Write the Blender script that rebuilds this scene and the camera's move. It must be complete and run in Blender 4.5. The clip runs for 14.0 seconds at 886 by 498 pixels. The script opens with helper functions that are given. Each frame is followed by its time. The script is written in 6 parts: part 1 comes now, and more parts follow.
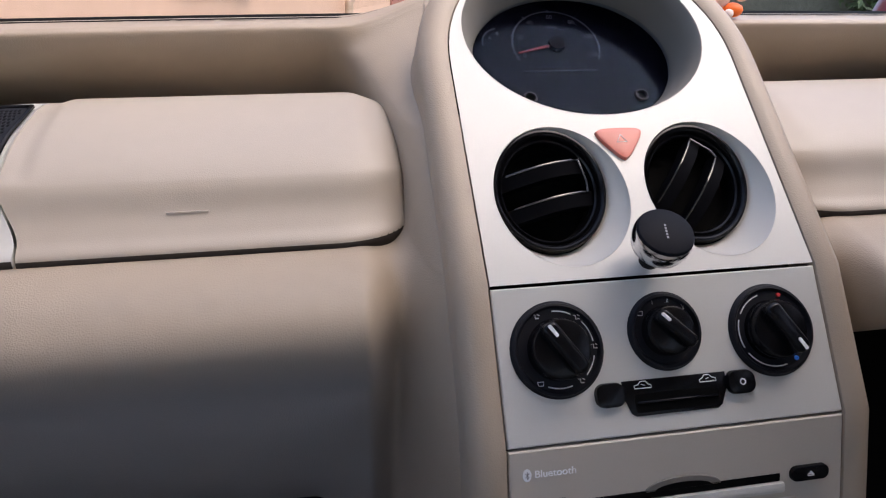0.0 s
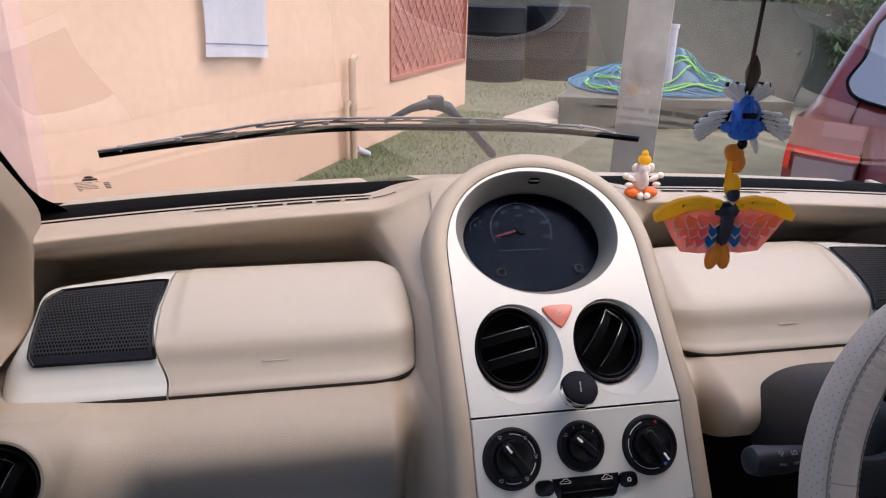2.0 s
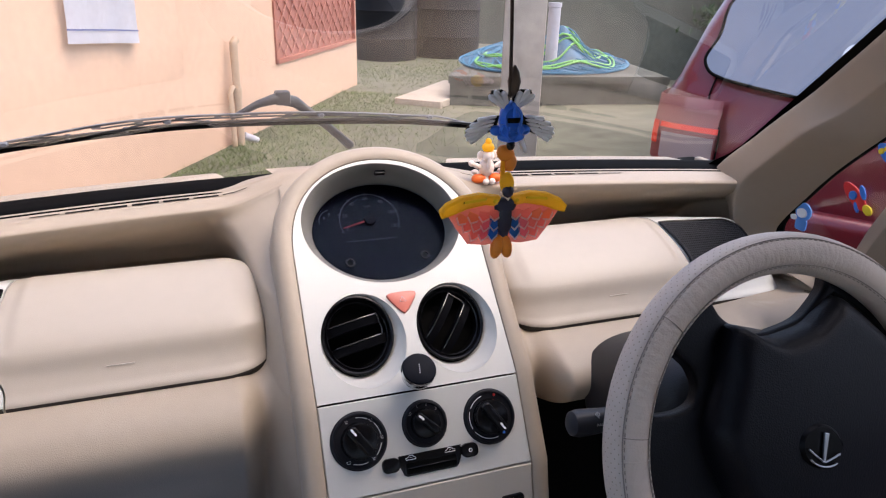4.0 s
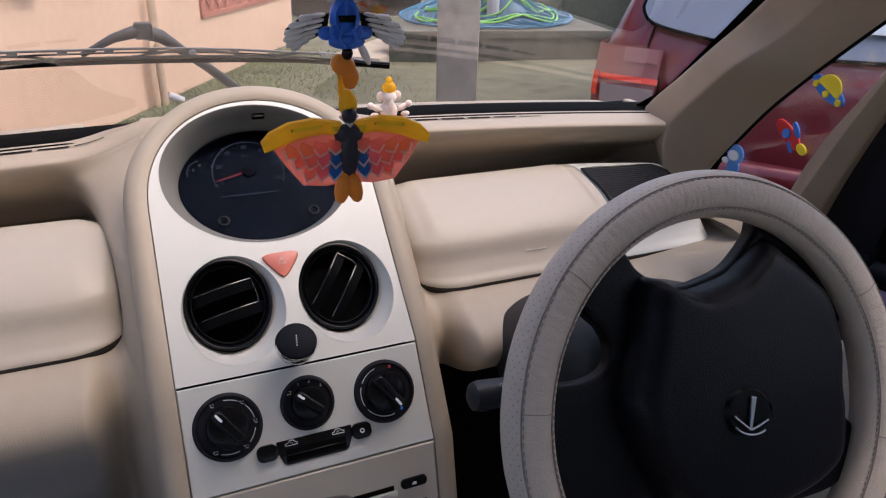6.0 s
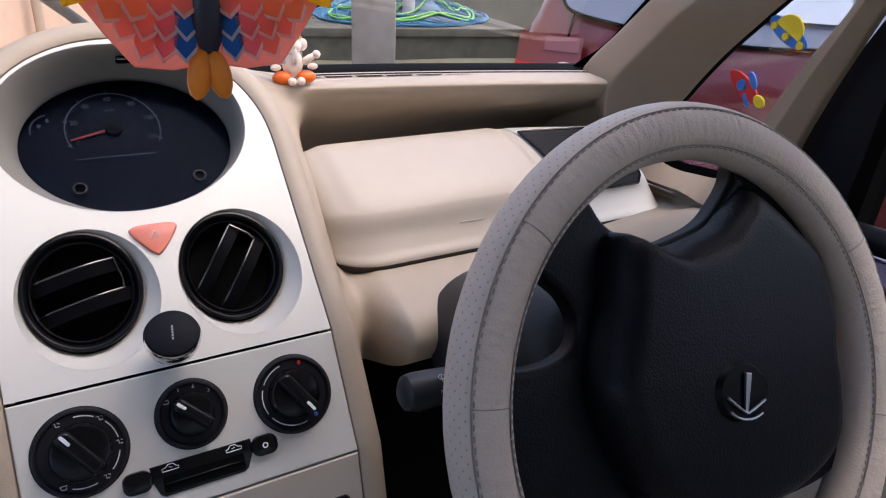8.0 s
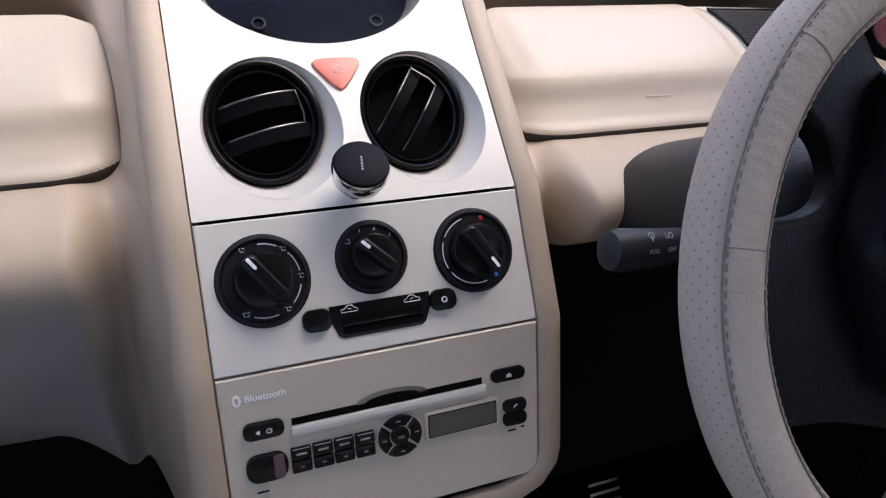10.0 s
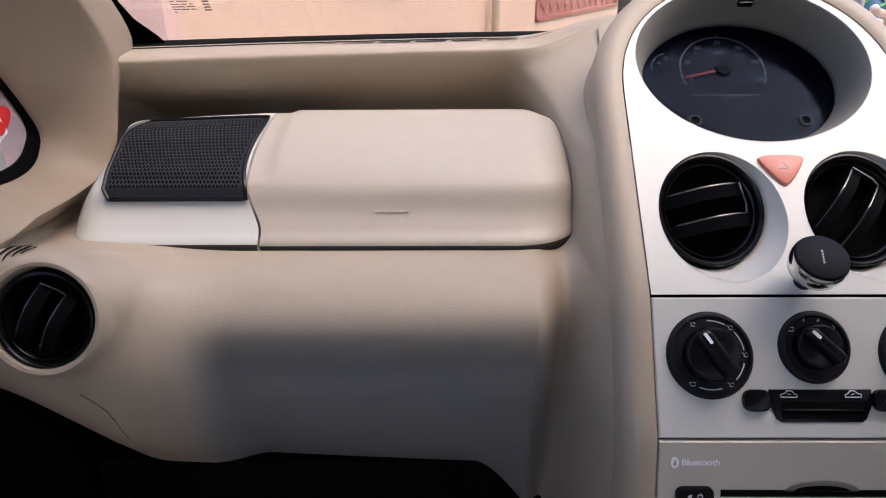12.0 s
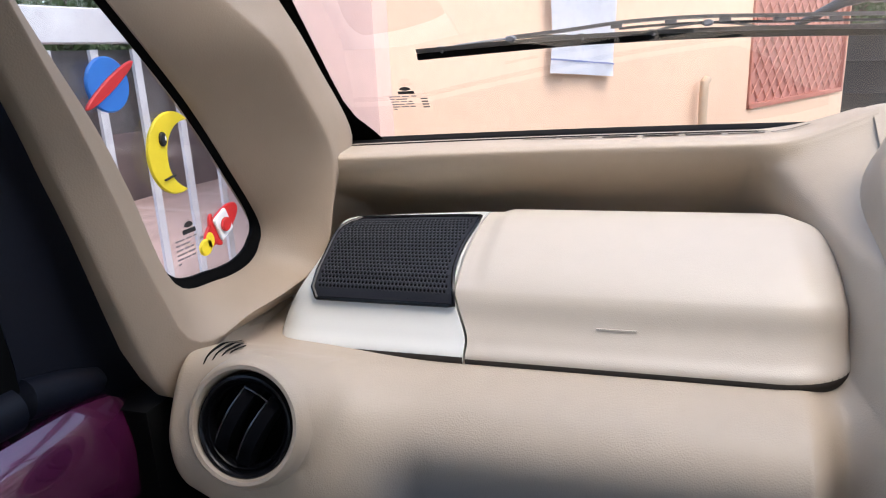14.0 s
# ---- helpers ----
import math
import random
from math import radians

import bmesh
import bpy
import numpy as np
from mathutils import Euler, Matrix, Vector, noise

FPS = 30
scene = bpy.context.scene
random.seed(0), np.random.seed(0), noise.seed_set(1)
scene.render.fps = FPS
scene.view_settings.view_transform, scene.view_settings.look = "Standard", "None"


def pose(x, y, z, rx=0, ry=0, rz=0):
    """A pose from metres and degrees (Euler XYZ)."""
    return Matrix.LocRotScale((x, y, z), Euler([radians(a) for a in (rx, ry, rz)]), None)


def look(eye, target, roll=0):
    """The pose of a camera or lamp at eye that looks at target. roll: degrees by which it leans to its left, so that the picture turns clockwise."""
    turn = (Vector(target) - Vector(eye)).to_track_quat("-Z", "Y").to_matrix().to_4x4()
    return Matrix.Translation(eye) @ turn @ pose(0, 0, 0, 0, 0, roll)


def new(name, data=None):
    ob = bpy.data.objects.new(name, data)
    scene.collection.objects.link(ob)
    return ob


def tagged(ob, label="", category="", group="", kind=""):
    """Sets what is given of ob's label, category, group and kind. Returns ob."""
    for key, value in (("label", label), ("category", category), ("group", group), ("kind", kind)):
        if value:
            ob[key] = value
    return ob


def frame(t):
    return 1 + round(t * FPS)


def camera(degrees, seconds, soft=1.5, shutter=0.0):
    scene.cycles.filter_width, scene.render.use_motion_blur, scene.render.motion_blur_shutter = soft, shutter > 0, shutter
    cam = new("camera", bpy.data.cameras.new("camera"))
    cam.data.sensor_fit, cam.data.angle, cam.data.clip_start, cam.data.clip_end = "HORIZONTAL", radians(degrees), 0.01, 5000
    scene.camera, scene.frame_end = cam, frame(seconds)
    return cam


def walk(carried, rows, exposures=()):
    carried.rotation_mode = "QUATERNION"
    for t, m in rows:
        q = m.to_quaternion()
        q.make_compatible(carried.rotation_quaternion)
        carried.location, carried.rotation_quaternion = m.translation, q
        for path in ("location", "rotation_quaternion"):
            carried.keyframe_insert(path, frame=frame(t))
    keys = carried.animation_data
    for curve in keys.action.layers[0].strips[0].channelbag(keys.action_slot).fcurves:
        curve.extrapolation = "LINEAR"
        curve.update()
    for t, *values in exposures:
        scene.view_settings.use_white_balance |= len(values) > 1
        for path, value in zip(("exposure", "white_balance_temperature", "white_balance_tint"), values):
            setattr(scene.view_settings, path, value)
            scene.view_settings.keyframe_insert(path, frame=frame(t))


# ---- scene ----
from mathutils.bvhtree import BVHTree
cam = camera(66.0, 14.0, 1.15)
PATH = [
    (0, (-0.211, -0.439, 1.12), (0.126, 1.385, 0.372), 0.2),
    (0.5, (-0.213, -0.517, 1.18), (0.189, 1.317, 0.489), -0.7),
    (1, (-0.23, -0.564, 1.244), (0.145, 1.273, 0.548), -0.1),
    (1.5, (-0.239, -0.599, 1.295), (0.116, 1.22, 0.543), 0.6),
    (2, (-0.256, -0.623, 1.334), (0.11, 1.213, 0.63), 1.5),
    (2.5, (-0.259, -0.652, 1.362), (0.133, 1.198, 0.713), 2.1),
    (3, (-0.236, -0.667, 1.365), (0.339, 1.133, 0.711), 2.2),
    (5.5, (-0.127, -0.632, 1.331), (0.51, 1.051, 0.457), 1.5),
    (6, (-0.097, -0.605, 1.312), (0.632, 1.052, 0.462), 1.7),
    (6.5, (-0.09, -0.577, 1.282), (0.733, 1.049, 0.46), 1.4),
    (7, (-0.078, -0.56, 1.271), (0.806, 1.121, 0.643), 1.6),
    (7.5, (-0.053, -0.538, 1.254), (0.893, 1.068, 0.529), 1.9),
    (10, (-0.112, -0.474, 1.139), (0.563, 1.142, 0.172), 3.2),
    (10.5, (-0.144, -0.484, 1.15), (0.288, 1.252, 0.256), 0.2),
    (11, (-0.182, -0.496, 1.145), (0.088, 1.321, 0.354), -0.4),
    (11.5, (-0.208, -0.498, 1.154), (-0.085, 1.319, 0.327), -1.2),
    (12, (-0.254, -0.498, 1.16), (-0.277, 1.34, 0.373), -0.4),
    (12.5, (-0.29, -0.478, 1.169), (-0.421, 1.394, 0.478), 0.7),
    (13, (-0.317, -0.436, 1.17), (-0.813, 1.415, 0.596), -1.1),
    (13.5, (-0.296, -0.438, 1.166), (-0.917, 1.39, 0.644), -3.3),
    (14, (-0.287, -0.434, 1.159), (-0.846, 1.409, 0.618), -2.7),
]
EXPOSE = [(0, 1.73, 6600, 17), (0.5, 1.58, 6750, 17), (1, 1.53, 6750, 17), (1.5, 1.48, 6750, 17), (2, 1.73, 6600, 17), (2.5, 2.07, 6600, 17), (3, 2.22, 6600, 17), (5.5, 1.48, 6750, 17), (6, 1.58, 6750, 17), (6.5, 1.58, 6750, 17), (7, 1.68, 6600, 17), (7.5, 1.78, 6600, 17), (10, 2.17, 6600, 17), (10.5, 2.02, 6600, 17), (11, 1.97, 6600, 17), (11.5, 1.87, 6600, 17), (12, 1.82, 6600, 17), (12.5, 1.55, 6750, 17), (13, 1.45, 6750, 17), (13.5, 2.21, 6250, 10), (14, 2.16, 6250, 10)]
walk(cam, [(t, look(eye, target, roll)) for t, eye, target, roll in PATH], EXPOSE)

# ---- light ----
world = bpy.data.worlds.new("sky")
scene.world = world
world.use_nodes = True
wn = world.node_tree
sky = wn.nodes.new("ShaderNodeTexSky")
sky.sky_type = "NISHITA"
sky.sun_disc = False
sky.sun_elevation = radians(64)
sky.sun_rotation = radians(114)
sky.dust_density = 3.0
wn.links.new(sky.outputs[0], wn.nodes["Background"].inputs[0])
wn.nodes["Background"].inputs[1].default_value = 0.15
sun = new("sun", bpy.data.lights.new("sun", "SUN"))
sun.data.energy = 0.36
sun.data.angle = radians(50)
sun.data.color = (1.0, 0.96, 0.9)
sun.matrix_world = look((3.6, -1.6, 8.0), (0, 0, 0))


# ---- materials ----
def mat(name, color, rough=0.5, metal=0.0, spread=0.08, scale=60.0, bump=0.0, bump_scale=400.0, coat=0.0, spec=0.5, big=3.0):
    """Principled surface with two scales of colour variation and fine relief."""
    m = bpy.data.materials.new(name)
    m.use_nodes = True
    t = m.node_tree
    b = t.nodes["Principled BSDF"]
    b.inputs["Roughness"].default_value = rough
    b.inputs["Metallic"].default_value = metal
    b.inputs["Coat Weight"].default_value = coat
    b.inputs["Specular IOR Level"].default_value = spec
    co = t.nodes.new("ShaderNodeTexCoord")
    fine, wide = t.nodes.new("ShaderNodeTexNoise"), t.nodes.new("ShaderNodeTexNoise")
    fine.inputs["Scale"].default_value, wide.inputs["Scale"].default_value = scale, big
    fine.inputs["Detail"].default_value = wide.inputs["Detail"].default_value = 5
    add = t.nodes.new("ShaderNodeMath")
    add.operation = "ADD"
    ramp = t.nodes.new("ShaderNodeValToRGB")
    e = ramp.color_ramp.elements
    lo, hi = [c * (1 - spread) for c in color], [min(1, c * (1 + spread)) for c in color]
    e[0].position, e[1].position = 0.35, 0.65
    e[0].color, e[1].color = (*lo, 1), (*hi, 1)
    half = t.nodes.new("ShaderNodeMath")
    half.operation = "MULTIPLY"
    half.inputs[1].default_value = 0.5
    for n in (fine, wide):
        t.links.new(co.outputs["Object"], n.inputs["Vector"])
    t.links.new(fine.outputs["Fac"], add.inputs[0])
    t.links.new(wide.outputs["Fac"], add.inputs[1])
    t.links.new(add.outputs[0], half.inputs[0])
    t.links.new(half.outputs[0], ramp.inputs[0])
    t.links.new(ramp.outputs[0], b.inputs["Base Color"])
    if bump:
        grain = t.nodes.new("ShaderNodeTexVoronoi")
        grain.inputs["Scale"].default_value = bump_scale
        bm_ = t.nodes.new("ShaderNodeBump")
        bm_.inputs["Strength"].default_value = bump
        bm_.inputs["Distance"].default_value = 0.0006
        t.links.new(co.outputs["Object"], grain.inputs["Vector"])
        t.links.new(grain.outputs["Distance"], bm_.inputs["Height"])
        t.links.new(bm_.outputs[0], b.inputs["Normal"])
    return m


def see_through(m, share):
    """Thin printed plastic that lets some of the light behind it through."""
    t = m.node_tree
    b = t.nodes["Principled BSDF"]
    thin, mix = t.nodes.new("ShaderNodeBsdfTranslucent"), t.nodes.new("ShaderNodeMixShader")
    mix.inputs[0].default_value = share
    t.links.new(b.inputs["Base Color"].links[0].from_socket, thin.inputs[0])
    t.links.new(b.outputs[0], mix.inputs[1])
    t.links.new(thin.outputs[0], mix.inputs[2])
    t.links.new(mix.outputs[0], t.nodes["Material Output"].inputs[0])
    return m


BEIGE = mat("beige_plastic", (0.39, 0.318, 0.24), 0.48, spread=0.03, bump=0.25, bump_scale=900)
BEIGE_LID = mat("beige_lid", (0.44, 0.383, 0.312), 0.42, spread=0.02, bump=0.12, bump_scale=1100)
PILLAR = mat("pillar_plastic", (0.28, 0.215, 0.155), 0.55, spread=0.03, bump=0.15, bump_scale=900)
SILVER = mat("silver_paint", (0.592, 0.582, 0.535), 0.42, 0.05, spread=0.02, scale=900)
TITANIUM = mat("warm_silver_paint", (0.53, 0.485, 0.415), 0.42, 0.1, spread=0.02, scale=900)
BLACK = mat("black_plastic", (0.004, 0.004, 0.005), 0.24, spread=0.1, spec=0.22)
SOFT_BLACK = mat("soft_black_plastic", (0.0014, 0.0018, 0.0042), 0.42, spread=0.1, bump=0.35, bump_scale=600, spec=0.15)
# Near-black for openings, joints and print; also puts the footwell's shade into colour.
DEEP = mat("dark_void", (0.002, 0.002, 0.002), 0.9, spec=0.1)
RUBBER = mat("black_rubber", (0.0025, 0.0025, 0.0025), 0.8, spec=0.04)
RED_BUTTON = mat("red_translucent_button", (0.62, 0.17, 0.12), 0.35)
WHITE_INK = mat("white_print", (0.8, 0.8, 0.8), 0.6)
CHROME = mat("chrome", (0.75, 0.75, 0.76), 0.15, 1.0)
LEATHER = mat("grey_leatherette", (0.45, 0.39, 0.34), 0.55, spread=0.05, bump=0.5, bump_scale=500)
PURPLE = mat("purple_metallic_paint", (0.075, 0.009, 0.042), 0.22, 0.4, coat=1.0)
SLATE = mat("slate_plastic_trim", (0.004, 0.005, 0.009), 0.5, spec=0.13)
GREY_TRIM = mat("dark_grey_trim", (0.008, 0.008, 0.011), 0.55, spec=0.2)
HEADLINER = mat("headliner_cloth", (0.52, 0.47, 0.41), 0.95, spec=0.1)
# Pale fabric of the door pads; on unseen walls it bounces light forward.
FABRIC = mat("beige_seat_fabric", (0.58, 0.52, 0.44), 0.95, scale=200, spread=0.12)
PLASTER = mat("peach_plaster", (0.68, 0.455, 0.315), 0.85, spread=0.06, scale=25, big=1.2, bump=0.3, bump_scale=80)
PINK_PLASTER = mat("pink_plaster", (0.72, 0.47, 0.38), 0.85, spread=0.06, scale=25, big=1.2)
CONCRETE = mat("grey_concrete", (0.105, 0.108, 0.082), 0.9, spread=0.2, scale=18, big=2.0)
PILLAR_STONE = mat("weathered_post", (0.36, 0.32, 0.27), 0.9, spread=0.25, scale=12, big=2.5)
SOIL = mat("bare_ground", (0.135, 0.130, 0.085), 0.95, spread=0.3, scale=8, big=0.8)
GRASS = mat("grass_blades", (0.13, 0.17, 0.06), 0.8, spread=0.35, scale=5)
LEAF = mat("leaves", (0.06, 0.10, 0.035), 0.6, spread=0.5, scale=4, big=1.5)
BARK = mat("bark", (0.12, 0.09, 0.065), 0.9, spread=0.3)
CAR_RED = mat("red_car_paint", (0.145, 0.009, 0.016), 0.3, 0.2, spread=0.04, coat=0.6)
LAMP_RED = mat("red_lens", (0.80, 0.05, 0.025), 0.25)
LAMP_WHITE = mat("clear_lens", (0.34, 0.27, 0.26), 0.2)
BLUE_NET = mat("blue_net", (0.035, 0.115, 0.19), 0.6, spread=0.45, scale=9)
GREEN_HOSE = mat("green_hose", (0.15, 0.45, 0.08), 0.4, spread=0.2)
GRILLE_RED = mat("red_oxide_paint", (0.42, 0.16, 0.11), 0.6, spread=0.1)
WHITE_PAINT = mat("white_paint", (0.48, 0.47, 0.50), 0.5, spread=0.12, scale=20)
PIPE_TAN = mat("tan_pipe", (0.50, 0.36, 0.24), 0.6)
CLOTH_WHITE = see_through(mat("white_cloth", (0.62, 0.63, 0.68), 0.9), 0.3)
YELLOW = mat("yellow_foam", (0.80, 0.62, 0.02), 0.6)
BLUE = mat("blue_foam", (0.03, 0.18, 0.60), 0.5)
RED = mat("red_foam", (0.60, 0.02, 0.02), 0.5)
WHITE = mat("white_foam", (0.8, 0.8, 0.8), 0.5)
ORANGE = mat("orange_plastic", (0.80, 0.25, 0.02), 0.4)
GOLD = mat("golden_yellow_plastic", (0.98, 0.66, 0.09), 0.35)
CORD = mat("brown_cord", (0.05, 0.03, 0.02), 0.8)


def glass(name, tint, base, rough=0.0, reflection_tint=(1.0, 1.0, 1.0)):
    """A thin pane: clear, with a reflection that grows at grazing angles."""
    m = bpy.data.materials.new(name)
    m.use_nodes = True
    t = m.node_tree
    t.nodes.clear()
    out, mix = t.nodes.new("ShaderNodeOutputMaterial"), t.nodes.new("ShaderNodeMixShader")
    clear, shine = t.nodes.new("ShaderNodeBsdfTransparent"), t.nodes.new("ShaderNodeBsdfGlossy")
    clear.inputs[0].default_value = (*tint, 1)
    shine.inputs["Roughness"].default_value = rough
    shine.inputs[0].default_value = (*reflection_tint, 1)
    lw = t.nodes.new("ShaderNodeLayerWeight")
    lw.inputs[0].default_value = 0.5
    power, scale = t.nodes.new("ShaderNodeMath"), t.nodes.new("ShaderNodeMath")
    power.operation, scale.operation = "POWER", "MULTIPLY_ADD"
    power.inputs[1].default_value = 5.0
    scale.inputs[1].default_value, scale.inputs[2].default_value = 0.8, base
    t.links.new(lw.outputs["Facing"], power.inputs[0])
    t.links.new(power.outputs[0], scale.inputs[0])
    t.links.new(scale.outputs[0], mix.inputs[0])
    t.links.new(clear.outputs[0], mix.inputs[1])
    t.links.new(shine.outputs[0], mix.inputs[2])
    t.links.new(mix.outputs[0], out.inputs[0])
    return m


GLASS = glass("window_glass", (0.90, 0.91, 0.90), 0.045)
SCREEN_GLASS = glass("windscreen_glass", (0.90, 0.91, 0.90), 0.12)
TINTED = glass("tinted_glass", (0.7, 0.71, 0.72), 0.06)
SHADED = glass("shaded_glass", (0.93, 0.94, 0.94), 0.06)
# Bluish reflected light is put into the dial window's shine as a tint.
DIAL_GLASS = glass("dial_window", (0.70, 0.75, 0.86), 0.0024, 0.06, (0.45, 0.62, 1.0))
CAR_GLASS = mat("tinted_car_glass", (0.15, 0.175, 0.225), 0.12, spread=0.05, coat=0.35)
MIRROR = mat("mirror_glass", (0.85, 0.88, 0.86), 0.01, 1.0, spread=0.0)


# ---- mesh helpers ----
def V(*a):
    return Vector(a)


def part(name, bm, material, parent=None, label="", smooth=True, angle=40):
    """Links a bmesh as one mesh object, under a thing or a part."""
    me = bpy.data.meshes.new(name)
    bmesh.ops.recalc_face_normals(bm, faces=bm.faces[:])
    if smooth:
        for f_ in bm.faces:
            f_.smooth = True
        for e_ in bm.edges:
            if len(e_.link_faces) == 2 and e_.calc_face_angle(0) > radians(angle):
                e_.smooth = False
    bm.to_mesh(me)
    bm.free()
    for m in material if isinstance(material, (list, tuple)) else [material]:
        me.materials.append(m)
    ob = new(name, me)
    if parent:
        ob.parent = parent
    if label:
        ob["label"] = label
    return ob


def empty(name, label, category, group="", kind="", at=(0, 0, 0)):
    ob = new(name)
    ob.location = at
    return tagged(ob, label, category, group, kind)


def grid(rows, close_u=False, close_v=False, cap=False):
    """A sheet through rows of points."""
    bm = bmesh.new()
    vs = [[bm.verts.new(p) for p in r] for r in rows]
    n, m = len(vs), len(vs[0])
    for i in range(n if close_v else n - 1):
        for j in range(m if close_u else m - 1):
            q = (vs[i][j], vs[i][(j + 1) % m], vs[(i + 1) % n][(j + 1) % m], vs[(i + 1) % n][j])
            if len(set(q)) == 4:
                bm.faces.new(q)
    if cap:
        bm.faces.new(vs[0][::-1])
        bm.faces.new(vs[-1])
    return bm


def box(x0, y0, z0, x1, y1, z1, bevel=0.0, seg=2):
    bm = bmesh.new()
    bmesh.ops.create_cube(bm, size=1)
    bmesh.ops.scale(bm, vec=(abs(x1 - x0), abs(y1 - y0), abs(z1 - z0)), verts=bm.verts)
    bmesh.ops.translate(bm, vec=((x0 + x1) / 2, (y0 + y1) / 2, (z0 + z1) / 2), verts=bm.verts)
    if bevel:
        bmesh.ops.bevel(bm, geom=bm.edges[:], offset=bevel, segments=seg, affect="EDGES", profile=0.6)
    return bm


def prism(loop, h0, h1, bevel=0.0, seg=2):
    """A plate: a closed loop of (x, y) raised from h0 to h1."""
    bm = bmesh.new()
    f_ = bm.faces.new([bm.verts.new((x, y, h0)) for x, y in loop])
    up = bmesh.ops.extrude_face_region(bm, geom=[f_])
    bmesh.ops.translate(bm, vec=(0, 0, h1 - h0), verts=[v for v in up["geom"] if isinstance(v, bmesh.types.BMVert)])
    bmesh.ops.recalc_face_normals(bm, faces=bm.faces[:])
    if bevel:
        top = [e_ for e_ in bm.edges if all(abs(v.co.z - h1) < 1e-6 for v in e_.verts)]
        bmesh.ops.bevel(bm, geom=top, offset=bevel, segments=seg, affect="EDGES", profile=0.6)
    return bm


def moved(bm, m):
    bmesh.ops.transform(bm, matrix=m, verts=bm.verts)
    return bm


def joined(*bms):
    out = bmesh.new()
    for k, b in enumerate(bms):
        me = bpy.data.meshes.new("tmp")
        b.to_mesh(me)
        b.free()
        out.from_mesh(me)
        bpy.data.meshes.remove(me)
    return out


def paint(bm, k):
    for f_ in bm.faces:
        f_.material_index = k
    return bm


def lathe(profile, n=48):
    """A body turned about z from (radius, height) pairs."""
    return grid([[(r * math.cos(a), r * math.sin(a), h) for a in (math.tau * j / n for j in range(n))] for r, h in profile], close_u=True)


def disc(r, h, n=40):
    bm = bmesh.new()
    bm.faces.new([bm.verts.new((r * math.cos(math.tau * j / n), r * math.sin(math.tau * j / n), h)) for j in range(n)])
    return bm


def tube(points, r, n=10, close=False):
    """A round rod along points; r is one radius or one per point."""
    pts = [Vector(p) for p in points]
    rs = r if isinstance(r, (list, tuple)) else [r] * len(pts)
    rows = []
    side = None
    for i, p in enumerate(pts):
        a, b = pts[i - 1] if i or close else p, pts[(i + 1) % len(pts)] if i < len(pts) - 1 or close else p
        d = (b - a).normalized()
        side = d.orthogonal().normalized() if side is None else (side - d * side.dot(d)).normalized()
        up = d.cross(side)
        rows.append([p + rs[i] * (math.cos(t) * side + math.sin(t) * up) for t in (math.tau * j / n for j in range(n))])
    bm = grid(rows, close_u=True, close_v=close)
    if not close:
        bm.verts.ensure_lookup_table()
        bm.faces.new(bm.verts[:n][::-1])
        bm.faces.new(bm.verts[-n:])
    return bm


def spline(pts, n=8):
    """Catmull-Rom through points."""
    p = [Vector(q) for q in pts]
    p = [2 * p[0] - p[1], *p, 2 * p[-1] - p[-2]]
    out = []
    for i in range(1, len(p) - 2):
        for k in range(n):
            t = k / n
            out.append(0.5 * (2 * p[i] + (p[i + 1] - p[i - 1]) * t + (2 * p[i - 1] - 5 * p[i] + 4 * p[i + 1] - p[i + 2]) * t * t + (3 * p[i] - p[i - 1] - 3 * p[i + 1] + p[i + 2]) * t ** 3))
    out.append(p[-2])
    return out


def round_rect(x0, y0, x1, y1, r, n=6):
    out = []
    for cx, cy, a0 in ((x1 - r, y1 - r, 0), (x0 + r, y1 - r, 90), (x0 + r, y0 + r, 180), (x1 - r, y0 + r, 270)):
        for k in range(n + 1):
            a = radians(a0 + 90 * k / n)
            out.append((cx + r * math.cos(a), cy + r * math.sin(a)))
    return out


def ellipse(cx, cy, rx, ry, n=64):
    return [(cx + rx * math.cos(math.tau * k / n), cy + ry * math.sin(math.tau * k / n)) for k in range(n)]


def holed(outer, holes, h=0.0):
    """A flat plate with holes."""
    bm = bmesh.new()
    edges = []
    for loop in (outer, *holes):
        vs = [bm.verts.new((x, y, h)) for x, y in loop]
        edges += [bm.edges.new((vs[i - 1], vs[i])) for i in range(len(vs))]
    bmesh.ops.triangle_fill(bm, use_beauty=True, use_dissolve=False, edges=edges)
    return bm


def dotted(name, color, hole, pitch, rough):
    """Sheet with a staggered pattern of small dark perforations in the surface's own plane."""
    m = mat(name, color, rough, spread=0.05)
    t = m.node_tree
    b = t.nodes["Principled BSDF"]
    was = b.inputs["Base Color"].links[0].from_socket
    uv = t.nodes.new("ShaderNodeUVMap")
    vor = t.nodes.new("ShaderNodeTexVoronoi")
    vor.voronoi_dimensions = "2D"
    vor.inputs["Scale"].default_value = 1.0 / pitch
    vor.inputs["Randomness"].default_value = 0.0
    less = t.nodes.new("ShaderNodeMath")
    less.operation = "LESS_THAN"
    less.inputs[1].default_value = 0.118
    mixc = t.nodes.new("ShaderNodeMix")
    mixc.data_type = "RGBA"
    t.links.new(uv.outputs[0], vor.inputs["Vector"])
    t.links.new(vor.outputs["Distance"], less.inputs[0])
    t.links.new(less.outputs[0], mixc.inputs["Factor"])
    t.links.new(was, mixc.inputs["A"])
    mixc.inputs["B"].default_value = (*hole, 1)
    t.links.new(mixc.outputs["Result"], b.inputs["Base Color"])
    return m


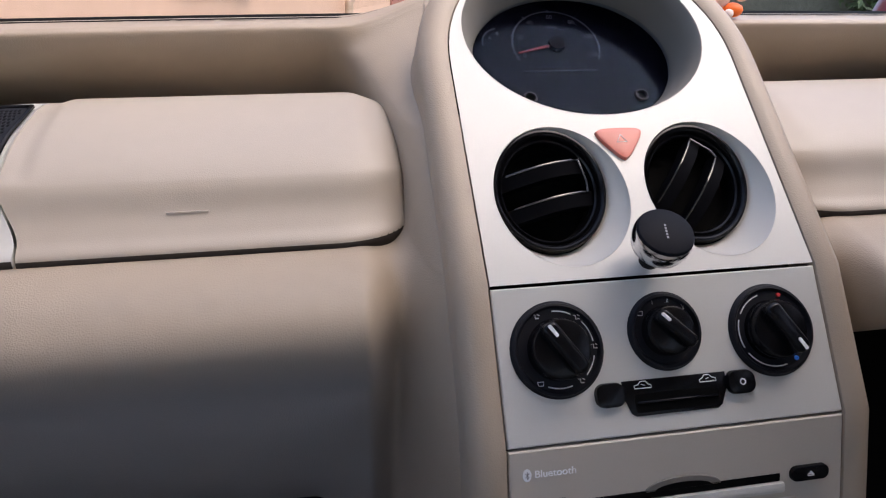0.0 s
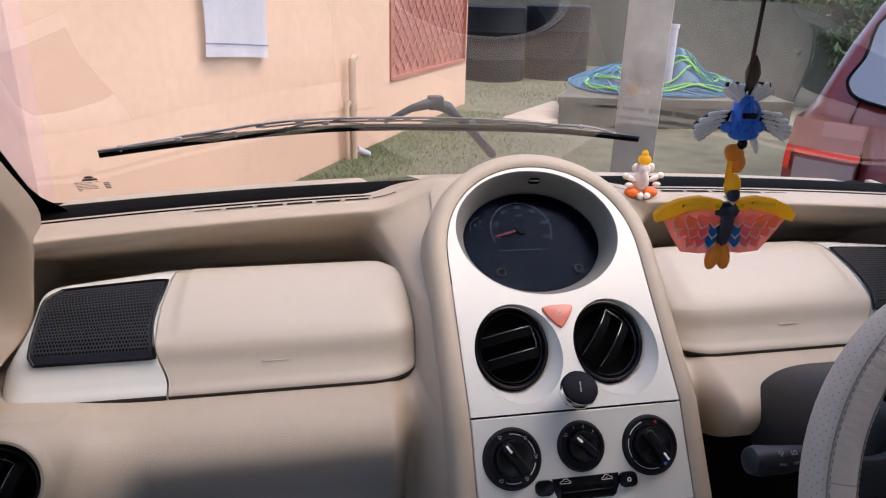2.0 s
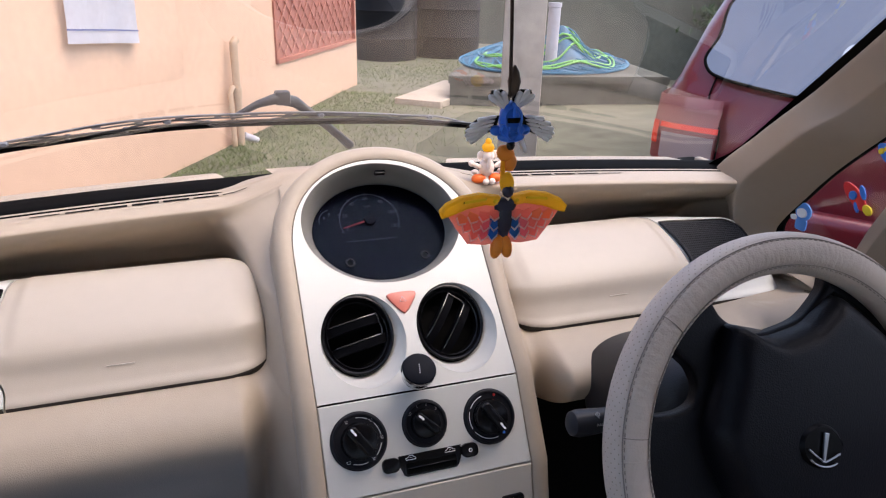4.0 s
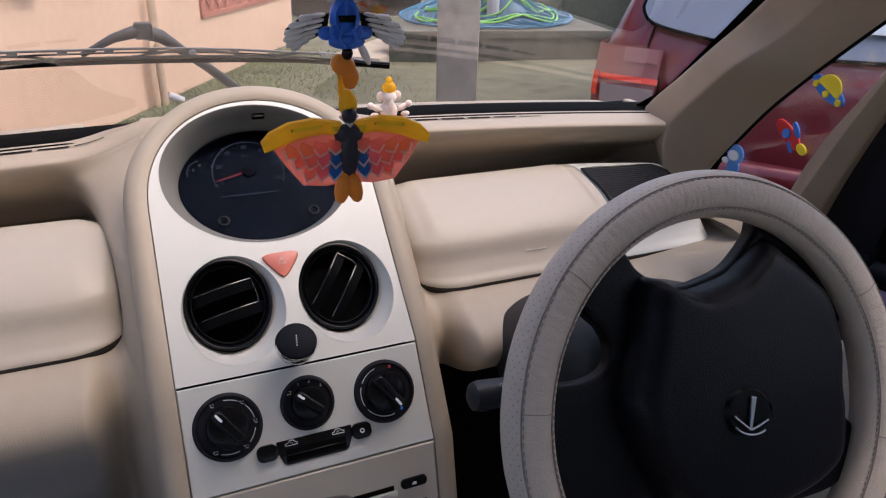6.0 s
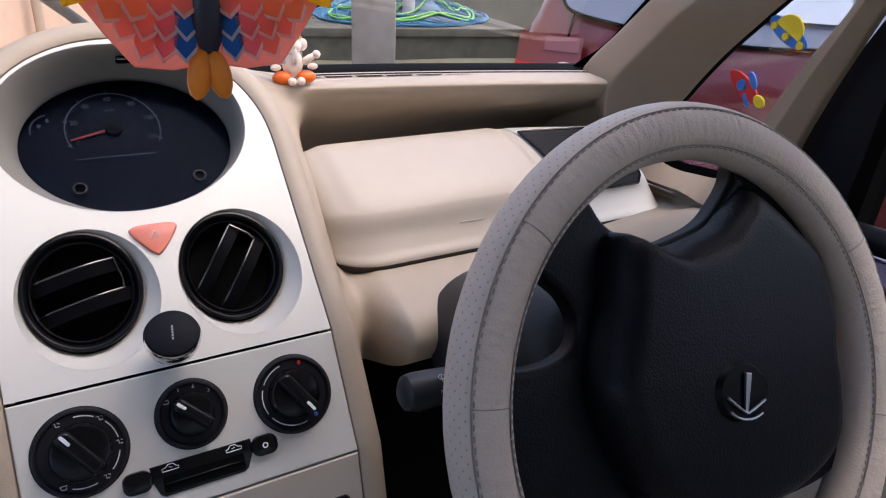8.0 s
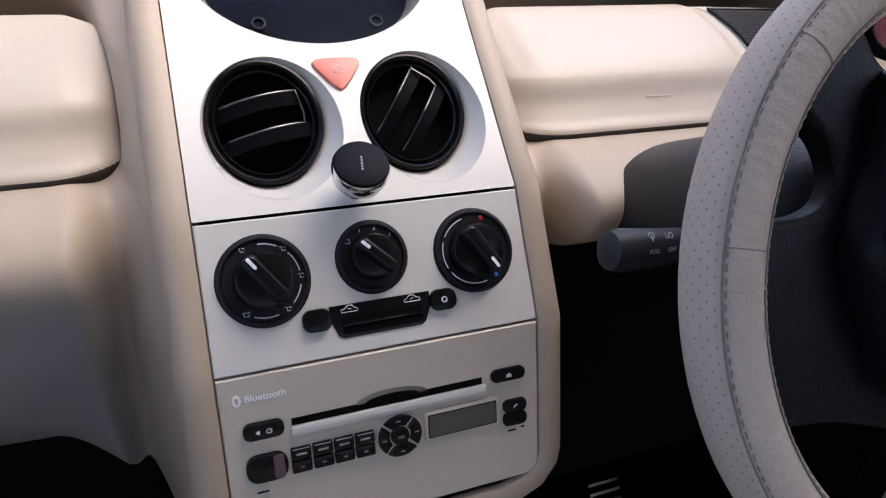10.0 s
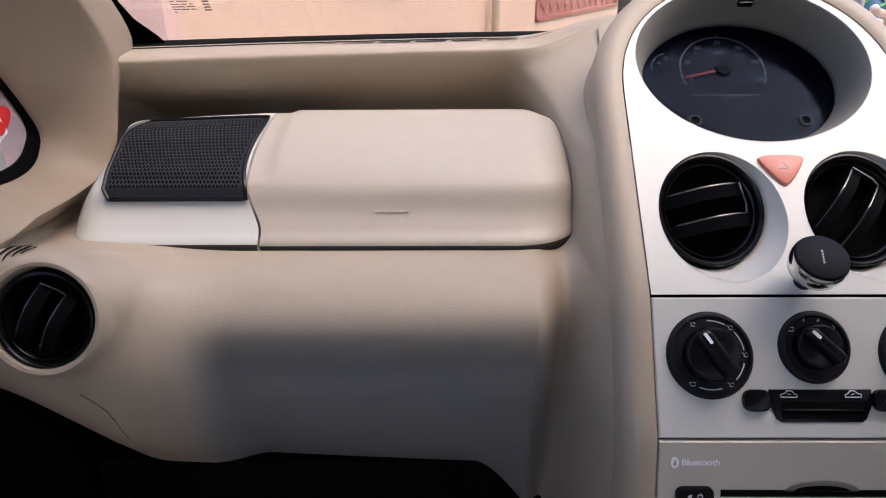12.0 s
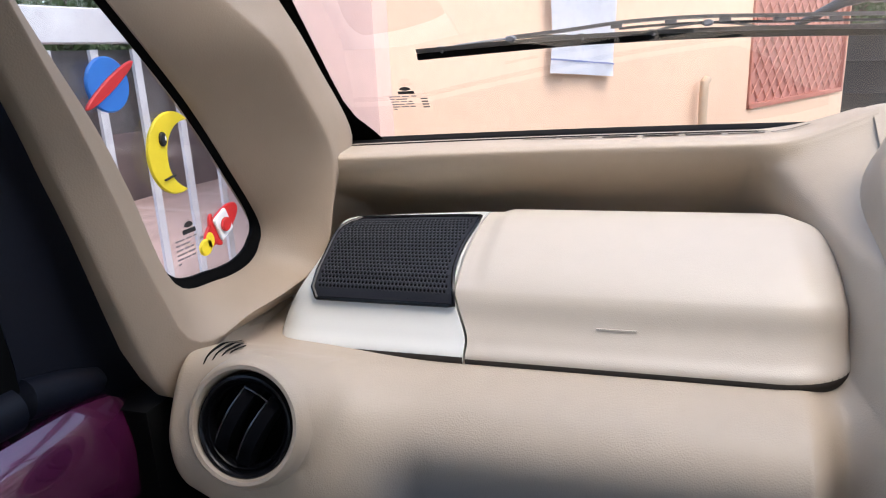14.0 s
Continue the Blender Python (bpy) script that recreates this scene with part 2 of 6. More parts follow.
def with_uv(bm, fn):
    """Gives each corner the flat coordinates fn(place) in metres."""
    layer = bm.loops.layers.uv.new("flat")
    for f_ in bm.faces:
        for lp in f_.loops:
            lp[layer].uv = fn(lp.vert.co)
    return bm


def smooth_step(a, b, x):
    t = min(1, max(0, (x - a) / (b - a)))
    return t * t * (3 - 2 * t)


# ---- the car's dashboard ----
def edge_y(x):
    """Where the dashboard's top meets the windscreen seal, seen from above."""
    return 0.245 - 0.27 * x * x


VENT_AXIS = V(0, -0.951, 0.309)


def tray(x, z):
    """Depth of the open tray scooped into the passenger's lower dashboard."""
    if x > 0:
        return 0.0
    return 0.022 * smooth_step(-0.465, -0.42, x) * smooth_step(-0.13, -0.18, x) * smooth_step(0.92, 0.86, z)


def rise_at(x):
    """The dashboard's top swells towards the dial pod."""
    return 0.027 * smooth_step(0.200, 0.085, abs(x)) ** 1.5


def dash_section(x):
    y = edge_y(x)
    e = smooth_step(0.42, 0.56, abs(x))
    rise = rise_at(x)
    c = smooth_step(0.190, 0.127, abs(x))
    body = [(0.11, 0.957), (0.03, 0.947), (-0.004, 0.9405), (-0.04, 0.929), (-0.063, 0.905), (-0.073, 0.87), (-0.068, 0.83), (-0.05, 0.785), (-0.02, 0.742), (0.004, 0.727), (0.06, 0.72)]
    end = [(0.09, 0.951), (0.03, 0.949), (-0.01, 0.955), (-0.048, 0.9685), (-0.078, 0.967), (-0.098, 0.942), (-0.105, 0.905), (-0.095, 0.85), (-0.06, 0.80), (-0.03, 0.775), (0.06, 0.76)]
    lift = 1 - 0.45 * smooth_step(0.50, 0.60, abs(x)) if x < 0 else 0.42
    low = [(a[0] + (b[0] - a[0]) * e, a[1] + (b[1] - a[1]) * e) for a, b in zip(body, end)]
    low = [(a, b if b > 0.935 else 0.935 - (0.935 - b) * lift) for a, b in low]
    # below the ledge a soft cove runs back behind the bin; it rounds off towards the console
    u = min(1.0, max(0.0, (0.205 - abs(x)) / 0.055))
    lip = 0.945 + 0.105 * math.sqrt(1 - u * u)
    dn = smooth_step(0.950, 1.0, lip) * smooth_step(0.594, 0.570, abs(x))
    cc = smooth_step(0.205, 0.13, abs(x))
    top = 1.066 - 0.055 * (1 - math.sqrt(1 - u * u))

    def front(z):
        high = smooth_step(1.015, 1.079, z)
        beside = (console_y(z) + 0.023) * (1 - high) + (y - 0.047) * high
        return (y - 0.047 + 0.42 * min(0.035, max(0.0, 1.0765 - z))) * (1 - cc) + beside * cc

    def cove(z):
        return front(z) + (0.258 + 0.05 * (1.0 - min(z, 1.0)) - front(z)) * smooth_step(top, top - 0.078, z)

    pts = [(y + 0.16, 1.066), (y + 0.03, 1.0815), (y, 1.0815), (y - 0.035, 1.0805), (y - 0.044, 1.0785)]
    pts += [(cove(z), z) for z in (1.0735, 1.062, 1.050, 1.037, 1.023, 1.008, 0.990, 0.972)] + low
    tuck = 0.05 * smooth_step(0.576, 0.600, abs(x)) ** 2
    out = []
    for p in spline([(0, *q) for q in pts], 9):
        yy, zz = p.y + tray(x, p.z), p.z
        if zz < 1.073 and yy > front(zz):
            yy = front(zz) + (yy - front(zz)) * dn
        if zz < 1.073:
            yy += c * (front(zz) - yy)
        zz += rise * smooth_step(1.03, 1.075, p.z) * smooth_step(y + 0.12, y - 0.04, p.y)
        if p.z < 0.99 and yy < 0.02:
            yy += tuck
        if x < 0:
            zz -= (0.004 - 0.06 * (abs(x) - 0.30) + 0.075 * smooth_step(0.235, 0.150, abs(x))) * smooth_step(0.82, 0.755, p.z) * smooth_step(0.5, 0.45, abs(x))
        out.append(V(x, yy, zz))
    if abs(abs(x) - 0.529) < VENT_R:
        out = vent_swell(x, out)
    return out


VENT_R, VENT_RING = 0.072, 0.0385


def vent_swell(x, pts):
    """Draws the dashboard's skin up into a flat ring round an end vent, with a deep hole inside it."""
    mid = min((i for i in range(len(pts)) if pts[i].y < -0.04), key=lambda i: abs(pts[i].z - 0.943))
    run = [0.0] * len(pts)
    for i in range(mid - 1, -1, -1):
        run[i] = run[i + 1] + (pts[i] - pts[i + 1]).length
    for i in range(mid + 1, len(pts)):
        run[i] = run[i - 1] - (pts[i] - pts[i - 1]).length
    out = []
    for p, s_ in zip(pts, run):
        dx = abs(x) - 0.529
        q = math.hypot(dx, s_) / VENT_R
        if q >= 1:
            out.append(p)
            continue
        d = V(dx, s_).normalized() if q > 1e-6 else V(1, 0)
        q0 = VENT_RING / VENT_R
        r = q * VENT_R
        on = V(math.copysign(0.529, x), -0.097, 0.9400) + V(math.copysign(1, x) * d.x, 0, 0) * r + V(0, 0.309, 0.951) * d.y * r - VENT_AXIS * 0.0032
        w = 1 - (1 - max(0.0, (q - q0) / (1 - q0))) ** 2.6
        sunk = VENT_AXIS * 0.035 * smooth_step(0.0365, 0.0325, r)
        out.append(on.lerp(p, w) - sunk)
    return out


def console_y(z):
    """The centre console's front, seen from the side."""
    pts = ((0.68, -0.165), (0.748, -0.150), (0.857, -0.121), (0.939, -0.067), (1.0, 0.0), (1.146, 0.160), (1.2, 0.21))
    for (a, ya), (b, yb) in zip(pts, pts[1:]):
        if z <= b:
            return ya + (yb - ya) * (z - a) / (b - a)
    return 0.21


def tray_shade(base):
    """The dashboard's plastic, with the soft shade over the open tray painted into its colour."""
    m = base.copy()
    m.name = "beige_plastic_with_tray_shade"
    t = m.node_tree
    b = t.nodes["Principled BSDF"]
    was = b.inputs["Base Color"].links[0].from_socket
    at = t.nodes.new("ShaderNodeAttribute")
    at.attribute_name = "tray_shade"
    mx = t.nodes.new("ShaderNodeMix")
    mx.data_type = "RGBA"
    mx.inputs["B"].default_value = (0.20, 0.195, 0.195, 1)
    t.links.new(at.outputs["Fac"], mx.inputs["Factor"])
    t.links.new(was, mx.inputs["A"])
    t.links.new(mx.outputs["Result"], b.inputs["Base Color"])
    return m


SKIN = {}
dashboard = empty("dashboard", "beige moulded plastic car dashboard", "dashboard", kind="structure")
for a, b, n in ((-0.600, -0.108, 220), (0.108, 0.600, 220)):
    half = part("dash_body", grid([dash_section(a + (b - a) * i / n) for i in range(n + 1)]), tray_shade(BEIGE) if a < 0 else BEIGE, dashboard, angle=75)
    SKIN[a > 0] = BVHTree.FromPolygons([v.co.copy() for v in half.data.vertices], [list(p.vertices) for p in half.data.polygons])
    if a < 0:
        # Weight of the painted shade; it fades out at the tray's sides and top.
        shade_weight = half.data.attributes.new("tray_shade", "FLOAT", "POINT")
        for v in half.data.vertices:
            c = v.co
            shade_weight.data[v.index].value = smooth_step(-0.475, -0.435, c.x) * smooth_step(-0.14, -0.19, c.x) * smooth_step(0.925, 0.868, c.z)


def dash_z(x, y):
    """Height of the dashboard's skin under a place."""
    hit = SKIN[x > 0].ray_cast(V(x, y, 1.04), V(0, 0, -1))[0]
    return hit.z if hit else 0.96


SIDE_SLOTS = (((0.5800, -0.012), (0.5650, -0.0800)), ((0.5720, -0.020), (0.5590, -0.0780)), ((0.5635, -0.031), (0.5535, -0.0750)), ((0.5550, -0.044), (0.5490, -0.0720)))

behind = [[V(x, edge_y(x) + a, z + 0.027 * smooth_step(0.200, 0.085, abs(x)) ** 1.5 * smooth_step(0.12, -0.04, a)) for a, z in ((0.16, 1.066), (0.03, 1.0815), (0.0, 1.0815), (-0.035, 1.0805), (-0.05, 1.075), (-0.085, 1.045))] for x in (-0.112 + 0.224 * i / 40 for i in range(41))]
part("dash_top", grid(behind), BEIGE, dashboard)

# demister slots in the dashboard's top and its ends
for s in (-1, 1):
    for k in range(7):
        x0 = s * (0.15 + 0.036 * k)
        x1 = x0 + s * 0.031
        w = 0.0030 * math.sin(math.pi * (k + 0.7) / 7.4) + 0.0006
        part("demister_slot", grid([[V(x, edge_y(x) - 0.0075 + dy, 1.0822 + rise_at(x)) for dy in (-w, w)] for x in (x0, (x0 + x1) / 2, x1)]), DEEP, dashboard)
    part("dash_end", box(s * 0.589, 0.090, 0.94, s * 0.602, 0.27, 1.077, 0.002, 1), BEIGE, dashboard)
    part("dash_end", box(s * 0.592, -0.060, 0.88, s * 0.640, 0.125, 0.957, 0.002, 1), BEIGE, dashboard)
    for (xa, ya), (xb, yb) in SIDE_SLOTS:
        bar = []
        for i in range(13):
            x, yy = xa + (xb - xa) * i / 12, ya + (yb - ya) * i / 12
            w = 0.0014 * math.sin(math.pi * (i + 0.5) / 13) + 0.0004
            bar.append([V(s * (x + d), yy, dash_z(s * (x + d), yy) + 0.0008) for d in (-w, w)])
        part("side_demister_slot", grid(bar), DEEP, dashboard)

part("crease", tube(spline([V(-0.5175, -0.0962, 0.8765), V(-0.5085, -0.0908, 0.862), V(-0.5041, -0.0880, 0.8518), V(-0.5013, -0.0768, 0.8216)], 5), 0.0004, 6), mat("crease_brown", (0.11, 0.09, 0.07), 0.8), dashboard, "fine dark crease in the plastic")

# centre console: three flat fascias, one above the other
UP = Matrix(((1, 0, 0, 0), (0, 0.739, -0.673, 0), (0, 0.673, 0.739, 1.0), (0, 0, 0, 1)))


def facing(y0, z0, y1, z1):
    """A plate's own axes: x to the right, y up along the plate from its lower end, z out of it."""
    t = V(0, y1 - y0, z1 - z0).normalized()
    n = V(1, 0, 0).cross(t)
    return Matrix(((1, 0, 0, 0), (0, t.y, n.y, y0), (0, t.z, n.z, z0), (0, 0, 0, 1)))


MID = facing(-0.121, 0.857, -0.067, 0.939)
LOW = facing(-0.150, 0.748, -0.121, 0.857)
MID_H, LOW_H = 0.0982, 0.1128
HALF = 0.1125


def arch(w, top, start, n=40):
    """The outline from the right foot over the top to the left."""
    return [(w * math.cos(math.pi * k / n), start + (top - start) * math.sin(math.pi * k / n) ** 0.9) for k in range(n + 1)]


console = empty("centre_console", "silver centre console with round vents and a dial pod", "console")
outer = [(-HALF, -0.0895), (HALF, -0.0895)] + arch(HALF, 0.205, 0.085)
GX, GY, GT, GO = 0.0965, 0.0810, 0.1190, -0.003
gauge = ellipse(GO, GT, GX, GY, 72)
BOWLS = ((-0.0515, -0.0258, -0.0553, -0.0160, 10), (0.0572, -0.0256, 0.0535, -0.0160, 52))
vents = [ellipse(bx, by, 0.0472, 0.0545) for bx, by, *_ in BOWLS]
part("upper_fascia", moved(holed(outer, [gauge, *vents]), UP), SILVER, console, "bright silver painted fascia")


def hood_path():
    """Points up the right side, over the arch and down the left, each with its outward direction."""
    pts = []
    for m, t0, t1 in ((LOW, 0.004, LOW_H), (MID, 0.0, MID_H), (UP, -0.0905, 0.085)):
        for k in range(6):
            pts.append((m, HALF, t0 + (t1 - t0) * k / 6, V(1, 0)))
    side = [(m, -x, t, V(-1, 0)) for m, x, t, d in pts][::-1]
    foot = [(LOW, HALF - 0.03, -0.018, V(0.3, -1).normalized()), (LOW, HALF - 0.010, -0.012, V(0.7, -0.7)), (LOW, HALF - 0.002, -0.004, V(0.95, -0.3))]
    for k in range(0, 41):
        a = math.pi * k / 40
        pts.append((UP, HALF * math.cos(a), 0.085 + 0.12 * math.sin(a) ** 0.9, V(math.cos(a), math.sin(a) * 0.95).normalized()))
    mirrored = [(m, -x, t, V(-d.x, d.y)) for m, x, t, d in foot][::-1]
    return [(LOW, 0, -0.018, V(0, -1))] + foot + pts + side + mirrored + [(LOW, 0, -0.018, V(0, -1))]


HOOD = [(0.000, -0.005), (0.0012, 0.0005), (0.005, 0.003), (0.014, 0.003), (0.020, -0.001), (0.0235, -0.010), (0.027, -0.028), (0.034, -0.048), (0.047, -0.066), (0.068, -0.080), (0.095, -0.088)]


def flare(m, w, spread):
    """The hood's foot spreads into the ledge above, and stays slim below."""
    if w < 0.0235:
        return w
    return 0.0235 + (w - 0.0235) * ((0.30 + 0.35 * spread) if m is UP else 0.30 if m is MID else 0.2)


part("hood", grid([[m @ V(x + d.x * flare(m, w, d.y), t + d.y * flare(m, w, d.y), h * (1.5 if h < -0.02 else 1.0)) for w, h in HOOD] for m, x, t, d in hood_path()]), BEIGE, console, "beige surround with a grained edge")
part("mid_fascia", moved(prism([(-HALF, 0.001), (HALF, 0.001), (HALF, MID_H - 0.001), (-HALF, MID_H - 0.001)], -0.004, 0.0, 0.001, 1), MID), SILVER, console)
part("seam_backing", joined(moved(box(-0.112, -0.004, -0.012, 0.112, MID_H, -0.005), MID), moved(box(-0.112, 0.0, -0.012, 0.112, LOW_H + 0.003, -0.005), LOW)), DEEP, console)

# dial pod
GD = 0.038
wall = [[UP @ V(a, b, h) for a, b in ellipse(cx, cy, rx, ry, 72)] for cx, cy, rx, ry, h in ((GO, GT, GX + 0.0003, GY + 0.0003, 0.0002), (GO, GT, GX - 0.0014, GY - 0.0014, -0.0024), (0.000, 0.1225, 0.0895, 0.0750, -0.020), (0.0025, 0.1265, 0.0860, 0.0695, -GD), (0.0025, 0.1265, 0.0852, 0.0687, -GD - 0.006))]
part("pod_wall", grid(wall, close_u=True), mat("grey_pod_plastic", (0.20, 0.188, 0.165), 0.5, spread=0.03, bump=0.15, bump_scale=900), console, "dull grey plastic wall of the dial pod")
part("hood_catch", moved(prism(round_rect(0.003, 0.1915, 0.017, 0.1965, 0.002), -0.016, -0.011, 0.001), UP), BLACK, console)
DIAL = UP @ pose(0.0025, 0.1265, -GD)
DX, DY = 0.0850, 0.0685
dials = empty("instrument_dial", "dark instrument dial with a speedometer and red needle", "instrument panel")
face = part("dial_face", moved(prism(ellipse(0, 0, DX, DY, 72), -0.016, -0.006), DIAL), mat("dial_face_dark", (0.0012, 0.0016, 0.0040), 0.55, spread=0.1, spec=0.02), dials)
DIM = mat("dim_print", (0.050, 0.051, 0.057), 0.6, spec=0.1)
part("dial_window", moved(disc(1, 0, 72), DIAL @ pose(0, 0, -0.002) @ Matrix.Diagonal((DX - 0.0005, DY - 0.0005, 1, 1))), DIAL_GLASS, dials).visible_shadow = False


def writing(name, text, size, m, material, parent, width=None):
    """Raised print from the built-in font, as a mesh."""
    cu = bpy.data.curves.new(name, "FONT")
    cu.body, cu.size, cu.align_x, cu.align_y, cu.extrude = text, size, "CENTER", "CENTER", 0.00005
    tmp = bpy.data.objects.new(name, cu)
    scene.collection.objects.link(tmp)
    dg = bpy.context.evaluated_depsgraph_get()
    me = bpy.data.meshes.new_from_object(tmp.evaluated_get(dg))
    bpy.data.objects.remove(tmp)
    me.transform(m)
    me.materials.clear()
    me.materials.append(material)
    ob = new(name, me)
    ob.parent = parent
    return ob


SPEED = DIAL @ pose(-0.0105, 0.0165, -0.0055)
arc = [(0.038 * math.cos(radians(a)), 0.038 * math.sin(radians(a))) for a in range(205, -26, -5)]
part("scale_arc", moved(grid([[V(x * k, y * k, 0) for k in (0.985, 1.015)] for x, y in arc]), SPEED), DIM, dials)
for k, txt in enumerate(("0", "20", "40", "60", "80", "100", "120")):
    a = radians(200 - 36.6 * k)
    writing("numeral", txt, 0.0062, SPEED @ pose(0.0315 * math.cos(a), 0.0315 * math.sin(a), 0.0003), DIM, dials)
    part("tick", moved(prism(round_rect(0.0365, -0.0005, 0.0405, 0.0005, 0.0004, 1), 0, 0.0003), SPEED @ pose(0, 0, 0, 0, 0, math.degrees(a))), DIM, dials)
writing("unit_print", "km/h", 0.0042, SPEED @ pose(0, 0.020, 0.0003), DIM, dials)
part("needle", moved(prism([(-0.036, -0.0009), (0.0, -0.0013), (0.0, 0.0013), (-0.036, 0.0004)], 0.001, 0.002), SPEED @ pose(0, 0, 0, 0, 0, 14)), mat("needle_red", (0.22, 0.026, 0.026), 0.6, spec=0.1), dials)
part("needle_hub", moved(lathe([(0.0075, 0), (0.007, 0.004), (0.0005, 0.0045)], 24), SPEED), face.data.materials[0], dials)
part("fuel_arc", moved(grid([[V(0.016 * math.cos(radians(a)) * k, 0.016 * math.sin(radians(a)) * k, 0) for k in (0.96, 1.04)] for a in range(190, 99, -10)]), DIAL @ pose(-0.058, 0.020, -0.0055)), DIM, dials)
for dx, dy in ((-0.004, 0.003), (0.003, 0.008)):
    part("fuel_mark", moved(prism(round_rect(-0.0012, -0.0016, 0.0012, 0.0016, 0.0005, 1), 0, 0.0003), DIAL @ pose(-0.063 + dx, 0.022 + dy, -0.0055)), DIM, dials)
part("display_line", moved(box(-0.034, -0.0004, 0, 0.03, 0.0004, 0.0004), DIAL @ pose(-0.010, -0.011, -0.0055)), DIM, dials)
for sx in (-1, 1):
    screw = DIAL @ pose(sx * 0.0475 + 0.002, -0.0415, -0.0015)
    part("screw_socket", moved(lathe([(0.0062, 0.0), (0.0055, 0.0018), (0.0042, 0.002), (0.0038, -0.001), (0.0003, -0.0012)], 20), screw), GREY_TRIM, dials)
    part("screw_hole", moved(disc(0.0036, -0.0008, 16), screw), DEEP, dials)


# Lighter gloss for rods that draw highlights on the slats and their bridge.
SLAT_GLINT = mat("slat_glint_gloss", (0.02, 0.02, 0.022), 0.18, spec=0.8)
VENT_BLACK = mat("vent_plastic", (0.004, 0.004, 0.005), 0.45, spread=0.1, spec=0.03)


def air_vent(m, turn, size=0.041, tip=0):
    """A round vent: a stepped ring, a dark throat and two bowed slats on a ball that turns."""
    v = empty("air_vent", "round black plastic air vent with two slats", "air vent", "round air vents")
    part("ring", moved(lathe([(size, -0.010), (size, 0.0005), (size - 0.0008, 0.0020), (size - 0.0022, 0.0024), (size - 0.0036, 0.0016), (size - 0.0048, -0.001), (size - 0.0075, -0.009)]), m), BLACK, v)
    part("inner_ring", moved(lathe([(size - 0.0052, -0.006), (size - 0.0058, -0.0022), (size - 0.0068, -0.0014), (size - 0.0080, -0.0024), (size - 0.0090, -0.009)]), m), BLACK, v)
    part("throat", moved(lathe([(size - 0.0070, -0.008), (size - 0.010, -0.017), (0.0005, -0.018)]), m), DEEP, v)
    q = m @ pose(0, 0, 0, tip, 0, turn)
    for k in (-1, 1):
        rows_ = []
        for i in range(17):
            a = -1 + i / 8
            w = 0.93 * (size - 0.0075) * a
            bulge = 0.010 * (1 - a * a) - 0.004
            rows_.append([(w, k * 0.27 * size + dy, hz_ + bulge) for dy, hz_ in ((0.0052, -0.016), (0.0050, -0.0012), (0.0046, -0.0002), (0.0036, -0.0004), (-0.0036, -0.0016), (-0.0048, -0.0018), (-0.0050, -0.004), (-0.0048, -0.016))])
        crest = [V(p[2][0], p[2][1], p[2][2]) for p in rows_]
        # Added rod along the crest draws the slat's thin highlight.
        part("slat_glint", moved(tube(crest[1:-1], 0.0008, 6), q), SLAT_GLINT, v)
        part("slat", moved(grid(rows_, close_u=True, cap=True), q), VENT_BLACK, v)
    end = 0.80 * (size - 0.0075)
    part("slat_bridge", moved(tube([V(end, 0.27 * size + 0.0046, -0.0008), V(end + 0.0012, 0.0, 0.0), V(end, -0.27 * size + 0.0046, -0.0008)], 0.0008, 6), q), SLAT_GLINT, v)
    return v


VENT_TILT = 12
for bx, by, vx, vy, turn in BOWLS:
    dish = []
    for k in (0.0, 0.04, 0.25, 0.6, 1.0):
        ring_ = ellipse(bx + (vx - bx) * k, by + (vy - by) * k, 0.0474 + (0.0400 - 0.0474) * k, 0.0547 + (0.0440 - 0.0547) * k)
        dish.append([UP @ V(a, b, 0.0002 + (-0.0160 + math.tan(radians(VENT_TILT)) * (b - vy)) * k ** 0.8) for a, b in ring_])
    part("vent_dish", grid(dish, close_u=True), SILVER, console)
    air_vent(UP @ pose(vx, vy, -0.0115, VENT_TILT, 0, 0) @ Matrix.Diagonal((0.965, 1.055, 1, 1)), turn, 0.0425)

hz = prism([(p.x, p.y) for p in spline([(0.0, -0.002, 0), (0.006, 0.003, 0), (0.0165, 0.018, 0), (0.0145, 0.0235, 0), (0, 0.0245, 0), (-0.0145, 0.0235, 0), (-0.0165, 0.018, 0), (-0.006, 0.003, 0), (0.0, -0.002, 0)], 4)[:-1]], -0.004, 0.003, 0.002)
hazard = empty("hazard_button", "red triangular hazard warning button", "button")
part("gap", moved(hz.copy(), UP @ pose(0, 0.0150, -0.0026) @ Matrix.Diagonal((1.06, 1.07, 1, 1)) @ pose(0, -0.0150, 0)), DEEP, hazard)
part("button", moved(hz, UP), RED_BUTTON, hazard)
tri = [(-0.006, 0.0105), (0.006, 0.0105), (0.0, 0.0205)]
part("warning_triangle", moved(tube([(x * 0.62, 0.0135 + (y - 0.0135) * 0.62, 0.0032) for x, y in tri], 0.00035, 5, close=True), UP), WHITE_INK, hazard, "white printed triangle")


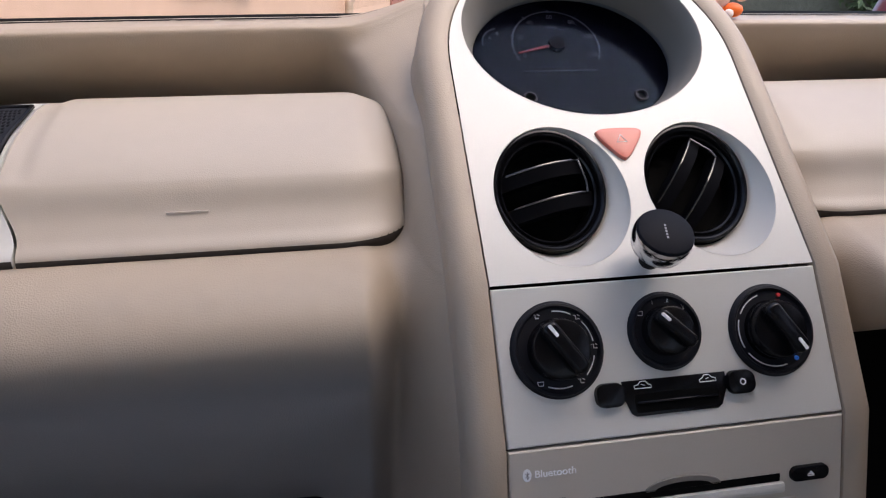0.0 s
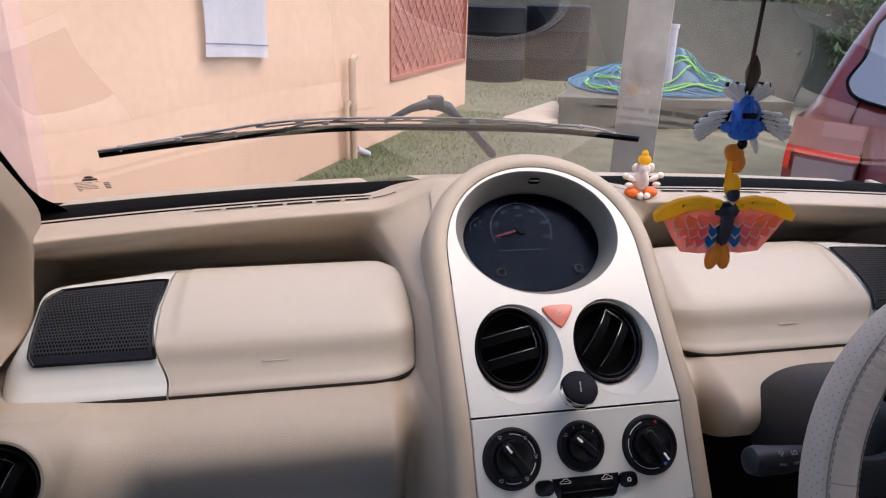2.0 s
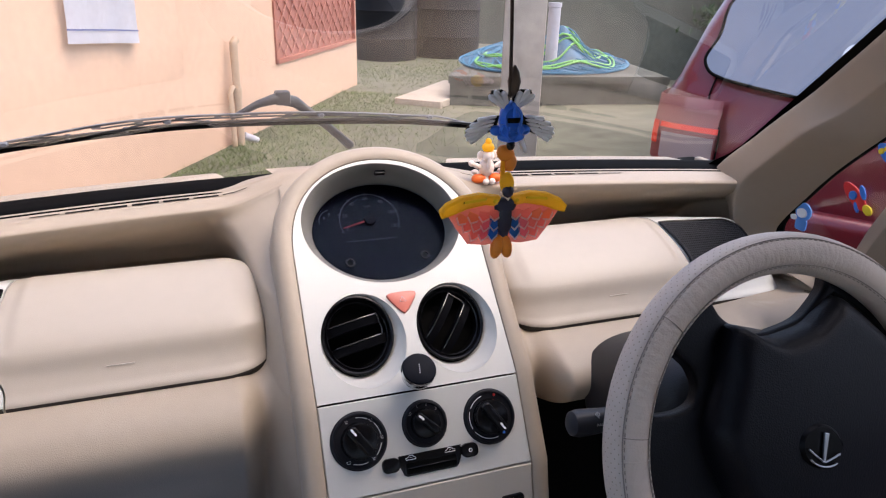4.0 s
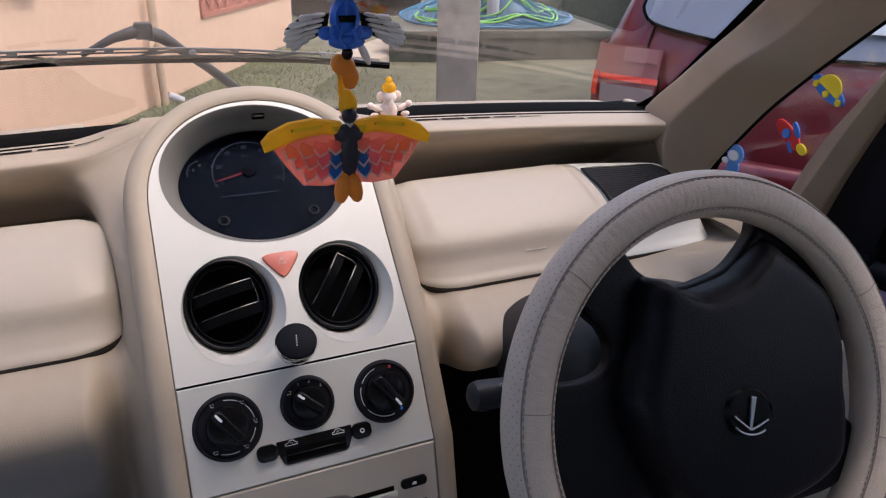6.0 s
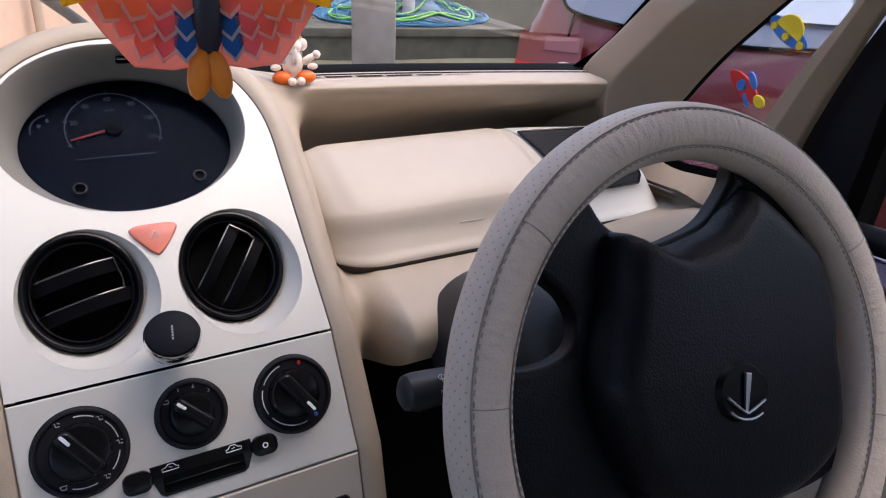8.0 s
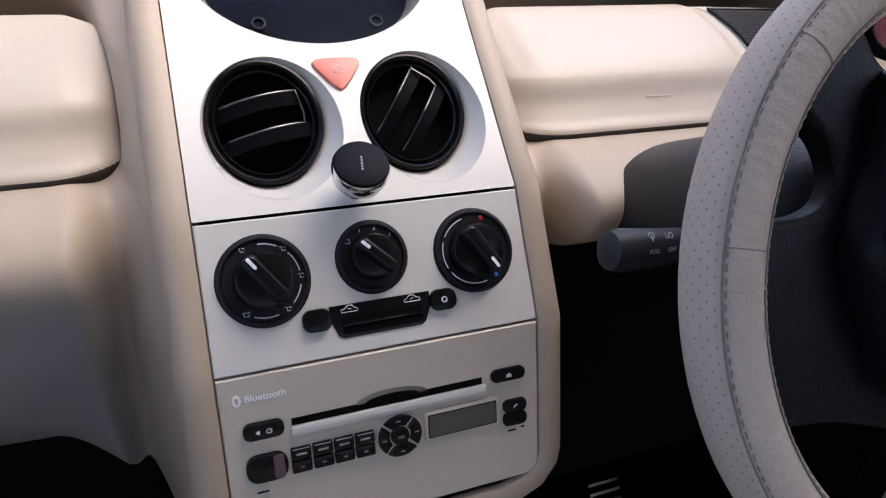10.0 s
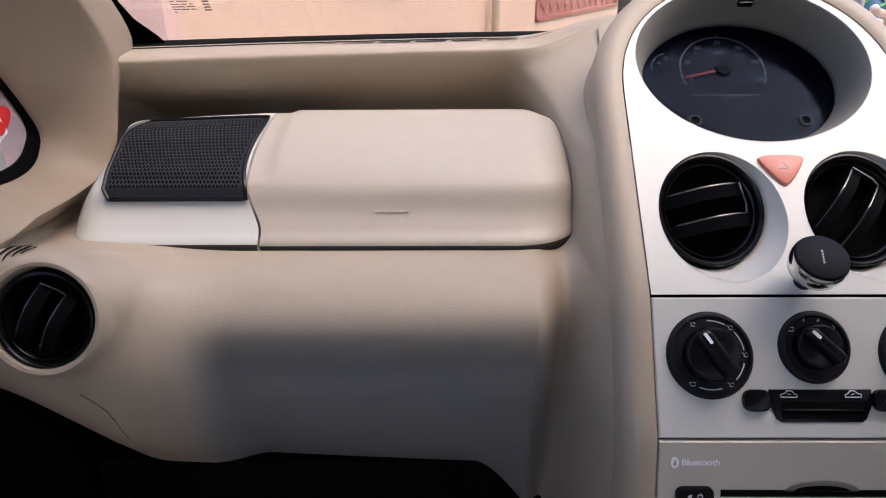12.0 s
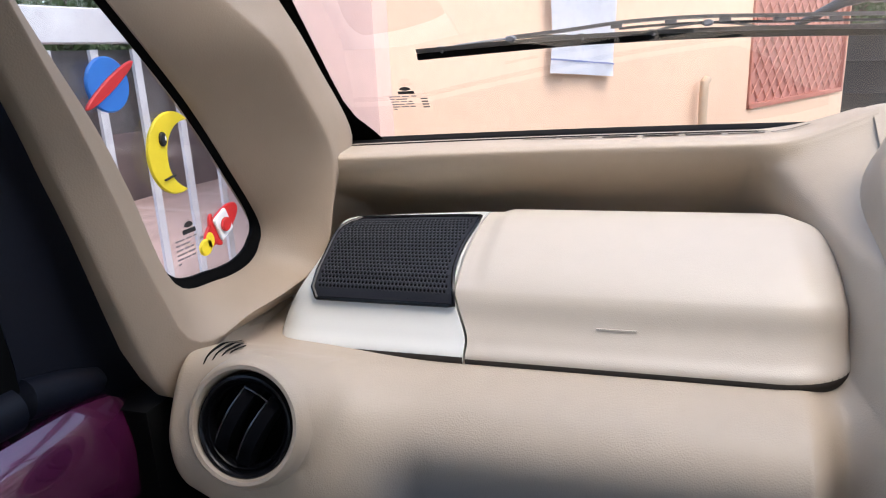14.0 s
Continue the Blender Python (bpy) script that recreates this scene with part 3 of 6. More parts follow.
def knob(x, y, r, turn, marks, dots=()):
    k = empty("climate_knob", "black rotary climate knob with a white pointer", "knob", "climate knobs")
    m = MID @ pose(x, y, 0)
    part("bezel", moved(lathe([(r + 0.0018, 0.0002), (r + 0.0006, 0.0012), (r, 0.003), (r - 0.0015, 0.0034), (r - 0.003, 0.0012), (0.0005, 0.001)]), m), GREY_TRIM, k)
    q = m @ pose(0, 0, 0, 0, 0, turn)
    part("cap", moved(lathe([(r * 0.68, 0.001), (r * 0.66, 0.009), (r * 0.62, 0.0115), (r * 0.55, 0.0122), (0.0005, 0.0122)]), m), BLACK, k)
    part("grip", moved(prism(round_rect(-r * 0.19, -r * 0.63, r * 0.19, r * 0.64, r * 0.16), 0.0115, 0.020, 0.0035, 3), q), BLACK, k)
    part("pointer", moved(prism(round_rect(-0.0011, r * 0.30, 0.0011, r * 0.60, 0.0008, 2), 0.0198, 0.0204), q), WHITE_INK, k, "white pointer")
    for a0, a1 in marks:
        pts = [(r * 0.83 * math.cos(radians(a0 + (a1 - a0) * i / 8)), r * 0.83 * math.sin(radians(a0 + (a1 - a0) * i / 8)), 0.0015) for i in range(9)]
        part("scale_line", moved(tube(pts, 0.00042, 5), m), WHITE_INK, k)
    for a, material in dots:
        part("colour_dot", moved(lathe([(0.0017, 0), (0.0013, 0.0012), (0.0002, 0.0014)], 12), m @ pose(r * 0.84 * math.cos(radians(a)), r * 0.84 * math.sin(radians(a)), 0.001)), material, k)
    return k, m


def flow_mark(k, m, r, a, kind):
    """Small printed symbol on a knob's rim: a seated shape with an arrow, drawn as strokes."""
    c, s_ = r * 0.84 * math.cos(radians(a)), r * 0.84 * math.sin(radians(a))
    st = [[(-0.0022, 0.0012), (-0.0006, 0.0012), (-0.0006, -0.0012), (0.0018, -0.0012)], [(0.0006, 0.0014), (0.0022, 0.0006)]] if kind else [[(-0.002, 0.0012), (0.002, 0.0012), (0.0014, -0.0012), (-0.0014, -0.0012), (-0.002, 0.0012)]]
    part("flow_symbol", joined(*[moved(tube([(x, y, 0.0015) for x, y in p], 0.0003, 4), m @ pose(c, s_, 0)) for p in st]), WHITE_INK, k)


k, m = knob(-0.0745, 0.057, 0.0285, 35, ((62, 92), (8, 42), (-45, -14), (-112, -74)))
for a, kind in ((118, 1), (52, 1), (0, 1), (-58, 1), (-124, 0)):
    flow_mark(k, m, 0.0285, a, kind)
k, m = knob(-0.002, 0.0625, 0.0235, 45, ())
for a, txt in ((108, "1"), (78, "2"), (44, "3")):
    writing("numeral", txt, 0.0048, m @ pose(0.0235 * 0.84 * math.cos(radians(a)), 0.0235 * 0.84 * math.sin(radians(a)), 0.0014), WHITE_INK, k)
flow_mark(k, m, 0.0235, 142, 0)
knob(0.0720, 0.057, 0.0285, 212, ((105, 150), (160, 205), (215, 285)), ((68, mat("red_dot", (0.7, 0.04, 0.04), 0.4)), (-55, mat("blue_dot", (0.03, 0.2, 0.75), 0.4))))

# recirculation slider
slider = empty("air_slider", "black recirculation slider plate with a cooling button", "slider")
SL = MID @ pose(0.0, 0.0262, 0)
part("plate", moved(prism([(p[0], p[1]) for p in [(-0.036, 0.0075), (0.034, 0.0075), (0.034, -0.002), (0.029, -0.0125), (0.026, -0.0145), (-0.029, -0.0145), (-0.032, -0.0125), (-0.036, -0.002)]], 0.0, 0.0012, 0.0008), SL), BLACK, slider)
part("recess", moved(prism(round_rect(-0.029, -0.0125, 0.027, -0.001, 0.002), 0.0012, 0.0014), SL), DEEP, slider)
part("slide_bar", moved(box(-0.028, -0.0072, 0.0014, 0.0262, -0.0055, 0.003, 0.0006, 1), SL), BLACK, slider)
for x0, x1 in ((-0.0545, -0.0355), (0.0335, 0.0525)):
    part("end_button", moved(prism(round_rect(x0, -0.0075, x1, 0.0075, 0.006), 0.0, 0.0045, 0.002), SL), BLACK, slider)
for cx, flip in ((-0.023, 1), (0.021, -1)):
    car_ = [(-0.0055, -0.0012), (-0.0055, 0.0006), (-0.003, 0.0012), (-0.0012, 0.003), (0.0022, 0.003), (0.0038, 0.001), (0.0056, 0.0004), (0.0056, -0.0012)]
    part("car_symbol", joined(moved(tube([(x * flip, y, 0.0) for x, y in car_], 0.00035, 5, close=True), SL @ pose(cx, 0.0035, 0.0016)), moved(tube([(-0.001 * flip, 0.0012, 0), (0.0015 * flip, 0.0004, 0)], 0.0003, 4), SL @ pose(cx, 0.0035, 0.0016))), WHITE_INK, slider)
part("cooling_symbol", moved(lathe([(0.0022, 0), (0.0022, 0.0004), (0.0014, 0.0004), (0.0014, 0)], 8), SL @ pose(0.043, 0, 0.0045)), WHITE_INK, slider)

# radio
BRIGHT_INK = mat("bright_white_print", (0.95, 0.95, 0.95), 0.5)
radio = empty("car_radio", "warm silver built-in car radio with black keys", "radio")
plate = [(-HALF + 0.006, -0.012), (HALF - 0.006, -0.012), (HALF, -0.004), (HALF, LOW_H - 0.001), (-HALF, LOW_H - 0.001), (-HALF, -0.004)]
part("fascia", moved(prism(plate, -0.004, 0.0, 0.001, 1), LOW), TITANIUM, radio)
part("disc_slot", moved(prism([(-0.069, 0.0720), (0.067, 0.0720), (0.067, 0.0768), (-0.069, 0.0768)], -0.001, 0.0008), LOW), DEEP, radio)
part("thumb_scoop", moved(prism([(0.026 * math.cos(math.pi * i / 16), 0.0755 + 0.0085 * math.sin(math.pi * i / 16)) for i in range(17)], 0.0, 0.0008, 0.0005, 1), LOW), mat("scoop_grey", (0.20, 0.185, 0.165), 0.5, 0.2), radio)
part("slot_mouth", moved(prism([(0.019 * math.cos(math.pi * i / 16), 0.0762 + 0.0040 * math.sin(math.pi * i / 16)) for i in range(17)], 0.0006, 0.0011), LOW), DEEP, radio)
part("trim_bar", moved(prism(round_rect(-0.070, 0.0645, 0.070, 0.0715, 0.002), 0.0, 0.003, 0.002), LOW), SILVER, radio)


KEY_PRINT = mat("faded_key_print", (0.26, 0.25, 0.24), 0.6)


def key(name, x0, y0, x1, y1, r, h=0.003):
    return part(name, moved(prism(round_rect(x0, y0, x1, y1, r), 0.0, h, 0.0012), LOW), BLACK, radio)


key("eject_key", 0.074, 0.0705, 0.101, 0.0805, 0.0045)
key("power_key", -0.100, 0.0675, -0.074, 0.0795, 0.005)
key("phone_key", 0.083, 0.0445, 0.102, 0.0545, 0.004)
key("phone_key", 0.083, 0.0335, 0.102, 0.0440, 0.004)
key("source_key", -0.101, 0.0365, -0.074, 0.0565, 0.008)
for i in range(4):
    for j in range(2):
        key("preset_key", -0.072 + 0.0145 * i, 0.0375 + 0.0095 * j, -0.0585 + 0.0145 * i, 0.0462 + 0.0095 * j, 0.0012)
PAD = LOW @ pose(0.003, 0.0475, 0)
part("menu_ring", moved(lathe([(0.0172, 0), (0.0168, 0.0016), (0.0160, 0.0018), (0.0005, 0.0018)], 40), PAD), TITANIUM, radio)
for a0 in (5, 95, 185, 275):
    arc = [(0.0158 * math.cos(radians(a)), 0.0158 * math.sin(radians(a))) for a in range(a0 - 42, a0 + 43, 6)]
    arc += [(0.0078 * math.cos(radians(a)), 0.0078 * math.sin(radians(a))) for a in range(a0 + 38, a0 - 39, -8)]
    part("menu_key", moved(prism(arc, 0.0016, 0.0040, 0.0007, 1), PAD), BLACK, radio)
    part("key_mark", moved(prism(round_rect(-0.0016, -0.0005, 0.0016, 0.0005, 0.0003, 1), 0.0041, 0.0043), PAD @ pose(0.0118 * math.cos(radians(a0)), 0.0118 * math.sin(radians(a0)), 0)), KEY_PRINT, radio)
part("menu_button", moved(lathe([(0.0068, 0.0016), (0.0066, 0.0040), (0.0058, 0.0048), (0.0005, 0.0052)], 28), PAD), BLACK, radio)
part("key_mark", moved(prism(round_rect(-0.0024, -0.0011, 0.0024, 0.0011, 0.0006, 1), 0.0050, 0.0054), PAD), mat("dim_print", (0.12, 0.12, 0.12), 0.6), radio)
for i in range(4):
    x = -0.0652 + 0.0145 * i
    part("key_edge", moved(prism(round_rect(x - 0.0055, 0.0550, x + 0.0055, 0.0556, 0.0002, 1), 0.0029, 0.0033), LOW), KEY_PRINT, radio)
    part("key_mark", moved(prism(round_rect(x - 0.0035, 0.0508, x + 0.0035, 0.0522, 0.0004, 1), 0.0031, 0.0033), LOW), KEY_PRINT, radio)
    part("key_mark", moved(prism(round_rect(x - 0.0014, 0.0414, x + 0.0014, 0.0424, 0.0004, 1), 0.0031, 0.0033), LOW), KEY_PRINT, radio)
part("source_key_cap", moved(prism(round_rect(-0.0835, 0.038, -0.0765, 0.055, 0.002), 0.003, 0.0045, 0.001), LOW), mat("mauve_key", (0.10, 0.06, 0.07), 0.4), radio)
part("display_frame", moved(prism(round_rect(0.0215, 0.037, 0.080, 0.060, 0.002), 0.0, 0.0020, 0.0014), LOW), TITANIUM, radio)
part("display_shadow_gap", moved(prism(round_rect(0.0242, 0.0392, 0.0773, 0.0573, 0.001), 0.0014, 0.0022), LOW), DEEP, radio)
part("display", moved(prism(round_rect(0.025, 0.040, 0.0765, 0.0565, 0.001), 0.0015, 0.0024), LOW), mat("lcd_grey", (0.085, 0.078, 0.066), 0.25), radio)
for dx in (-0.00012, 0.00012):
    writing("maker_print", "Bluetooth", 0.0066, LOW @ pose(-0.0835 + dx, 0.0965, 0.0004 + dx), BRIGHT_INK, radio)
part("rune_badge", moved(prism(ellipse(-0.1013, 0.0965, 0.0027, 0.0040, 24), 0.0, 0.0005), LOW), BRIGHT_INK, radio)
part("rune", moved(tube([(-0.0011, -0.0012, 0), (0.0011, 0.0012, 0), (0, 0.0024, 0), (0, -0.0024, 0), (0.0011, -0.0012, 0), (-0.0011, 0.0012, 0)], 0.00028, 4), LOW @ pose(-0.1013, 0.0965, 0.0006)), mat("rune_grey", (0.25, 0.24, 0.23), 0.5), radio)
for x0, x1, y0 in ((-0.096, -0.088, 0.028), (0.087, 0.094, 0.028), (0.098, 0.101, 0.029)):
    part("print_bar", moved(prism(round_rect(x0, y0, x1, y0 + 0.0012, 0.0004, 1), 0.0, 0.0004), LOW), DEEP, radio)
part("key_symbol", joined(moved(prism([(-0.0024, -0.0004), (0.0024, -0.0004), (0.0, 0.0018)], 0.0, 0.0003), LOW @ pose(0.0875, 0.0755, 0.0031)), moved(prism(round_rect(-0.0024, -0.0015, 0.0024, -0.0009, 0.0002, 1), 0.0, 0.0003), LOW @ pose(0.0875, 0.0755, 0.0031))), WHITE_INK, radio)
part("key_symbol", joined(moved(tube([(0.0016 * math.cos(radians(a)), 0.0016 * math.sin(radians(a)), 0) for a in range(120, 421, 20)], 0.00028, 4), LOW @ pose(-0.0838, 0.0732, 0.0032)), moved(tube([(0, 0.0004, 0), (0, 0.0022, 0)], 0.00028, 4), LOW @ pose(-0.0838, 0.0732, 0.0032))), WHITE_INK, radio)
part("key_symbol", moved(prism([(-0.0016, -0.0007), (-0.0006, -0.0007), (0.0008, -0.0016), (0.0008, 0.0016), (-0.0006, 0.0007), (-0.0016, 0.0007)], 0.0, 0.0003), LOW @ pose(-0.0905, 0.0732, 0.0031)), WHITE_INK, radio)
part("key_symbol", moved(tube([(-0.0016, -0.001, 0), (-0.0004, 0.0008, 0), (0.0016, 0.001, 0)], 0.0004, 5), LOW @ pose(0.0925, 0.0495, 0.0032)), WHITE_INK, radio)

# magnetic phone holder clipped on the vent
holder = empty("phone_holder", "round black magnetic phone holder with a silver rim", "phone holder")
HM = UP @ pose(-0.0068, -0.077, 0.034, -10, 0, 0) @ Matrix.Diagonal((0.91, 0.91, 1, 1))
part("disc", moved(lathe([(0.0198, 0.0), (0.0198, 0.001), (0.019, 0.0024), (0.0185, 0.0026), (0.0005, 0.0026)], 48), HM), mat("magnet_face", (0.005, 0.006, 0.010), 0.5, spec=0.08), holder)
part("rim", moved(lathe([(0.0150, -0.016), (0.0188, -0.013), (0.0206, -0.006), (0.0206, -0.001), (0.0198, 0.0006)], 48), HM), CHROME, holder, "silver metal rim")
part("stem", moved(lathe([(0.007, -0.03), (0.007, -0.012), (0.0165, -0.011)], 24), HM), BLACK, holder)
for i in range(5):
    part("print_bar", moved(prism(round_rect(-0.0007, -0.006 + 0.0025 * i, 0.0007, -0.0043 + 0.0025 * i, 0.0003, 1), 0.0026, 0.0028), HM @ pose(0, 0, 0, 0, 0, -8)), mat("grey_print", (0.3, 0.3, 0.32), 0.5), holder)

# end vents
for s in (-1, 1):
    ev = Matrix.Translation(V(s * 0.5285, -0.0985, 0.9385)) @ pose(0, 0, 0, 72, 0, -s * 4) @ Matrix.Diagonal((0.87, 0.89, 1, 1))
    part("end_vent_bezel", moved(lathe([(0.0500, -0.0120), (0.0470, -0.0045), (0.0450, -0.0006), (0.0432, 0.0006), (0.0405, 0.0002), (0.0392, -0.0020), (0.0382, -0.012)]), ev), BEIGE, dashboard)
    air_vent(ev @ pose(0, -0.002, -0.004), 62 if s < 0 else 118, 0.0380)


# ---- bins and speaker pods on the ledge ----
BIN = [(0.206, 0.955), (0.200, 1.000), (0.166, 1.0185), (0.128, 1.0265), (0.085, 1.014), (0.045, 0.994), (0.034, 0.985), (0.026, 0.969), (0.016, 0.957), (0.006, 0.947), (0.012, 0.934)]


def bin_rows(x_in, x_out, r_in, r_out, n=44, grow=0.0, raised=0.0, lean=0.0):
    """Cross-sections of a lid from its inner to its outer end, drawn in at the rounded ends."""
    sec = spline([V(0, *p) for p in BIN], 6)
    cy, cz = 0.085, 0.962
    rows_ = []
    for i in range(n + 1):
        u = 0.5 - 0.5 * math.cos(math.pi * i / n)
        x = x_in + (x_out - x_in) * u
        k = kz = 1.0
        for gap, r in ((abs(x - x_in), r_in), (abs(x - x_out), r_out)):
            if r > 0.001 and gap < r:
                k = min(k, (1 - (1 - gap / r) ** 2.2) ** (1 / 2.2) * 0.5 + 0.5)
            if r > 0.001 and gap < 0.7 * r:
                kz = min(kz, (1 - (1 - gap / (0.7 * r)) ** 2.8) ** (1 / 2.8) * 0.45 + 0.55)
        back = max(0.0, 0.160 - (edge_y(x) - 0.034))
        row = []
        for p in sec:
            y = min(edge_y(x) + 0.006, p.y - back * max(0.0, (p.y - 0.04) / 0.12))
            j = 10 * len(row) / (len(sec) - 1)
            near = math.exp(-abs(abs(x) - 0.4225) / 0.035)
            up = raised * smooth_step(0.018, 0.036, abs(x - x_in)) * smooth_step(0.010, 0.024, abs(x - x_out)) * smooth_step(1.6, 2.6, j) * smooth_step(5.5, 4.6, j)
            swing = near * (0.008 * smooth_step(4.6, 2.6, j) + 0.014 * smooth_step(5.6, 8.2, j))
            x_ = x - lean * (x - x_in) * smooth_step(0.955, 1.022, p.z)
            row.append(V(x_ - math.copysign(swing, x), cy + (y - cy) * k, cz + (p.z + grow + up - cz) * (kz if p.z > cz else 0.5 + 0.5 * k)))
        rows_.append(row)
    return rows_


MESH = mat("speaker_mesh", (0.011, 0.0115, 0.0155), 0.55, 0.0, spread=0.08, spec=0.25)


GAP = mat("gap_brown", (0.03, 0.022, 0.016), 0.9)


def on_bin(x, v, lift):
    """A place on the pods' sloping top: v from the front edge (0) to the back (1)."""
    back = max(0.0, 0.160 - (edge_y(x) - 0.034))
    pts = ((0.0285, 0.9745), (0.0345, 0.9865), (0.046, 0.9955), (0.085, 1.0145), (0.108, 1.0225), (0.127, 1.0270))
    steps = [math.dist(a, b) for a, b in zip(pts, pts[1:])]
    run, i = v * sum(steps), 0
    while i < len(steps) - 1 and run > steps[i]:
        run, i = run - steps[i], i + 1
    u = i + run / steps[i]
    y = pts[i][0] + (pts[i + 1][0] - pts[i][0]) * (u - i)
    z = pts[i][1] + (pts[i + 1][1] - pts[i][1]) * (u - i)
    return V(x, y - back * max(0.0, (y - 0.04) / 0.12) - lift * 0.5, z + lift)


for s in (-1, 1):
    lid = empty("dash_bin", "closed beige storage bin lid on the dashboard", "storage bin", "dashboard bins")
    part("lid", grid(bin_rows(s * 0.150, s * 0.4215, 0.055, 0, 90, 0.0, 0.0028), cap=True), BEIGE_LID, lid)
    rows = bin_rows(s * 0.150, s * 0.4215, 0.055, 0)
    part("lid_gap", grid([[p + V(0, -0.0003, -0.0008) for p in r[-8:]] for r in rows[2:]]), GAP, lid)
    part("finger_slit", moved(box(-0.014, -0.0004, -0.0005, 0.014, 0.0004, 0.0005), pose(s * 0.302, 0.0250, 0.9692)), mat("slit_grey", (0.55, 0.5, 0.43), 0.4), lid)
    pod = empty("speaker_pod", "silver-trimmed speaker pod with a black mesh grille", "speaker", "dashboard speakers")
    part("trim", grid(bin_rows(s * 0.4235, s * 0.570, 0, 0.030, 44, 0.0, 0.0, 0.16), cap=True), SILVER, pod)
    rows = bin_rows(s * 0.4235, s * 0.570, 0, 0.030, 44, 0.0, 0.0, 0.16)
    part("trim_gap", grid([[p + V(s * 0.0012 * (i > 40), -0.0004, -0.0008) for p in r[-8:]] for i, r in enumerate(rows)]), GAP, pod)
    def spot(u, v, lift=0.0021):
        """A place on the grille: u from its inner to its outer side, v from front to back."""
        v = 0.022 + 0.908 * v
        x_a = 0.4262 - 0.007 * smooth_step(0.40, 0.95, v) - 0.005 * smooth_step(0.35, 0.0, v)
        x_b = 0.5395 - 0.004 * v - 0.014 * (1 - math.sqrt(1 - smooth_step(0.72, 1.0, v / 0.93) ** 2)) - 0.008 * (1 - math.sqrt(1 - smooth_step(0.14, 0.0, v) ** 2))
        return on_bin(s * (x_a + (x_b - x_a) * u), v, lift)

    rows = [[spot(i / 24, j / 12) for j in range(13)] for i in range(25)]
    part("grille_backing", grid([[p - V(0, -0.0005, 0.0008) for p in r] for r in rows]), DEEP, pod)
    bm = bmesh.new()
    NU, NV = 37, 24
    for j in range(NV):
        for i in range(NU):
            cu_, cv_ = (i + (0.75 if j % 2 else 0.25)) / (NU + 0.1), (j + 0.5) / NV
            edge_ = cv_ < 0.07 or cv_ > 0.94 or cu_ < 0.035 or cu_ > 0.975
            ring_o, ring_i = [], []
            for k in range(6):
                a = radians(60 * k + 30)
                uo, vo = cu_ + math.cos(a) * 0.577 / NU, cv_ + math.sin(a) * 0.66 / NV
                ui, vi = cu_ + math.cos(a - 0.25) * 0.36 / NU, cv_ + math.sin(a - 0.25) * 0.33 / NV
                ring_o.append(bm.verts.new(spot(min(1, max(0, uo)), min(1, max(0, vo)))))
                if not edge_:
                    ring_i.append(bm.verts.new(spot(min(1, max(0, ui)), min(1, max(0, vi)), 0.0018)))
            if edge_:
                bm.faces.new(ring_o)
                continue
            for k in range(6):
                bm.faces.new((ring_o[k - 1], ring_o[k], ring_i[k], ring_i[k - 1]))
    part("grille", bm, MESH, pod, "black perforated metal mesh")
    edge = [rows[i][0] for i in range(25)] + [rows[24][j] for j in range(13)] + [rows[i][12] for i in range(24, -1, -1)]
    part("grille_frame", tube([p + V(0, 0, 0.0002) for p in edge] + [rows[0][j] for j in range(11, 0, -1)], 0.0017, 6, close=True), BLACK, pod)

# ---- steering wheel ----
def wheel_axes(x, y, z, tilt, turn):
    """The wheel's own axes: x across it, y up in its plane, z towards the driver."""
    c, s_ = math.cos(radians(turn)), math.sin(radians(turn))
    ct, st_ = math.cos(radians(tilt)), math.sin(radians(tilt))
    a, b = V(c, s_, 0), V(-s_ * ct, c * ct, st_)
    n = a.cross(b)
    return Matrix(((a.x, b.x, n.x, x), (a.y, b.y, n.y, y), (a.z, b.z, n.z, z), (0, 0, 0, 1)))


WHEEL = wheel_axes(0.3135, -0.2683, 0.9479, 64.6, -1.6)
wheel = empty("steering_wheel", "black steering wheel in a stitched grey cover", "steering wheel")
R0, R1 = 0.183, 0.0205
PERF = dotted("perforated_leatherette", (0.45, 0.39, 0.34), (0.25, 0.217, 0.19), 0.0052, 0.55)


def ring_at(a, b, r=R1):
    return V((R0 + r * math.cos(b)) * math.cos(a), (R0 + r * math.cos(b)) * math.sin(a), r * math.sin(b))


def cover_at(a, b):
    """The cover's skin: fine creases run across the plain band between the two seams, and the seams pull it in."""
    d = math.degrees(b)
    band = smooth_step(52, 62, d) * smooth_step(126, 116, d)
    tab = 1 - smooth_step(2.6, 3.4, abs(math.degrees(a) - 171.5))
    crease = noise.noise(V(a * R0 * 300, b * 1.6, 3.0)) + 0.6 * noise.noise(V(a * R0 * 620, b * 2.6, 8.0))
    pull = math.exp(-((d - 50) / 4.5) ** 2) + math.exp(-((d - 128) / 4.5) ** 2)
    return ring_at(a, b, R1 + 0.0007 * band * (1 - tab) * crease + 0.0004 * tab * band - 0.0008 * pull + 0.0002 * noise.noise(V(a * 30, b * 3, 1.0)))


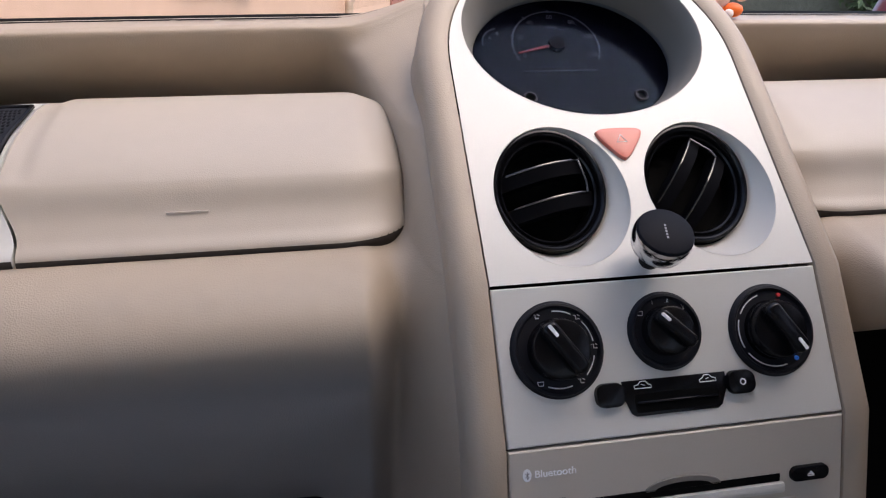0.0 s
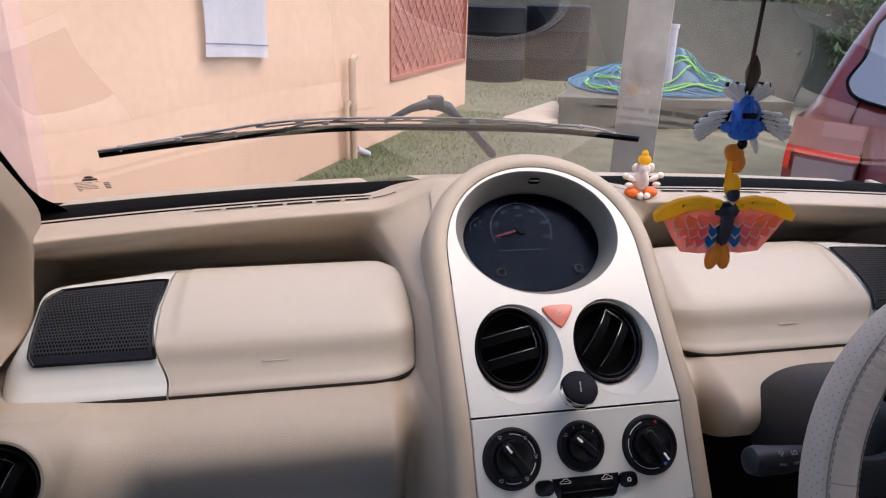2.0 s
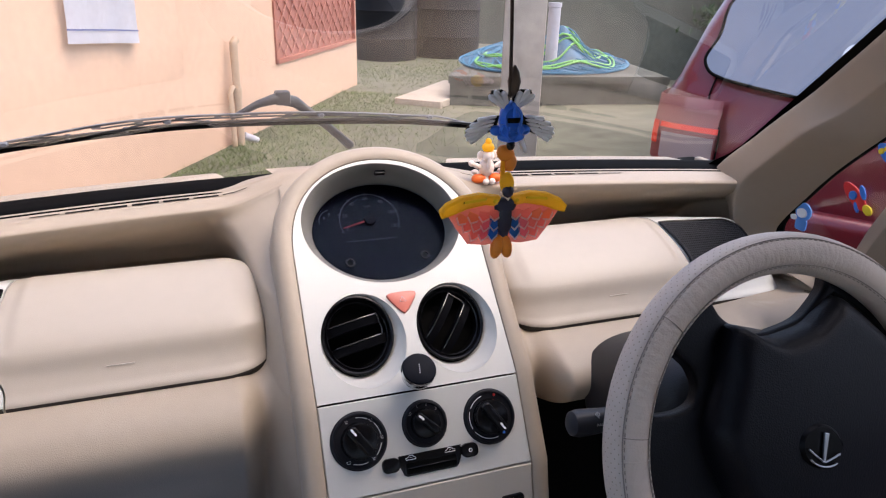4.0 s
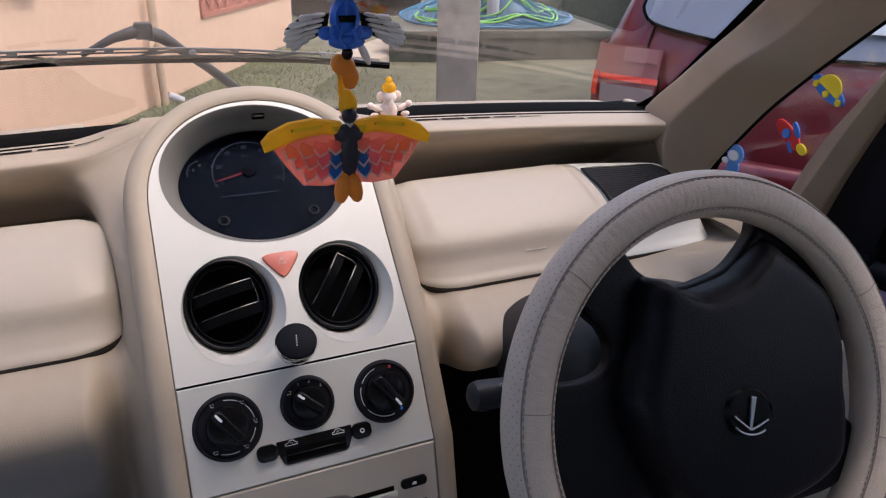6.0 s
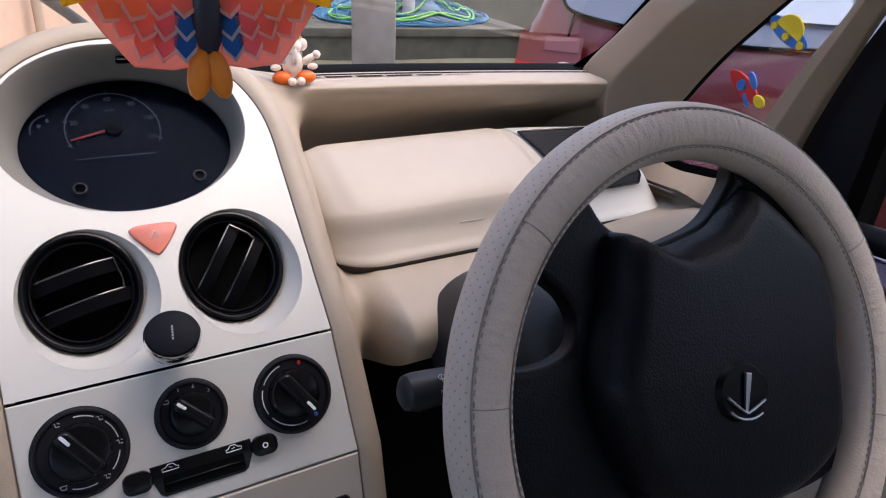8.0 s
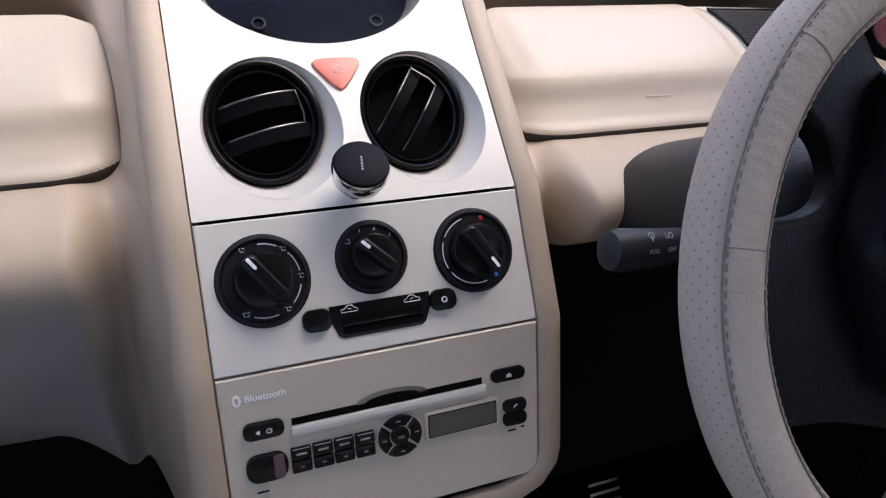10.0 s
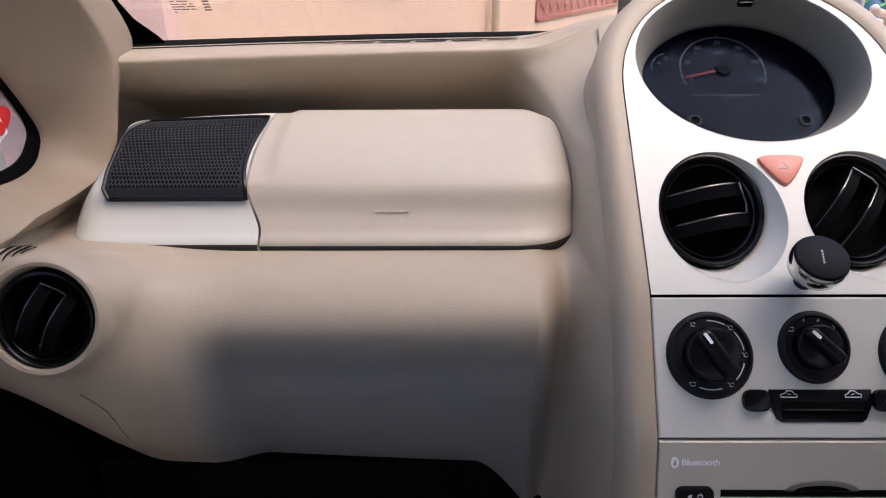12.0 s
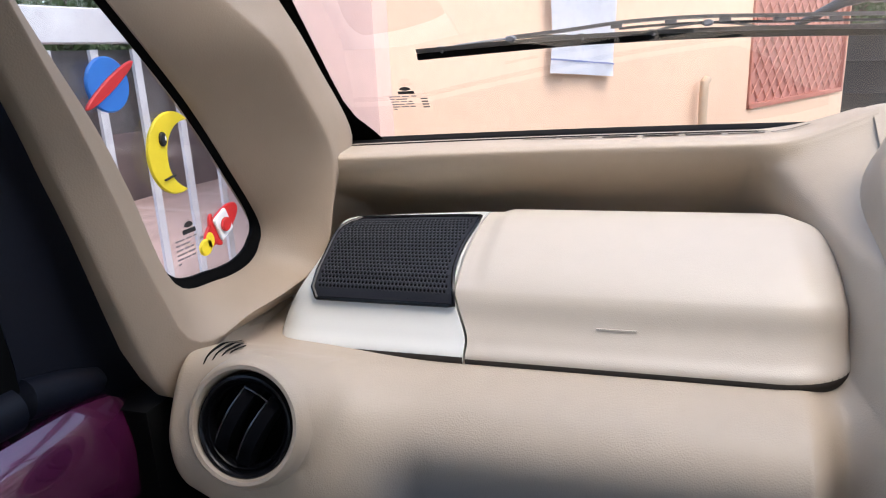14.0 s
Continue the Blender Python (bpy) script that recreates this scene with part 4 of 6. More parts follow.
rim = part("rim_cover", moved(with_uv(grid([[cover_at(math.tau * i / 720, math.tau * j / 60) for j in range(60)] for i in range(720)], close_u=True, close_v=True), lambda c: (0.707 * (math.atan2(c.y, c.x) * R0 + math.atan2(c.z, math.hypot(c.x, c.y) - R0) * R1), 0.707 * (math.atan2(c.y, c.x) * R0 - math.atan2(c.z, math.hypot(c.x, c.y) - R0) * R1))), WHEEL), [LEATHER, PERF], wheel, "grey stitched leatherette cover")
for f_ in rim.data.polygons:
    c = WHEEL.inverted() @ f_.center
    a, b = math.degrees(math.atan2(c.y, c.x)) % 360, math.degrees(math.atan2(c.z, math.hypot(c.x, c.y) - R0))
    if (100 < a < 215 or 280 < a < 350) and -60 < b < 45:
        f_.material_index = 1
THREAD = mat("grey_thread", (0.24, 0.21, 0.19), 0.8)
for b in (50, 128):
    pts = [ring_at(math.tau * i / 160, radians(b), R1 * 1.004) for i in range(160)]
    part("seam", moved(tube(pts, 0.0006, 5, close=True), WHEEL), THREAD, wheel)
    st = [moved(tube([ring_at(math.tau * (i + 0.2) / 190, radians(b + 5), R1 * 1.01), ring_at(math.tau * (i + 0.72) / 190, radians(b + 5), R1 * 1.01)], 0.0005, 4), WHEEL) for i in range(190)]
    tagged(part("stitches", joined(*st), THREAD, wheel), kind="stuff")
for a, material in ((135, THREAD), (168.5, THREAD), (174.5, LEATHER), (25, THREAD), (-20, THREAD), (-26, LEATHER)):
    pts = [ring_at(radians(a), radians(52 + 74 * j / 16), R1 * 1.006) for j in range(17)]
    part("cross_seam", moved(tube(pts, 0.0005, 5), WHEEL), material, wheel)


def polar(pairs, n=5, cx=0.0, cy=0.0):
    return [(p.x + cx, p.y + cy) for p in spline([(r * math.cos(radians(a)), r * math.sin(radians(a)), 0) for a, r in pairs + pairs[:1]], n)[:-1]]


star = polar([(18, 0.172), (30, 0.176), (45, 0.176), (58, 0.176), (64.5, 0.172), (65, 0.157), (68, 0.139), (74, 0.121), (86, 0.110), (101, 0.109), (111, 0.125), (115, 0.141), (115.5, 0.158), (117, 0.172), (127, 0.176), (137, 0.172), (139, 0.148), (140, 0.130), (145, 0.115), (153, 0.113), (159, 0.127), (162, 0.150), (163, 0.172), (176, 0.176), (190, 0.176), (202, 0.170), (216, 0.125), (263, 0.100), (303, 0.125), (322, 0.166), (333, 0.174), (341, 0.170), (345, 0.154), (355, 0.139), (7, 0.140), (14, 0.153)])
part("spokes", moved(prism(star, -0.022, -0.006, 0.006, 3), WHEEL), SOFT_BLACK, wheel)
pad = polar([(28, 0.152), (33, 0.154), (40, 0.151), (53, 0.151), (62, 0.152), (66, 0.139), (70, 0.1275), (76, 0.1145), (87, 0.1065), (100, 0.1055), (108, 0.116), (113, 0.130), (117, 0.134), (123, 0.127), (131, 0.114), (143, 0.105), (154, 0.102), (172, 0.100), (220, 0.092), (263, 0.088), (303, 0.108), (328, 0.138), (346, 0.134), (0, 0.131), (14, 0.142)])


def domed(loop, h0, h1, cx, cy, rings=7, reach=0.21, edge=0.16):
    """A soft cushion over an outline: a shallow dome about the centre whose rim is rounded down."""
    rows_ = [[(x, y, h0) for x, y in loop]]
    for i in range(rings + 1):
        t = (i / rings) ** 1.6
        k = 1 - t * 0.97
        ring = []
        for x, y in loop:
            px, py = cx + (x - cx) * k, cy + (y - cy) * k
            top = 0.004 + h1 * (1 - (math.hypot(px, py) / reach) ** 2)
            down = max(0.0, 1 - t / edge)
            ring.append((px, py, h0 + 0.002 + (top - h0 - 0.002) * math.sqrt(1 - down * down * 0.999)))
        rows_.append(ring)
    return grid(rows_, close_u=True)


part("airbag_cover", moved(domed(pad, -0.008, 0.026, 0.025, 0.0, 14), WHEEL), SOFT_BLACK, wheel, "soft grained black airbag cover")
part("pad_seam", moved(tube([(0.1545 * math.cos(radians(a)), 0.1545 * math.sin(radians(a)), -0.003) for a in range(26, 63, 4)], 0.0016, 6), WHEEL), DEEP, wheel)
BADGE_BLACK = mat("badge_black", (0.002, 0.002, 0.003), 0.35, spec=0.1)
DARK_CHROME = mat("dull_chrome", (0.30, 0.31, 0.33), 0.28, 1.0)
EM = WHEEL @ pose(0.002, 0.002, 0.0290, 0, 0, -16)
part("badge_plate", moved(domed(ellipse(0, 0, 0.0255, 0.0215, 36), -0.003, 0.0, 0, 0, 3), EM), BADGE_BLACK, wheel)
part("badge_ring", moved(tube([(0.0215 * math.cos(t), 0.0165 * math.sin(t) - 0.001, 0.0062) for t in (math.tau * i / 32 for i in range(20, 29))], 0.0009, 6), EM), DARK_CHROME, wheel, "chrome ring of the badge")
part("badge_bar", moved(prism([(-0.0012, -0.014), (0.0012, -0.014), (0.0026, 0.013), (-0.0026, 0.013)], 0.005, 0.0072, 0.0006, 1), EM), DARK_CHROME, wheel)
part("badge_wing", moved(tube([(-0.0175, -0.004, 0.006), (-0.008, -0.0095, 0.0066), (-0.0012, -0.013, 0.0068), (0.0012, -0.013, 0.0068), (0.008, -0.0095, 0.0066), (0.0175, -0.004, 0.006)], 0.0009, 6), EM), DARK_CHROME, wheel)

column = empty("steering_column", "black plastic steering column shroud with stalks", "steering column")
CM = WHEEL @ pose(0, 0, 0)
rows = []
for h, w, t, b in ((-0.030, 0.06, 0.055, 0.030), (-0.045, 0.090, 0.062, 0.026), (-0.06, 0.104, 0.07, 0.022), (-0.10, 0.113, 0.076, 0.018), (-0.15, 0.116, 0.08, 0.016), (-0.21, 0.114, 0.08, 0.016)):
    rows.append([(w * abs(math.cos(a)) ** 0.55 * (1 if math.cos(a) > 0 else -1), (t if math.sin(a) > 0 else b) * abs(math.sin(a)) ** 0.7 * (1 if math.sin(a) > 0 else -1), h) for a in (math.tau * i / 48 for i in range(48))])
part("shroud", moved(grid(rows, close_u=True, cap=True), CM @ pose(0.004, 0.022, 0)), mat("shroud_plastic", (0.012, 0.012, 0.0135), 0.42, spread=0.1, bump=0.3, bump_scale=700, spec=0.35), column)
part("stalk", tube([V(0.235, -0.150, 0.922), V(0.20, -0.157, 0.926), V(0.165, -0.163, 0.931), V(0.138, -0.165, 0.9345), V(0.130, -0.165, 0.9355), V(0.127, -0.165, 0.936)], [0.010, 0.011, 0.0130, 0.0142, 0.0125, 0.008], 20), mat("slate_plastic", (0.016, 0.017, 0.022), 0.45, spec=0.3), column)
STALK_PRINT = mat("stalk_print", (0.42, 0.43, 0.45), 0.6)


def stalk_at(x, turn):
    """Axes on the stalk's skin: x along it, turned about it from the side that faces the seats."""
    ax, up, out_ = V(0.982, 0.137, -0.127), V(0.025, 0.575, 0.816), V(0.18, -0.807, 0.563)
    c, s_ = math.cos(radians(turn)), math.sin(radians(turn))
    n, u = out_ * c + up * s_, up * c - out_ * s_
    f = (x - 0.127) / 0.108
    p = V(x, -0.165 + 0.015 * f, 0.936 - 0.014 * f) + n * (0.0172 - 0.0030 * max(0.0, f - 0.15))
    return Matrix(((ax.x, u.x, n.x, p.x), (ax.y, u.y, n.y, p.y), (ax.z, u.z, n.z, p.z), (0, 0, 0, 1)))


for txt, x, turn, size in (("LO", 0.168, 14, 0.0058), ("OFF", 0.169, -18, 0.0042), ("PULL", 0.153, -18, 0.0040)):
    writing("stalk_print", txt, size, stalk_at(x, turn), STALK_PRINT, column)
for x, turn in ((0.152, 14), (0.184, 2)):
    m = stalk_at(x, turn)
    part("wiper_symbol", joined(moved(tube([(0.003 * math.cos(radians(a)), 0.003 * math.sin(radians(a)), 0.0002) for a in range(20, 161, 20)] + [(-0.0006, -0.001, 0.0002), (0.0006, -0.001, 0.0002)], 0.0003, 4, close=True), m), moved(tube([(0, 0.002, 0.0002), (0, -0.003, 0.0002)], 0.0003, 4), m)), STALK_PRINT, column)
part("stalk", tube([V(0.41, -0.115, 0.915), V(0.45, -0.14, 0.93), V(0.485, -0.155, 0.935)], [0.009, 0.012, 0.011], 16), SOFT_BLACK, column)

pedal = empty("pedal", "ribbed metal pedal in the dark footwell", "pedal", "pedals")
for i in range(4):
    part("rib", moved(box(-0.027, -0.003 + 0.014 * i, 0, 0.027, 0.003 + 0.014 * i, 0.004, 0.001, 1), pose(0.42, 0.09, 0.30, 50, 0, 0)), CHROME, pedal)
part("plate", moved(box(-0.03, -0.01, -0.006, 0.03, 0.055, -0.001, 0.002, 1), pose(0.42, 0.09, 0.30, 50, 0, 0)), RUBBER, pedal)


# ---- cabin shell ----
def screen_y(x, z):
    return edge_y(x) + 0.045 + 0.05 * max(0.0, 1 - (x / 0.5) ** 2) - 0.95 * (z - 1.085)


TOP = 1.55
rows = [[V(x, screen_y(x, z), z) for x in (-0.6 + 1.2 * i / 32 for i in range(33))] for z in (1.06, 1.12, 1.2, 1.28, 1.36, TOP)]
screen = tagged(part("windscreen", grid(rows), SCREEN_GLASS), "clear curved windscreen with a black border", "windscreen", kind="structure")
screen.visible_shadow = False
seal = [[V(x, edge_y(x) + a, z) for a, z in ((0.001, 1.0795), (0.004, 1.0822), (0.03, 1.0835), (0.052, 1.0838 if x > 0 else 1.0825), (0.075, 1.082), (0.13, 1.055))] for x in (-0.6 + 1.2 * i / 48 for i in range(49))]
tagged(part("screen_seal", grid(seal), RUBBER), "black rubber seal along the windscreen", "seal", kind="structure")
for s in (-1, 1):
    side = []
    for i in range(30):
        z = 1.075 + (TOP - 1.075) * i / 29
        wide = (0.010 if s < 0 else 0.002) + 0.024 * math.exp(-((z - 1.075) / 0.026) ** 2)
        xo = 0.588 if s < 0 else 0.602
        side.append([V(s * x, screen_y(x, z) - 0.003, z) for x in (xo - 0.018 - wide, xo - 0.014, xo, 0.62)])
    tagged(part("screen_border", grid(side), RUBBER), "black border of the windscreen glass", "border", kind="structure")

QUARTER = [(-0.050, 1.014), (0.0, 1.000), (0.042, 0.999), (0.064, 1.010), (0.068, 1.032), (0.030, 1.088), (-0.005, 1.134), (-0.043, 1.175), (-0.090, 1.222), (-0.138, 1.266), (-0.149, 1.264), (-0.152, 1.248), (-0.138, 1.202), (-0.098, 1.130), (-0.078, 1.085)]
AROUND = [(-0.084, 0.945, 0.596), (-0.028, 0.963, 0.589), (0.04, 0.963, 0.586), (0.105, 0.975, 0.576), (0.139, 1.055, 0.566), (0.177, 1.091, 0.562), (0.118, 1.160, 0.564), (0.070, 1.205, 0.564), (0.010, 1.262, 0.563), (-0.10, 1.38, 0.555), (-0.20, 1.53, 0.55), (-0.272, 1.45, 0.59), (-0.181, 1.245, 0.606), (-0.137, 1.138, 0.612), (-0.120, 1.085, 0.612)]


def closed_spline(pts, n=6):
    p = [Vector(q) for q in pts]
    k = len(p)
    out = spline([p[-1], *p, p[0], p[1]], n)
    return out[n:n + k * n]


for s in (-1, 1):
    pillar = empty("pillar_trim", "beige plastic windscreen pillar trim around a quarter window", "pillar trim", kind="structure")
    dy, dz = (0.010, -0.013) if s > 0 else (0.0, 0.0)
    hole = closed_spline([(s * 0.602, y + dy, z + dz) for y, z in QUARTER])
    rim_ = closed_spline([(s * (x + 0.016 * (s > 0) * smooth_step(1.06, 1.15, z) * smooth_step(-0.15, -0.10, y)), y + dy, z + dz * smooth_step(0.97, 1.10, z)) for y, z, x in AROUND])
    rows = []
    for u, bulge in ((0, -0.012), (0.0, 0.0), (0.03, 0.0030), (0.15, 0.0115), (0.30, 0.0225), (0.43, 0.0322), (0.475, 0.0354), (0.49, 0.0360), (0.505, 0.0358), (0.55, 0.0333), (0.75, 0.0215), (0.93, 0.0105), (0.98, 0.0060), (1.0, 0.0), (1.0, -0.03)):
        rows.append([h.lerp(r, u) + V(-s * bulge * (0.3 + 0.7 * smooth_step(-0.075, -0.02, h.y)) * (1 - 0.75 * smooth_step(0.99, 0.93, r.z) * u), 0, 0) for h, r in zip(hole, rim_)])
    part("trim", grid(rows, close_u=True), PILLAR, pillar)
    glass_ = tagged(part("quarter_window", prism([(h.y, h.z) for h in hole], -0.002, 0.002), GLASS), "small triangular quarter window pane", "window", kind="structure")
    glass_.data.transform(Matrix(((0, 0, 1, s * 0.611), (1, 0, 0, 0), (0, 1, 0, 0), (0, 0, 0, 1))))
    glass_.visible_shadow = False
    part("rubber_seal", grid([[h + V(s * d, 0, 0) + (h - V(h.x, -0.02, 1.09)) * k * (1 + 2.2 * smooth_step(1.05, 1.0, h.z)) for h in hole] for d, k in ((0.001, 0.005), (0.003, -0.012), (0.006, -0.028), (0.009, -0.028), (0.011, 0.03))], close_u=True), RUBBER, pillar)

# doors
for s in (-1, 1):
    door = empty("door_1" if s < 0 else "door_2", "dark car door with a purple painted sill", "car door", "front doors", "structure")

    def slab(loop, x0, x1, material, name, bevel=0.0, label=""):
        ob = part(name, prism(loop, min(x0, x1), max(x0, x1)), material, door, label)
        ob.data.transform(Matrix(((0, 0, s, 0), (1, 0, 0, 0), (0, 1, 0, 0), (0, 0, 0, 1))))
        return ob

    slab([(-0.02, 0.90), (-0.085, 1.045), (-0.13, 1.15), (-0.20, 1.30), (-0.25, 1.52), (-0.29, 1.52), (-0.232, 1.30), (-0.168, 1.12), (-0.157, 1.00), (-0.157, 0.90)], 0.634, 0.665, SLATE, "sail_panel", label="dark slate plastic corner panel of the door")
    slab([(-0.157, 0.93), (-0.168, 1.12), (-0.232, 1.30), (-0.29, 1.52), (-0.305, 1.52), (-0.248, 1.30), (-0.182, 1.12), (-0.172, 0.93)], 0.630, 0.668, RUBBER, "window_frame")
    slab([(-0.25, 1.52), (-1.1, 1.54), (-1.1, 1.50), (-0.31, 1.49)], 0.632, 0.665, RUBBER, "window_frame")
    slab([(-1.02, 0.9), (-1.1, 0.9), (-1.1, 1.52), (-1.02, 1.52)], 0.632, 0.665, RUBBER, "window_frame")
    part("belt_rail", tube([V(s * 0.640, -0.092, 0.957), V(s * 0.637, -0.102, 0.961), V(s * 0.635, -0.13, 0.969), V(s * 0.634, -0.158, 0.976), V(s * 0.635, -0.160, 0.976)], [0.004, 0.010, 0.013, 0.013, 0.008], 14), SLATE, door)
    part("belt_rail", tube([V(s * 0.635, -0.163, 0.974), V(s * 0.634, -0.166, 0.974), V(s * 0.632, -0.3, 0.983), V(s * 0.632, -1.05, 0.990)], [0.008, 0.014, 0.014, 0.014], 14), SLATE, door)
    rows = [[V(s * x, y, z + dz) for x, z in ((0.645, 0.955), (0.628, 0.952), (0.618, 0.938), (0.614, 0.915), (0.616, 0.88), (0.63, 0.86))] for y, dz in ((-0.075, -0.035), (-0.085, -0.012), (-0.10, -0.002), (-0.13, 0.004), (-0.3, 0.010), (-1.05, 0.012))]
    part("painted_sill", grid(rows), PURPLE, door, "glossy purple painted metal sill")
    slab([(-0.06, 0.86), (-1.05, 0.88), (-1.05, 0.30), (-0.02, 0.30)], 0.630, 0.68, GREY_TRIM, "inner_panel")
    part("door_pad", moved(box(-1.0, 0.42, 0, -0.150, 0.890, 0.02, 0.008), Matrix(((0, 0, -s, s * 0.611), (1, 0, 0, 0), (0, 1, 0, 0), (0, 0, 0, 1)))), FABRIC, door, "beige fabric door pad")
    pane = slab([(-0.16, 0.98), (-1.03, 0.99), (-1.03, 1.51), (-0.28, 1.50), (-0.165, 1.12)], 0.652, 0.655, SHADED if s < 0 else TINTED, "pane")
    pane.visible_shadow = False

cabin = empty("cabin_shell", "plain beige roof and rear walls out of view, footwell coloured black as shade", "car body", kind="structure")
part("roof_lining", box(-0.62, -2.2, 1.55, 0.62, -0.18, 1.59, 0.01), HEADLINER, cabin)
for s in (-1, 1):
    part("roof_rail", box(s * 0.60, -2.2, 1.53, s * 0.66, -0.25, 1.57, 0.01), HEADLINER, cabin)
# The footwell's shade is put into near-black floor, bulkhead and side panels.
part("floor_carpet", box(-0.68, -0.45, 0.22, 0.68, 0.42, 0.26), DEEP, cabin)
# Pale floor out of view, added to bounce light onto the lower dashboard.
part("bounce_floor", box(-0.68, -2.2, 0.22, 0.68, -0.452, 0.30), FABRIC, cabin)
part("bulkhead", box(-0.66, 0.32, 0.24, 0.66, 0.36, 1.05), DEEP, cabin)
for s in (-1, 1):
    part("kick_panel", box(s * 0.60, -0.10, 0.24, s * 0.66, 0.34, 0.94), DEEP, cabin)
    # Rear walls out of view, added to hold back light and bounce it forward.
    for y0, y1, z0, z1, x0 in ((-1.25, -1.08, 0.98, 1.53, 0.62), (-2.16, -1.95, 0.98, 1.53, 0.60), (-2.2, -1.06, 0.24, 0.98, 0.64)):
        part("rear_bounce_wall", box(s * x0, y0, z0, s * (x0 + 0.04), y1, z1, 0.004, 1), FABRIC, cabin)
for x0, x1, z0, z1 in ((-0.66, -0.5, 1.0, 1.48), (0.5, 0.66, 1.0, 1.48), (-0.66, 0.66, 0.24, 1.0), (-0.66, 0.66, 1.48, 1.57)):
    part("tail_bounce_wall", box(x0, -2.2, z0, x1, -2.16, z1), FABRIC, cabin)
# Added black boxes whose colour stands in for shade under the dashboard.
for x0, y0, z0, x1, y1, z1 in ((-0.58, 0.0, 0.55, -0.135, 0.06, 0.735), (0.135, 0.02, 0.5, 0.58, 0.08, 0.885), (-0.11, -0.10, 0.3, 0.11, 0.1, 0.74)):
    part("under_dash_shade", box(x0, y0, z0, x1, y1, z1), DEEP, cabin)


# ---- loose things in the cabin ----
mirror = empty("rear_view_mirror", "black framed rear-view mirror hung from the roof", "mirror")
MM = Matrix.Translation(V(0.010, -0.286, 1.379)) @ pose(0, 0, 0, 93, 0, 20) @ Matrix.Diagonal((1.14, 1.12, 1, 1))
frame_loop = [(p.x * 0.96, p.y + 0.003) for p in closed_spline([(-0.104, -0.008, 0), (-0.088, -0.024, 0), (0, -0.0275, 0), (0.088, -0.022, 0), (0.104, -0.006, 0), (0.100, 0.024, 0), (0, 0.034, 0), (-0.100, 0.024, 0)], 6)]
part("housing", moved(prism(frame_loop, -0.018, 0.006, 0.005, 3), MM), BLACK, mirror)
part("mirror_glass", moved(prism(round_rect(-0.078, -0.0195, 0.092, 0.024, 0.01), 0.006, 0.0072), MM), MIRROR, mirror)
part("arm", tube([V(-0.006, -0.272, 1.398), V(-0.006, -0.255, 1.45), V(-0.004, -0.235, 1.553)], 0.009, 12), BLACK, mirror)


def blob(c, r, k, sx=1.0, sy=1.0, sz=1.0, turn=(0, 0, 0)):
    """A small rounded lump of material slot k."""
    bm = bmesh.new()
    bmesh.ops.create_icosphere(bm, subdivisions=2, radius=r)
    moved(bm, Matrix.Translation(Vector(c)) @ pose(0, 0, 0, *turn) @ Matrix.Diagonal((sx, sy, sz, 1)))
    return paint(bm, k)


def flat(loop, k, thick=0.003):
    """A plate in the x-z plane."""
    bm = prism(loop, -thick / 2, thick / 2, thick * 0.25, 1)
    return paint(moved(bm, Matrix(((1, 0, 0, 0), (0, 0, -1, 0), (0, 1, 0, 0), (0, 0, 0, 1)))), k)


def turned(loop, a, cx=0.0, cy=0.0):
    c, s_ = math.cos(radians(a)), math.sin(radians(a))
    return [(cx + x * c - y * s_, cy + x * s_ + y * c) for x, y in loop]


DARK_BLUE = mat("navy_plastic", (0.012, 0.014, 0.035), 0.4)
TOY_BLUE = mat("toy_blue", (0.02, 0.16, 0.75), 0.3)
PINK = mat("salmon_print", (0.97, 0.46, 0.38), 0.5)
PALE = mat("pale_print", (1.0, 0.90, 0.87), 0.5)
TOY_GREY = mat("toy_grey", (0.35, 0.36, 0.38), 0.35, 0.3)
TOY_MATS = [TOY_BLUE, TOY_GREY, BLACK, GOLD, PINK, DARK_BLUE, PALE, ORANGE, YELLOW]
SALMON = mat("orange_salmon_print", (0.98, 0.52, 0.27), 0.5)
MAUVE = mat("mauve_print", (0.88, 0.38, 0.45), 0.5)
SKY = mat("bright_blue_print", (0.06, 0.32, 0.80), 0.5)
for m_ in (PINK, PALE, GOLD, SALMON, MAUVE, SKY):
    see_through(m_, 0.78)
TOY_MATS += [SALMON, MAUVE, SKY, mat("silver_plastic", (0.78, 0.79, 0.82), 0.35)]


def feather(cx, cz, w, h, a, k, lift):
    """A broad printed feather whose pointed lower tip has a pale edge, leaning out by the angle a."""
    tip = [(-0.5 * w, -0.15 * h), (0.0, -0.58 * h), (0.5 * w, -0.15 * h)]
    fill = [(-0.5 * w, 0.5 * h), *tip, (0.5 * w, 0.5 * h)]
    edge = tip + [(x, y + 0.0017) for x, y in tip[::-1]]
    return [moved(flat(turned(loop, a), kk, 0.0006), Matrix.Translation(V(cx, -0.0016 - lift - dy, cz))) for loop, kk, dy in ((fill, k, 0.0), (edge, 6, 0.0004))]


# blue bird above: body, visor, tail fan and layered grey wings
bits = [blob((0, 0, 0.0535), 0.0105, 0, 0.80, 0.75, 1.25), blob((0, -0.004, 0.043), 0.0078, 0, 1.35, 0.65, 0.50), blob((0, -0.0075, 0.0440), 0.0035, 0, 1.3, 0.7, 0.9), blob((0.0, -0.005, 0.0375), 0.0036, 2, 0.9, 0.8, 1.0), blob((0.010, -0.002, 0.037), 0.0042, 12, 0.55, 0.5, 1.7, (0, -28, 0))]
bits.append(moved(flat([(-0.0048, 0.0562), (0.0048, 0.0562), (0.0040, 0.0530), (-0.0040, 0.0530)], 2, 0.002), Matrix.Translation(V(0, -0.0082, 0))))
